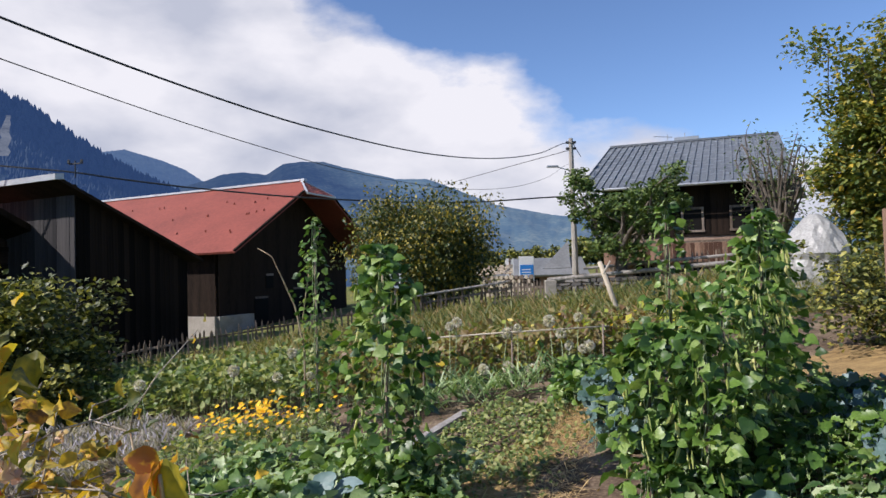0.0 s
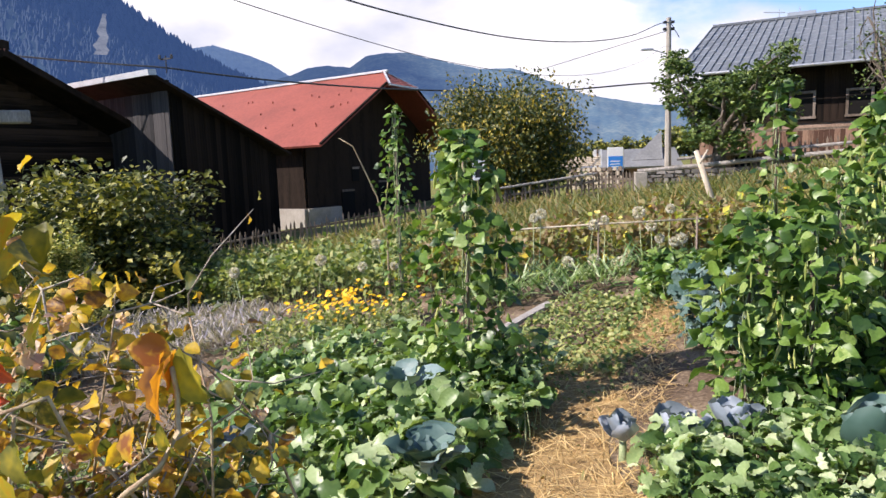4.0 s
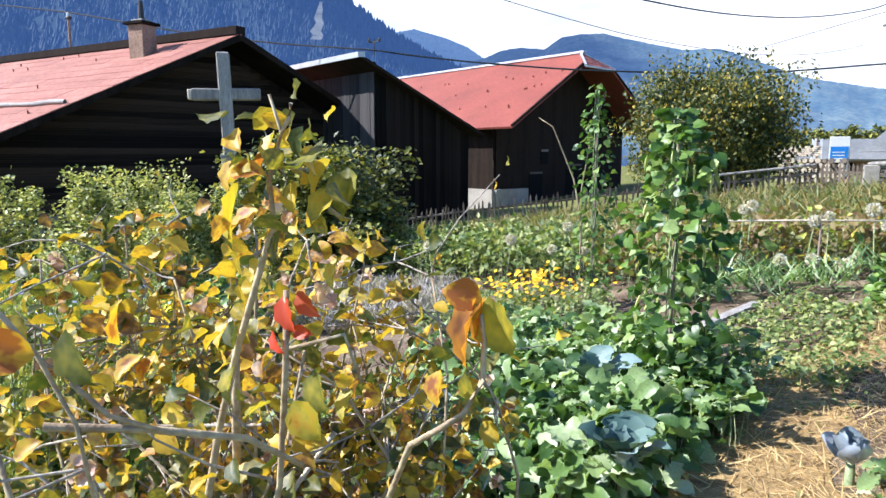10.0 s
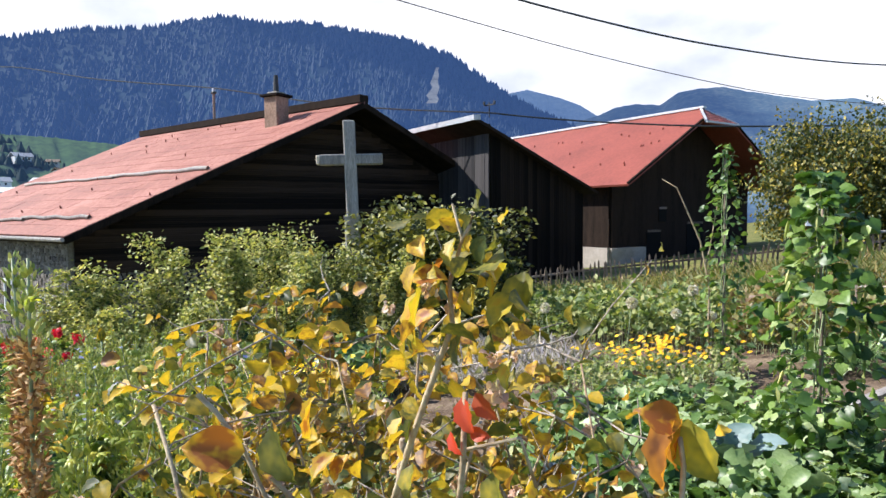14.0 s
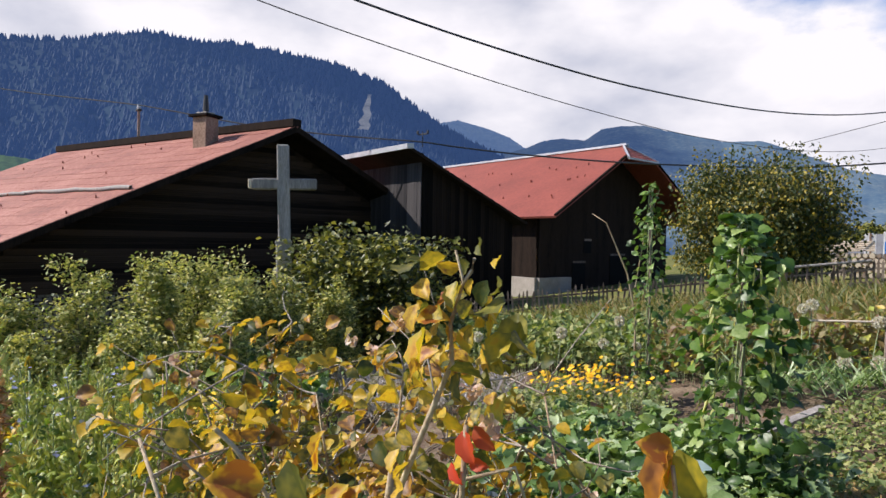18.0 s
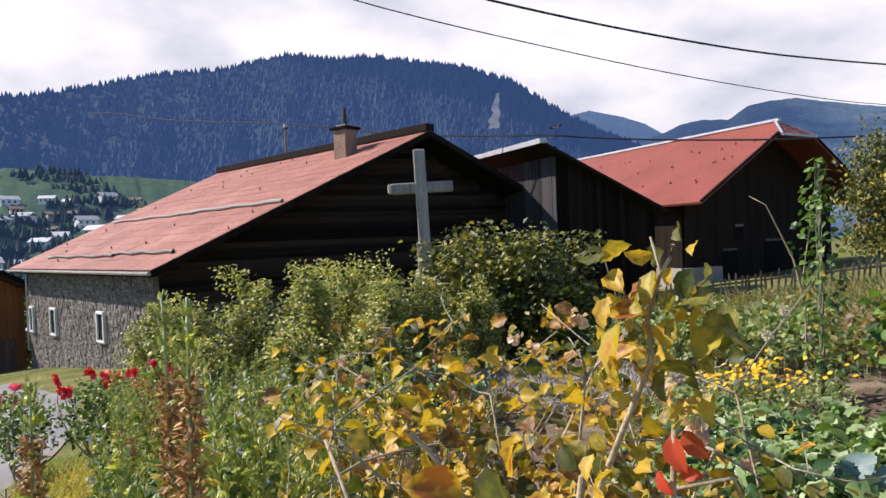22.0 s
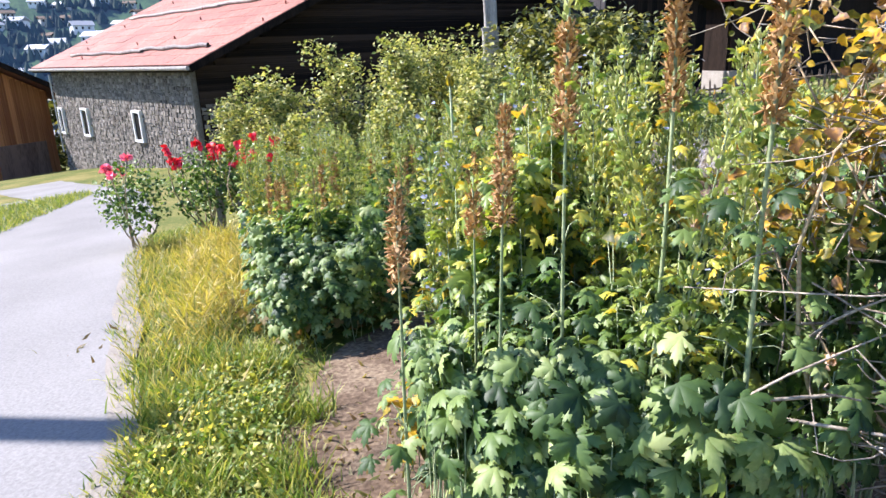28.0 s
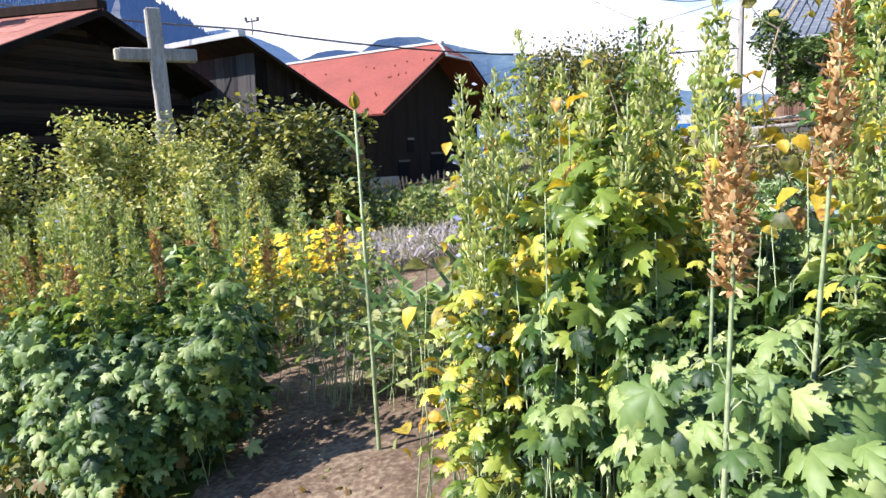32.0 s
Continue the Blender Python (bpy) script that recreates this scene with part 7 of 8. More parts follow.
for x, y, z in ((-5.09, 10.61, -0.13), (-3.78, 11.08, -0.02), (-3.12, 11.26, -0.17), (-2.88, 11.31, 0.21), (0.08, 10.73, -0.39), (0.25, 10.72, -0.08), (0.64, 10.68, -0.05), (0.64, 10.68, 0.49), (-0.26, 10.75, 0.62), (-0.15, 10.74, 0.68), (0.8, 10.66, 0.56), (1.3, 10.59, 0.67), (1.47, 10.55, 0.47), (1.74, 10.5, 0.72), (1.59, 10.53, 0.28), (1.79, 10.49, 0.23), (1.89, 10.47, 0.28), (1.13, 10.62, -0.03), (1.0, 10.64, -0.1), (1.71, 10.51, -0.1), (-2.6, 11.36, -0.18)):
    allium(x, y, z - gz(x, y), float(rng.uniform(0.085, 0.12)))

rail = thing("garden_rail", "thin pale pole tied between stakes behind the beds", "rail", (0.6, 10.65, gz(0.6, 10.65)))
stems("pole", [[(-1.4, 0.22, 0.80, 0.016), (0.0, 0.0, 0.88, 0.015), (1.6, -0.2, 0.95, 0.012)]], PALE_WOOD, rail, 6)
for px, py in ((-1.3, 0.2), (0.1, 0.0), (1.5, -0.19)):
    stems("stake", [[(px, py, -0.15, 0.018), (px + 0.01, py, 0.98, 0.014)]], FENCE_WOOD, rail, 6)

plank = thing("bed_edge_plank", "pale weathered plank edging the strawberry bed", "plank", (0, 0, 0))
bm = bmesh.new()
beam(bm, (-1.1, 7.2, gz(-1.1, 7.2) + 0.10), (-0.12, 9.0, gz(-0.12, 9.0) + 0.10), 0.11, 0.05)
part("board", bm, GREY_WOOD, plank)
P = np.stack([rng.uniform(-2.0, 2.6, 22000), rng.uniform(2.3, 9.2, 22000), np.zeros(22000)], 1)
keep = (np.abs(P[:, 0] - np.interp(P[:, 1], [2.3, 3.4, 4.4, 5.6, 6.8, 8, 9.2], [-0.3, -0.4, -0.15, 0.1, 0.5, 1.35, 1.9])) < np.interp(P[:, 1], [2.3, 3.4, 4.4, 9.2], [1.5, 1.1, 0.5, 0.45]))
P = P[keep]
P[:, 2] = ground_z(P[:, 0], P[:, 1]) + 0.02 + 0.03 * rng.random(len(P))
D, U = dirs(len(P), 0.06, 0.22)
v, f = spread("blade", P, D, U, rng.uniform(0.08, 0.26, len(P)), 0.035)
tagged(obj("straw_litter", v, f, L_STRAW), "loose golden straw stalks on the path", "straw", kind="stuff")

# ---- shrubs and trees ----


def tree(name, label, x, y, h, crown, trunk_h, limbs, n_leaf, leaf, material, kind="diamond", bare=0.0, trunk_r=0.14, crown_label="", upright=0.0, clumps=26, fill=0.35, core=0.0, droop=0.15):
    """Tapered trunk with limbs, and a crown of leaf clumps with an uneven outline."""
    z0 = gz(x, y)
    root = thing(name, label, "tree" if "tree" in name else "shrub", (x, y, z0))
    lines, ends = [], []
    fork = np.array([rng.normal() * 0.1, rng.normal() * 0.1, trunk_h])
    lines.append(bow((0, 0, -0.2), fork, trunk_r, trunk_r * 0.75, 0.03, 5))
    cc = np.array([0, 0, trunk_h + (h - trunk_h) * 0.5])
    rad = np.array([crown[0], crown[1], (h - trunk_h) * 0.55])
    for i in range(limbs):
        a = i * 2.4 + rng.normal() * 0.3
        up = rng.uniform(-0.2, 1.0)
        e = cc + rad * np.array([math.cos(a) * (1 - upright), math.sin(a) * (1 - upright), up]) * rng.uniform(0.55, 0.92)
        mid = fork + (e - fork) * 0.5 + rng.normal(size=3) * 0.12 * crown[0]
        limb = [(*(fork * (1 - t) ** 2 + 2 * mid * t * (1 - t) + e * t * t), trunk_r * (0.6 * (1 - t) + 0.06)) for t in np.linspace(0, 1, 6)]
        lines.append(limb)
        for _ in range(4):
            s = np.array(limb[rng.integers(2, 6)][:3])
            q = s + np.clip(rng.normal(size=3), -1.4, 1.4) * rad * 0.28 + [0, 0, 0.04 * upright * h]
            if upright:
                q[2] = min(q[2], 0.95 * h)
            lines.append(bow(s, q, trunk_r * 0.16, trunk_r * 0.04, 0.12, 4))
            ends.append(q)
        ends.append(e)
    stems("trunk", lines, BARK, root, 6)
    if n_leaf:
        ends = np.array(ends)
        extra = cc + unit(rng.normal(size=(clumps, 3))) * rad * rng.uniform(0.5, 1.0, (clumps, 1))
        centres = np.vstack([ends, extra])
        k = rng.integers(0, len(centres), n_leaf)
        size = fill * rad.mean() * rng.uniform(0.5, 1.2, len(centres))
        P = centres[k] + np.clip(rng.normal(size=(n_leaf, 3)), -1.4, 1.4) * size[k][:, None] * 0.55 * (1, 1, 0.8 + 0.6 * upright)
        if core:
            m = int(core * n_leaf)
            P[:m] = ball(m, cc - [0, 0, 0.08 * h], rad * (0.86, 0.86, 0.88), 0.12)
        P[:, 2] = np.maximum(P[:, 2], 0.05)
        D, U = dirs(n_leaf, -droop, 0.6)
        leaf_part("crown", kind, P, D, U + [SUN_FROM.x * 0.4, SUN_FROM.y * 0.4, 0], leaf * rng.uniform(0.6, 1.3, n_leaf), material, root, crown_label, 1.0)
    return root


tree("hedge_shrub", "broad rounded dark green garden shrub", -9.45, 13.9, 3.05, (2.2, 2.0), 0.3, 11, 17000, 0.16, L_SHRUB, trunk_r=0.09, crown_label="small dark green leaves", clumps=60)
for x, y, h, w in ((-11.3, 6.6, 2.6, 0.6), (-10.6, 7.4, 3.05, 0.6), (-9.7, 8.0, 3.0, 0.5), (-10.4, 9.3, 3.05, 0.9), (-9.6, 9.6, 2.9, 0.75), (-8.7, 8.9, 2.5, 0.5), (-9.0, 10.3, 2.5, 0.6), (-8.4, 11.2, 2.2, 0.55), (-12.2, 6.4, 2.3, 0.5), (-7.9, 7.6, 1.9, 0.5), (-8.9, 6.9, 1.9, 0.6), (-10.2, 6.2, 1.8, 0.6)):
    tree("upright_shrub", "upright leafy currant shrub with light green shoots", x, y, 0.93 * h, (1.0 * w, 1.0 * w), 0.2, 13, 6500, 0.075, L_RASP, trunk_r=0.03, crown_label="green leaves on upright shoots", upright=0.5, clumps=26, fill=0.30)
tree("golden_shrub_tree", "large spreading shrub tree laden with golden yellow fruit", -0.85, 30.3, 5.6, (3.3, 2.8), 0.5, 15, 38000, 0.16, L_GOLD, trunk_r=0.16, crown_label="dark green leaves with golden fruit", clumps=110, core=0.4, droop=1.0)
tree("apple_tree", "old apple tree with dense green crown and dark trunk", 7.35, 26.8, 5.1, (2.5, 2.2), 1.5, 12, 9000, 0.19, L_APPLE, trunk_r=0.30, crown_label="green apple leaves", clumps=14, fill=0.24)
tree("sparse_old_tree", "old tree with many bare grey twigs and few leaves", 11.9, 23.4, 5.3, (1.4, 1.3), 1.2, 30, 1500, 0.12, L_APPLE, trunk_r=0.16, crown_label="sparse leaves", clumps=20)
tree("fruit_tree", "tall green fruit tree with orange-tinged leaves", 10.4, 10.5, 6.2, (1.7, 2.2), 0.8, 13, 15000, 0.18, L_GOLD, trunk_r=0.13, crown_label="green leaves turning orange", clumps=60, core=0.3)
tree("fruit_tree", "tall green fruit tree with orange-tinged leaves", 12.35, 17.4, 7.0, (2.5, 1.7), 0.4, 14, 44000, 0.17, L_FRUIT, trunk_r=0.13, crown_label="dense leaves turning golden orange", clumps=90, fill=0.28, core=0.35)
tree("hedge_shrub", "low green shrubs beside the wrapped pump", 5.9, 9.0, 1.4, (1.3, 1.2), 0.1, 9, 6000, 0.09, L_SHRUB, trunk_r=0.04, crown_label="small green leaves", clumps=34)
tree("hedge_shrub", "low green shrubs along the garden edge", 7.2, 7.4, 1.6, (1.2, 1.5), 0.1, 9, 6000, 0.09, L_SHRUB, trunk_r=0.04, crown_label="small green leaves", clumps=34)
# Bush takes the darker apple leaf colour to stand in for its shade.
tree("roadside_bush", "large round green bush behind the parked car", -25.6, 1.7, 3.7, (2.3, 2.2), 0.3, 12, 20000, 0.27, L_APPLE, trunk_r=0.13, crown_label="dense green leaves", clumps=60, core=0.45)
tree("silvery_tree", "silvery-leaved tree behind the bush", -32, 2.4, 6.2, (1.9, 1.9), 1.6, 10, 7000, 0.26, L_SILVER, trunk_r=0.2, crown_label="silvery green leaves", clumps=40)
tree("dark_tree", "dark tree overhanging the parked car", -25.5, -3.6, 8.0, (2.4, 2.4), 2.2, 10, 9000, 0.36, L_APPLE, trunk_r=0.22, crown_label="dark green leaves", clumps=40)
for x, y, h, w in ((-52, 27, 8, 3.0), (-58, 30, 9, 3.2), (-62, 22, 8, 3.5), (-70, 38, 10, 4), (-74, 16, 8, 3)):
    tree("valley_tree", "round green tree below the farmhouse", x, y, h, (w, w), 1.0, 8, 2600, 0.6, L_SHRUB, trunk_r=0.2, crown_label="green leaves", clumps=26)
for i in range(16):
    x = -1 + 2.6 * i + float(rng.normal())
    tree("distant_tree", "round green tree on the far meadow edge", x + 8, 92 + 8 * float(rng.random()), float(rng.uniform(2.6, 4.4)), (2.4, 2.4), 0.4, 6, 1300, 0.6, L_SHRUB, trunk_r=0.2, crown_label="green leaves", clumps=18)

# red roses at the road
def rose_shrub(x, y, h, label, blooms, pink):
    root = thing("red_rose_bush", label, "rose bush", (x, y, gz(x, y)))
    ends = [np.array([float(np.clip(rng.normal(), -1.6, 1.6)) * 0.40, float(np.clip(rng.normal(), -1.6, 1.6)) * 0.35, h * rng.uniform(0.75, 1.02)]) for _ in range(blooms)]
    canes("cane", [bow((rng.normal() * 0.1, rng.normal() * 0.1, 0), e, 0.014, 0.006, 0.08, 6) for e in ends], CANE, root, 5)
    n = 1000
    D, U = dirs(n, -0.1, 0.6)
    leaf_part("leaves", "ovate", ball(n, (0, 0, h * 0.58), (0.66, 0.55, h * 0.42), 0.1), D, U, rng.uniform(0.05, 0.085, n), L_BEAN, root, "dark green rose leaves")
    P, D, U, S = [], [], [], []
    for e in ends:
        for k in range(16):
            P.append(e + rng.normal(size=3) * 0.02)
            D.append(rng.normal(size=3) + [0, 0, 0.4])
            U.append(rng.normal(size=3))
            S.append(rng.uniform(0.06, 0.10))
    leaf_part("bloom", "ovate", P, D, U, S, F_PINK if pink else F_RED, root, "bright rose blooms", 1.3)


rose_shrub(-12.0, 4.25, 1.45, "rose bush with bright pink-red blooms at the road", 5, True)
rose_shrub(-11.2, 5.0, 1.5, "rose bush with small scarlet blooms", 9, False)
rose_shrub(-10.6, 5.5, 1.45, "rose bush with small scarlet blooms", 8, False)
for x, y in ((-11.1, 5.15), (-10.75, 5.3)):
    post = thing("wooden_post", "short weathered grey wooden post", "post", (x, y, gz(x, y)))
    beam_part("post", (0, 0, -0.1), (0.05, 0, 0.85), 0.13, GREY_WOOD, post, sides=7)


def scatter(name, label, category, n, area, size, material, lift=1.4, width=0.06, mask=None):
    x, y = rng.uniform(area[0], area[1], n), rng.uniform(area[2], area[3], n)
    if mask is not None:
        k = np.array([mask(a, b) for a, b in zip(x, y)])
        x, y = x[k], y[k]
    P = np.stack([x, y, ground_z(x, y) + 0.005], 1)
    D, U = dirs(len(P), lift, 0.5)
    v, f = spread("blade", P, D, U, size * rng.uniform(0.4, 1.3, len(P)), width)
    tagged(obj(name, v, f, material), label, category, kind="stuff")


def road_edge(x):
    return float(np.interp(x, [-34, -22, -15.4, -10.8, -8.6, -6.7, -5.8, -4.7, -3.6, -2.0], [12, 9.6, 6.35, 3.4, 2.3, 1.3, 0.85, 0.15, -0.95, -5.6]))


verge = lambda x, y: road_edge(x) - 0.04 + 0.15 * noise.noise((x * 2, y * 2, 0)) < y < road_edge(x) + 1.5 + 0.5 * noise.noise((x, 3, 1))
scatter("verge_grass", "short green and yellow grass along the road", "grass", 60000, (-13, -2.6, -1.6, 6), 0.10, L_GRASS, 1.2, 0.09, verge)
scatter("verge_dry_grass", "dry golden tall grass along the road", "grass", 11000, (-12, -5.0, 0.4, 5.5), 0.22, L_YGRASS, 1.3, 0.045, lambda x, y: road_edge(x) + 0.1 < y < road_edge(x) + 1.0)
scatter("roadside_grass", "green grass triangle by the parked car", "grass", 22000, (-25, -15.5, 2.4, 9), 0.22, L_GRASS, 1.2, 0.09, lambda x, y: 1.5 + (x + 16.2) * 0.30 + max(0.0, -17.5 - x) * 0.5 < y < 2.35 - (x + 16) * 0.83 if x < -16 else 2.2 < y < 2.6)
scatter("verge_grass", "dry grass island between road branches", "grass", 12000, (-15, -9.3, -5, 0.5), 0.16, L_YGRASS, 1.2, 0.07, lambda x, y: y < 0.35 + (x + 9.6) * 0.35)
scatter("bed_weeds", "small weeds and dry leaves on the soil", "weeds", 5200, (-8, 4, 1.2, 10), 0.08, L_RUST, 0.5, 0.3)
scatter("foot_grass", "green grass at the bed edge", "grass", 12000, (-5.6, -1.6, -0.9, 0.7), 0.09, L_GRASS, 1.2, 0.09, lambda x, y: road_edge(x) + 0.05 < y < 0.3 - 0.35 * (x + 3.6) + 0.3 * noise.noise((x * 3, y * 3, 2)))

scatter("bed_litter", "dry leaves and stalks on the soil by the road", "plant litter", 5200, (-5.2, -1.6, 0.15, 1.6), 0.07, L_RUST, 0.25, 0.28)
scatter("bed_grass", "thin grass tufts on the soil by the road", "grass", 2600, (-5.2, -1.8, 0.1, 1.2), 0.08, L_GRASS, 1.2, 0.09, lambda x, y: noise.noise((x * 2.2, y * 2.2, 7.0)) > 0.05)

leaf_mound("verge_weeds", "low green weeds at the foot of the bed", "weeds", [(-5.9, 1.5), (-5.0, 0.55), (-4.3, 0.35), (-4.1, 0.75), (-4.8, 1.3), (-5.6, 2.0)], 2200, 0.17, "ovate", 0.036, L_GRASS, "small green leaves", 0.2, 0.5, False)
leaf_mound("verge_weeds", "dry golden weeds beside the rose bushes", "weeds", [(-10.2, 4.0), (-8.4, 2.9), (-6.6, 1.75), (-6.4, 2.5), (-8.0, 3.6), (-9.8, 4.8)], 3200, 0.42, "blade", 0.22, L_YGRASS, "dry golden blades", 1.1, 0.6, False, 0.05)
flower_patch("hawkbit_patch", "small yellow wild flowers in the verge grass", "flowers", [(-6.0, 1.3), (-5.0, 0.5), (-4.4, 0.3), (-4.5, 0.8), (-5.4, 1.7)], 60, 0.17, 0.013, F_YELLOW, 30, "small yellow petals", 260, L_GRASS)
tufts = [(float(rng.uniform(-6.6, -4.0)), float(rng.uniform(-0.3, 1.8))) for _ in range(150)]
P = np.concatenate([np.stack([x + rng.normal(size=60) * 0.07, y + rng.normal(size=60) * 0.07, np.zeros(60)], 1) for x, y in tufts if road_edge(x) + 0.12 < y < road_edge(x) + 1.3])
P[:, 2] = ground_z(P[:, 0], P[:, 1])
D, U = dirs(len(P), 1.6, 0.4)
v, f = spread("blade", P, D, U, rng.uniform(0.08, 0.24, len(P)), 0.05)
tagged(obj("grass_tufts", v, f, L_GRASS), "uneven tufts of taller verge grass", "grass", kind="stuff")

# ---- fence, gate, wall, yard things ----
fence = thing("picket_fence", "old weathered grey picket fence along the garden", "fence")
bm = bmesh.new()
vs = box(bm, -0.035, 0.035, -0.012, 0.012, 0, 0.9)
t1 = bm.verts.new((0, 0, 1.02))
bm.faces.ensure_lookup_table()
top_face = max(bm.faces, key=lambda q: q.calc_center_median().z)
ring = list(top_face.verts)
bm.faces.remove(top_face)
for i in range(4):
    bm.faces.new((ring[i], ring[(i + 1) % 4], t1))
picket_mesh = bpy.data.meshes.new("picket")
bm.to_mesh(picket_mesh)
bm.free()
picket_mesh.materials.append(FENCE_WOOD)
line = [(-11.7, 21.6), (-9.8, 24.4), (-4.65, 26.2), (-0.95, 27.1), (2.83, 27.9)]
for (x0, y0), (x1, y1) in zip(line, line[1:]):
    length = math.hypot(x1 - x0, y1 - y0)
    ang = math.degrees(math.atan2(y1 - y0, x1 - x0))
    k = int(length / 0.17)
    for i in range(k):
        x, y = x0 + (x1 - x0) * i / k, y0 + (y1 - y0) * i / k
        ob = new("picket", picket_mesh)
        ob.parent = fence
        ob.matrix_basis = pose(x, y, gz(x, y) + 0.05, float(rng.normal() * 3), float(rng.normal() * 4), ang) @ Matrix.Diagonal((1, 1, float(rng.uniform(0.9, 1.15)), 1))
    for h in (0.35, 0.8):
        beam_part("rail", (x0, y0 + 0.04, gz(x0, y0) + h), (x1, y1 + 0.04, gz(x1, y1) + h), 0.07, FENCE_WOOD, fence)
beam_part("top_rail", (-1.2, 27.0, gz(-1.2, 27.0) + 1.12), (2.8, 27.85, gz(2.8, 27.85) + 1.12), 0.10, GREY_WOOD, fence, sides=8, label="pale grey round top rail")
gate = thing("picket_gate", "small weathered wooden picket gate with a brace", "gate", (2.83, 27.9, gz(2.83, 27.9)), turn=-6)
for i in range(11):
    ob = new("picket", picket_mesh)
    ob.parent = gate
    ob.matrix_basis = pose(0.05 + 0.135 * i, 0, 0.05, 0, 0, 0) @ Matrix.Diagonal((1.1, 1, 1.12, 1))
for h in (0.3, 0.85):
    beam_part("rail", (0, 0.03, h), (1.45, 0.03, h), 0.08, FENCE_WOOD, gate)
beam_part("brace", (0.05, 0.05, 0.3), (1.4, 0.05, 0.85), 0.08, FENCE_WOOD, gate)
wall = thing("dry_stone_wall", "low stone wall with a weathered timber rail on top", "wall", (0.5, -0.5, 0.0))
V, F = [], []
stone_face(V, F, vec(3.95, 28.3), vec(0.9, -0.435), vec(-0.435, -0.9), 8.2, 0.0, 1.0, 0.4)
tagged(obj("stone", V, F, RUBBLE, wall), "grey rubble stones", kind="stuff")
prism("core", [(3.95, 28.35, 0.9), (11.3, 24.8, 1.3), (11.4, 25.1, 1.3), (4.05, 28.65, 0.9)], 1.2, FENCE_WOOD, wall)
beam_part("rail", (3.9, 28.3, 1.02), (11.5, 24.7, 1.62), 0.17, GREY_WOOD, wall, sides=8, label="weathered grey timber rail")
beam_part("rail", (5.4, 28.2, 1.45), (12.5, 24.6, 1.95), 0.12, GREY_WOOD, wall, sides=8)
box_part("gate_pillar", 3.75, 4.25, 28.1, 28.6, -0.3, 1.0, CONCRETE, wall, 0.03, "pale stone gate pillar")
for i in range(30):
    ob = new("picket", picket_mesh)
    ob.parent = wall
    x = 6.0 + 0.2 * i
    ob.matrix_basis = pose(x, 29.4 - 0.48 * (x - 4), gz(x, 27) + 0.3, 0, float(rng.normal() * 3), -25)

pile = thing("log_pile", "stacked split firewood logs with pale cut ends", "firewood", (3.9, 36.8, gz(3.9, 36.8)), turn=-10)
for r in range(5):
    for i in range(11 - r % 2):
        rad = float(rng.uniform(0.10, 0.135))
        bm = bmesh.new()
        bmesh.ops.create_cone(bm, cap_ends=True, segments=9, radius1=rad, radius2=rad * 0.95, depth=1.0, matrix=pose(-1.5 + 0.27 * i + 0.135 * (r % 2), 0, 0.13 + 0.23 * r, 90, 0, 0))
        part("log", bm, PALE_WOOD if rng.random() < 0.7 else FENCE_WOOD, pile)
for i in range(5):
    bm = bmesh.new()
    beam(bm, (-1.9, -0.2 + 0.05 * i, 1.25 + 0.10 * i), (0.2, -0.1 + 0.05 * i, 1.3 + 0.10 * i), 0.09, 0.09, 6)
    part("pole", bm, PALE_WOOD, pile)

board = thing("notice_board", "blue and white information board on posts", "sign", (5.25, 39.4, 0.2), turn=4)
beam_part("post", (-0.42, 0, 0), (-0.42, 0, 2.0), 0.08, METAL, board)
beam_part("post", (0.42, 0, 0), (0.42, 0, 2.0), 0.08, METAL, board)
box_part("panel", -0.45, 0.45, -0.06, -0.02, 0.75, 2.05, WHITE, board, 0.01, "white panel")
box_part("blue_field", -0.40, 0.40, -0.075, -0.06, 0.82, 1.55, BLUE, board, 0, "blue panel field with white bars")
for z in (0.92, 1.08, 1.24):
    box_part("text_bar", -0.3, 0.25, -0.085, -0.075, z, z + 0.05, WHITE, board)
box_part("second_panel", -1.25, -0.75, 0.0, 0.05, 0.8, 1.95, WHITE, board, 0.01, "second white panel")
box_part("second_panel_strip", -1.05, -0.95, -0.02, 0.0, 0.8, 1.95, CHIM, board)

wrap = thing("wrapped_pump", "tall thing wrapped in crumpled white plastic sheet", "wrapped object", (8.45, 15.4, gz(8.45, 15.4) - 0.1))
bm = bmesh.new()
bmesh.ops.create_icosphere(bm, subdivisions=4, radius=1.0)
for v in bm.verts:
    p = v.co.copy()
    fold = 0.10 * noise.noise(p * 2.4) + 0.07 * noise.noise(p * 6.0) + 0.05 * abs(math.sin(math.atan2(p.y, p.x) * 7 + p.z * 2))
    s = 1 + fold
    w = 0.62 if p.z < 0.1 else 0.72 * (1 - 0.25 * p.z)
    v.co = Vector((p.x * w * s, p.y * w * s, 1.05 + p.z * 1.05 * (1 + 0.3 * fold)))
part("plastic_sheet", bm, TARP, wrap, "crumpled translucent white plastic sheet")
for sx in (-0.32, 0.3):
    beam_part("leg", (sx, -0.1, -0.05), (sx * 0.9, -0.1, 1.0), 0.10, GREY_WOOD, wrap)

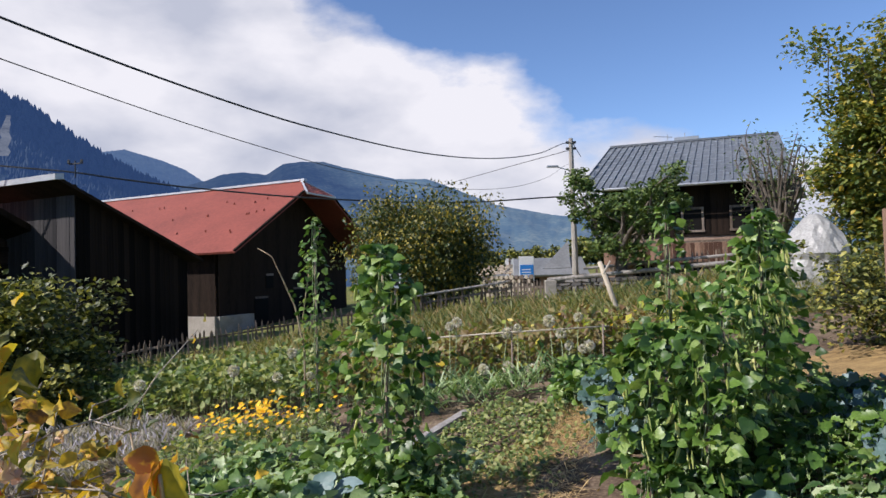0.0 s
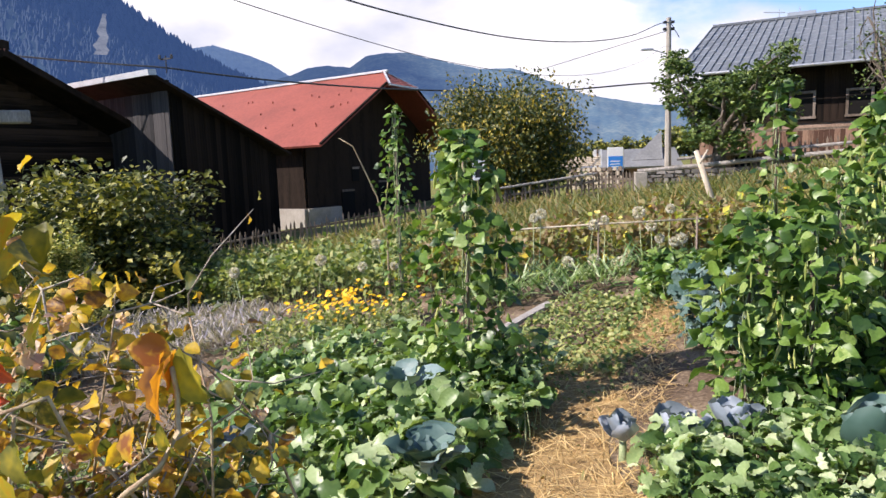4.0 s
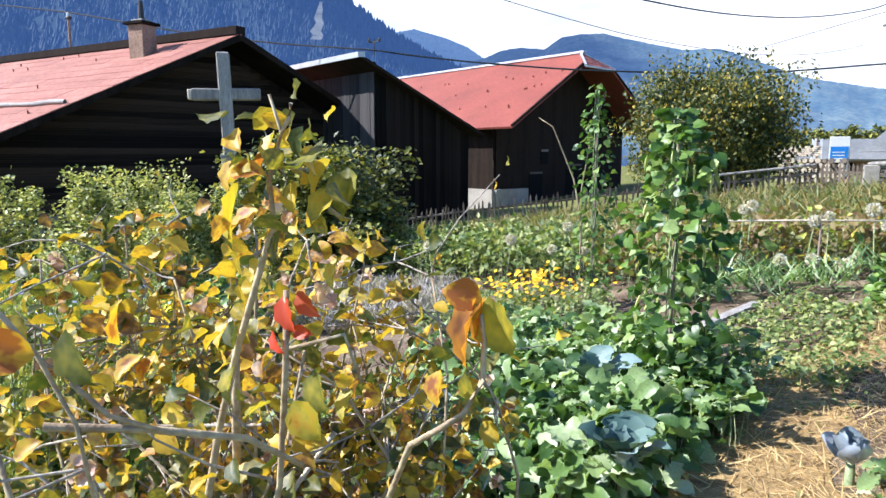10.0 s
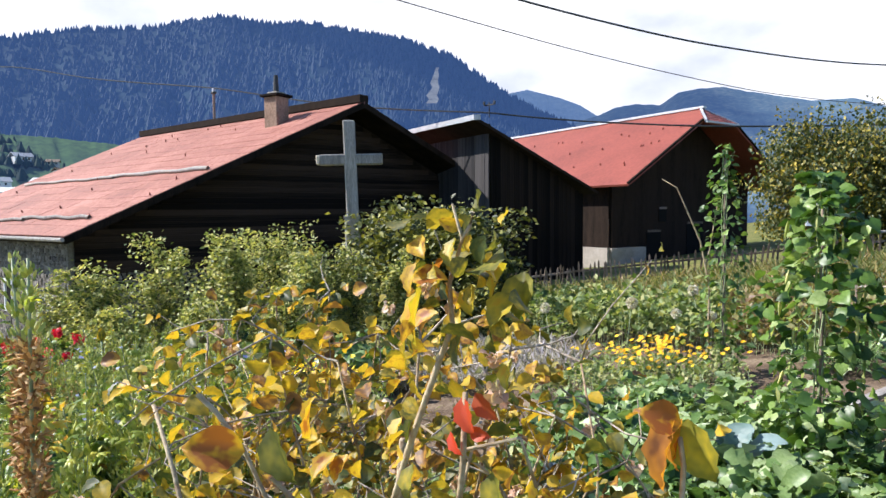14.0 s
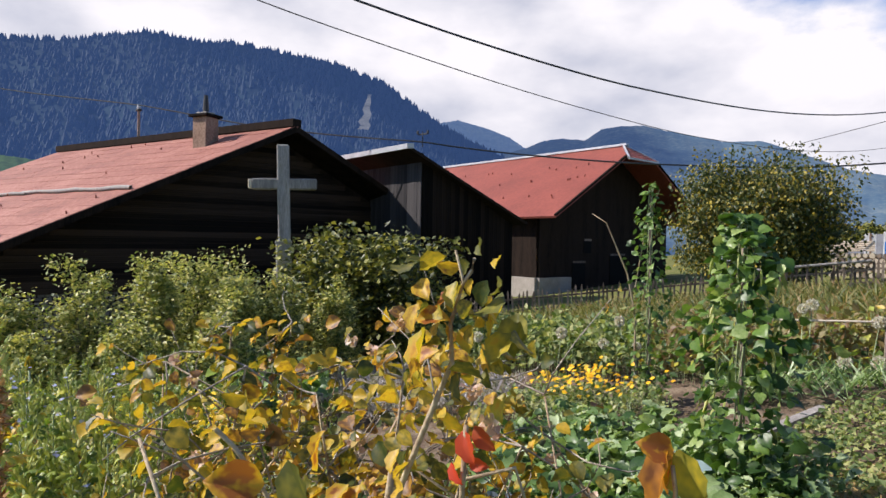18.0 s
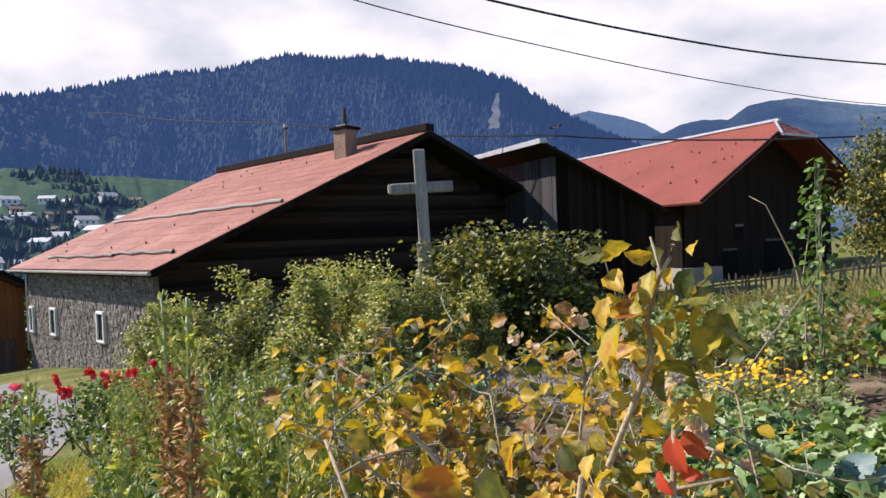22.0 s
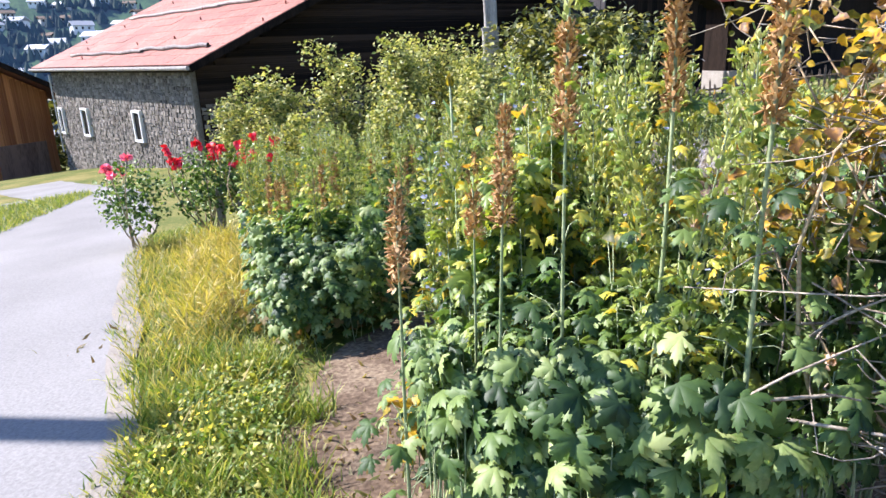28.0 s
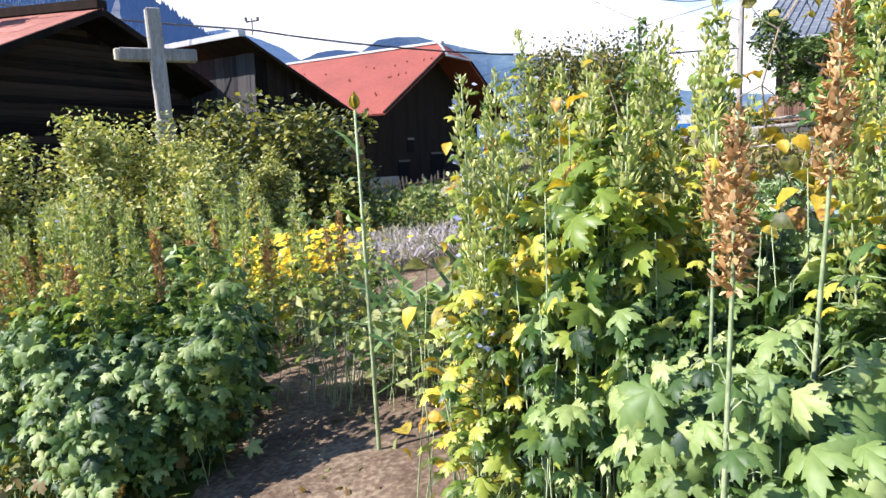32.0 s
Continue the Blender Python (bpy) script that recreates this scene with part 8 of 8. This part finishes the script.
rack = thing("trellis_panel", "upright wooden trellis with a mesh panel", "trellis", (4.72, 7.7, gz(4.72, 7.7)), turn=-35)
for x in (0, 0.55, 1.2):
    beam_part("post", (x, 0, 0), (x, 0, 1.95), 0.06, BARN_WOOD, rack)
for z in (0.9, 1.92):
    beam_part("rail", (0, 0, z), (1.2, 0, z), 0.05, BARN_WOOD, rack)
beam_part("brace", (0, 0.02, 1.1), (0.28, 0.02, 1.9), 0.04, ORANGE_WOOD, rack)
for i in range(12):
    beam_part("mesh_wire", (0.58 + 0.05 * i, 0, 0.92), (0.58 + 0.05 * i, 0, 1.9), 0.008, METAL, rack)

# ---- parked pickup ----
GLASS = plain("dark_car_glass", (0.03, 0.05, 0.07), 0.08)
PAINT = plain("silver_car_paint", (0.30, 0.31, 0.32), 0.35, 0.3)
LAMPG = plain("headlight_glass", (0.75, 0.77, 0.78), 0.15)


def pickup(x, y, turn):
    root = thing("pickup_truck", "silver pickup with a white canopy parked on the drive", "car", (x, y, gz(x, y)), turn=turn)

    def hull(nm, sections, material, label=""):
        """Cross-sections along x: (x, half width, z low, z high, top half width)."""
        V, F = [], []
        for sx, w, z0, z1, tw in sections:
            V += [(sx, -w, z0), (sx, -w * 1.0, (z0 + z1) * 0.55), (sx, -tw, z1), (sx, tw, z1), (sx, w * 1.0, (z0 + z1) * 0.55), (sx, w, z0)]
        for i in range(len(sections) - 1):
            for j in range(5):
                F.append((6 * i + j, 6 * i + j + 1, 6 * i + 6 + j + 1, 6 * i + 6 + j))
            F.append((6 * i + 5, 6 * i, 6 * i + 6, 6 * i + 11))
        F.append(tuple(range(5, -1, -1)))
        F.append(tuple(6 * (len(sections) - 1) + j for j in range(6)))
        bm = bmesh.new()
        vs = [bm.verts.new(q) for q in V]
        for q in F:
            bm.faces.new([vs[i] for i in q])
        bmesh.ops.recalc_face_normals(bm, faces=bm.faces)
        bmesh.ops.bevel(bm, geom=bm.edges[:], offset=0.02, segments=1, affect="EDGES")
        return part(nm, bm, material, root, label)

    body = hull("body", [(2.42, 0.80, 0.45, 0.88, 0.70), (2.28, 0.88, 0.42, 1.02, 0.80), (1.2, 0.90, 0.42, 1.14, 0.82), (-2.4, 0.90, 0.5, 1.08, 0.86)], PAINT, "silver painted body")
    hull("cab", [(1.25, 0.84, 1.05, 1.10, 0.80), (0.62, 0.80, 1.05, 1.72, 0.62), (-0.6, 0.80, 1.05, 1.76, 0.64), (-0.95, 0.82, 1.05, 1.70, 0.66)], PAINT)
    hull("canopy", [(-0.75, 0.86, 1.05, 1.86, 0.78), (-2.4, 0.86, 1.05, 1.86, 0.78)], WHITE, "tall white cargo canopy")
    prism("windscreen", [(1.20, -0.70, 1.13), (1.20, 0.70, 1.13), (0.68, 0.56, 1.68), (0.68, -0.56, 1.68)], 0.03, GLASS, root, "dark blue windscreen")
    for s in (-1, 1):
        prism("side_window", [(0.9, s * 0.84, 1.15), (-0.8, s * 0.84, 1.15), (-0.6, s * 0.70, 1.66), (0.55, s * 0.70, 1.64)], 0.03, GLASS, root)
        box_part("headlight", 2.24, 2.40, s * 0.60 - 0.17, s * 0.60 + 0.17, 0.78, 0.99, LAMPG, root, 0.03, "clear headlight")
        box_part("mirror", 0.85, 1.0, s * 1.0 - 0.11, s * 1.0 + 0.11, 1.14, 1.34, BLACK, root, 0.03)
        for wx in (1.5, -1.5):
            wh = part("wheel", bmesh.new(), BLACK, root)
            bm = bmesh.new()
            bmesh.ops.create_cone(bm, cap_ends=True, segments=20, radius1=0.37, radius2=0.37, depth=0.24, matrix=pose(wx, s * 0.80, 0.37, 90, 0, 0))
            part("tyre", bm, BLACK, wh)
            bm = bmesh.new()
            bmesh.ops.create_cone(bm, cap_ends=True, segments=14, radius1=0.22, radius2=0.20, depth=0.26, matrix=pose(wx, s * 0.805, 0.37, 90, 0, 0))
            part("rim", bm, METAL, wh)
    box_part("bumper", 2.30, 2.52, -0.86, 0.86, 0.30, 0.74, BLACK, root, 0.04, "dark front bumper")
    grille = box_part("grille", 2.34, 2.46, -0.52, 0.52, 0.74, 1.00, BLACK, root, 0.02, "dark grille")
    for z in (0.74, 0.83, 0.92):
        box_part("grille_bar", 2.45, 2.48, -0.40, 0.40, z, z + 0.035, METAL, grille)
    plate = box_part("number_plate", 2.52, 2.54, -0.26, 0.26, 0.42, 0.53, WHITE, root, 0, "white number plate")
    box_part("text_bar", 2.54, 2.545, -0.2, 0.2, 0.45, 0.50, BLACK, plate)
    box_part("hood_scoop", 1.5, 1.85, -0.3, 0.3, 1.10, 1.16, BLACK, root, 0.02, "dark bonnet scoop")


pickup(-19.5, 1.3, -9)
slab = thing("stone_slab", "leaning pale stone slab beside the drive", "stone", (-17.0, 2.45, gz(-17.0, 2.45)))
bm = bmesh.new()
box(bm, -0.12, 0.12, -0.16, 0.16, -0.1, 1.3, 0.05, pose(0, 0, 0, 8, 10, 20))
part("upright", bm, CONCRETE, slab)
box_part("foot", -0.3, 0.3, -0.25, 0.25, -0.05, 0.35, CONCRETE, slab, 0.06)
# Pole added out of view to cast the shadow band across the road.
shadow_pole = thing("utility_pole", "unseen wooden pole added to cast the road shadow", "utility pole", (-13.2, -2.36, gz(-13.2, -2.36)))
bm = bmesh.new()
bmesh.ops.create_cone(bm, cap_ends=True, segments=9, radius1=0.20, radius2=0.15, depth=8.4, matrix=Matrix.Translation((0, 0, 4.1)))
part("post", bm, FENCE_WOOD, shadow_pole)
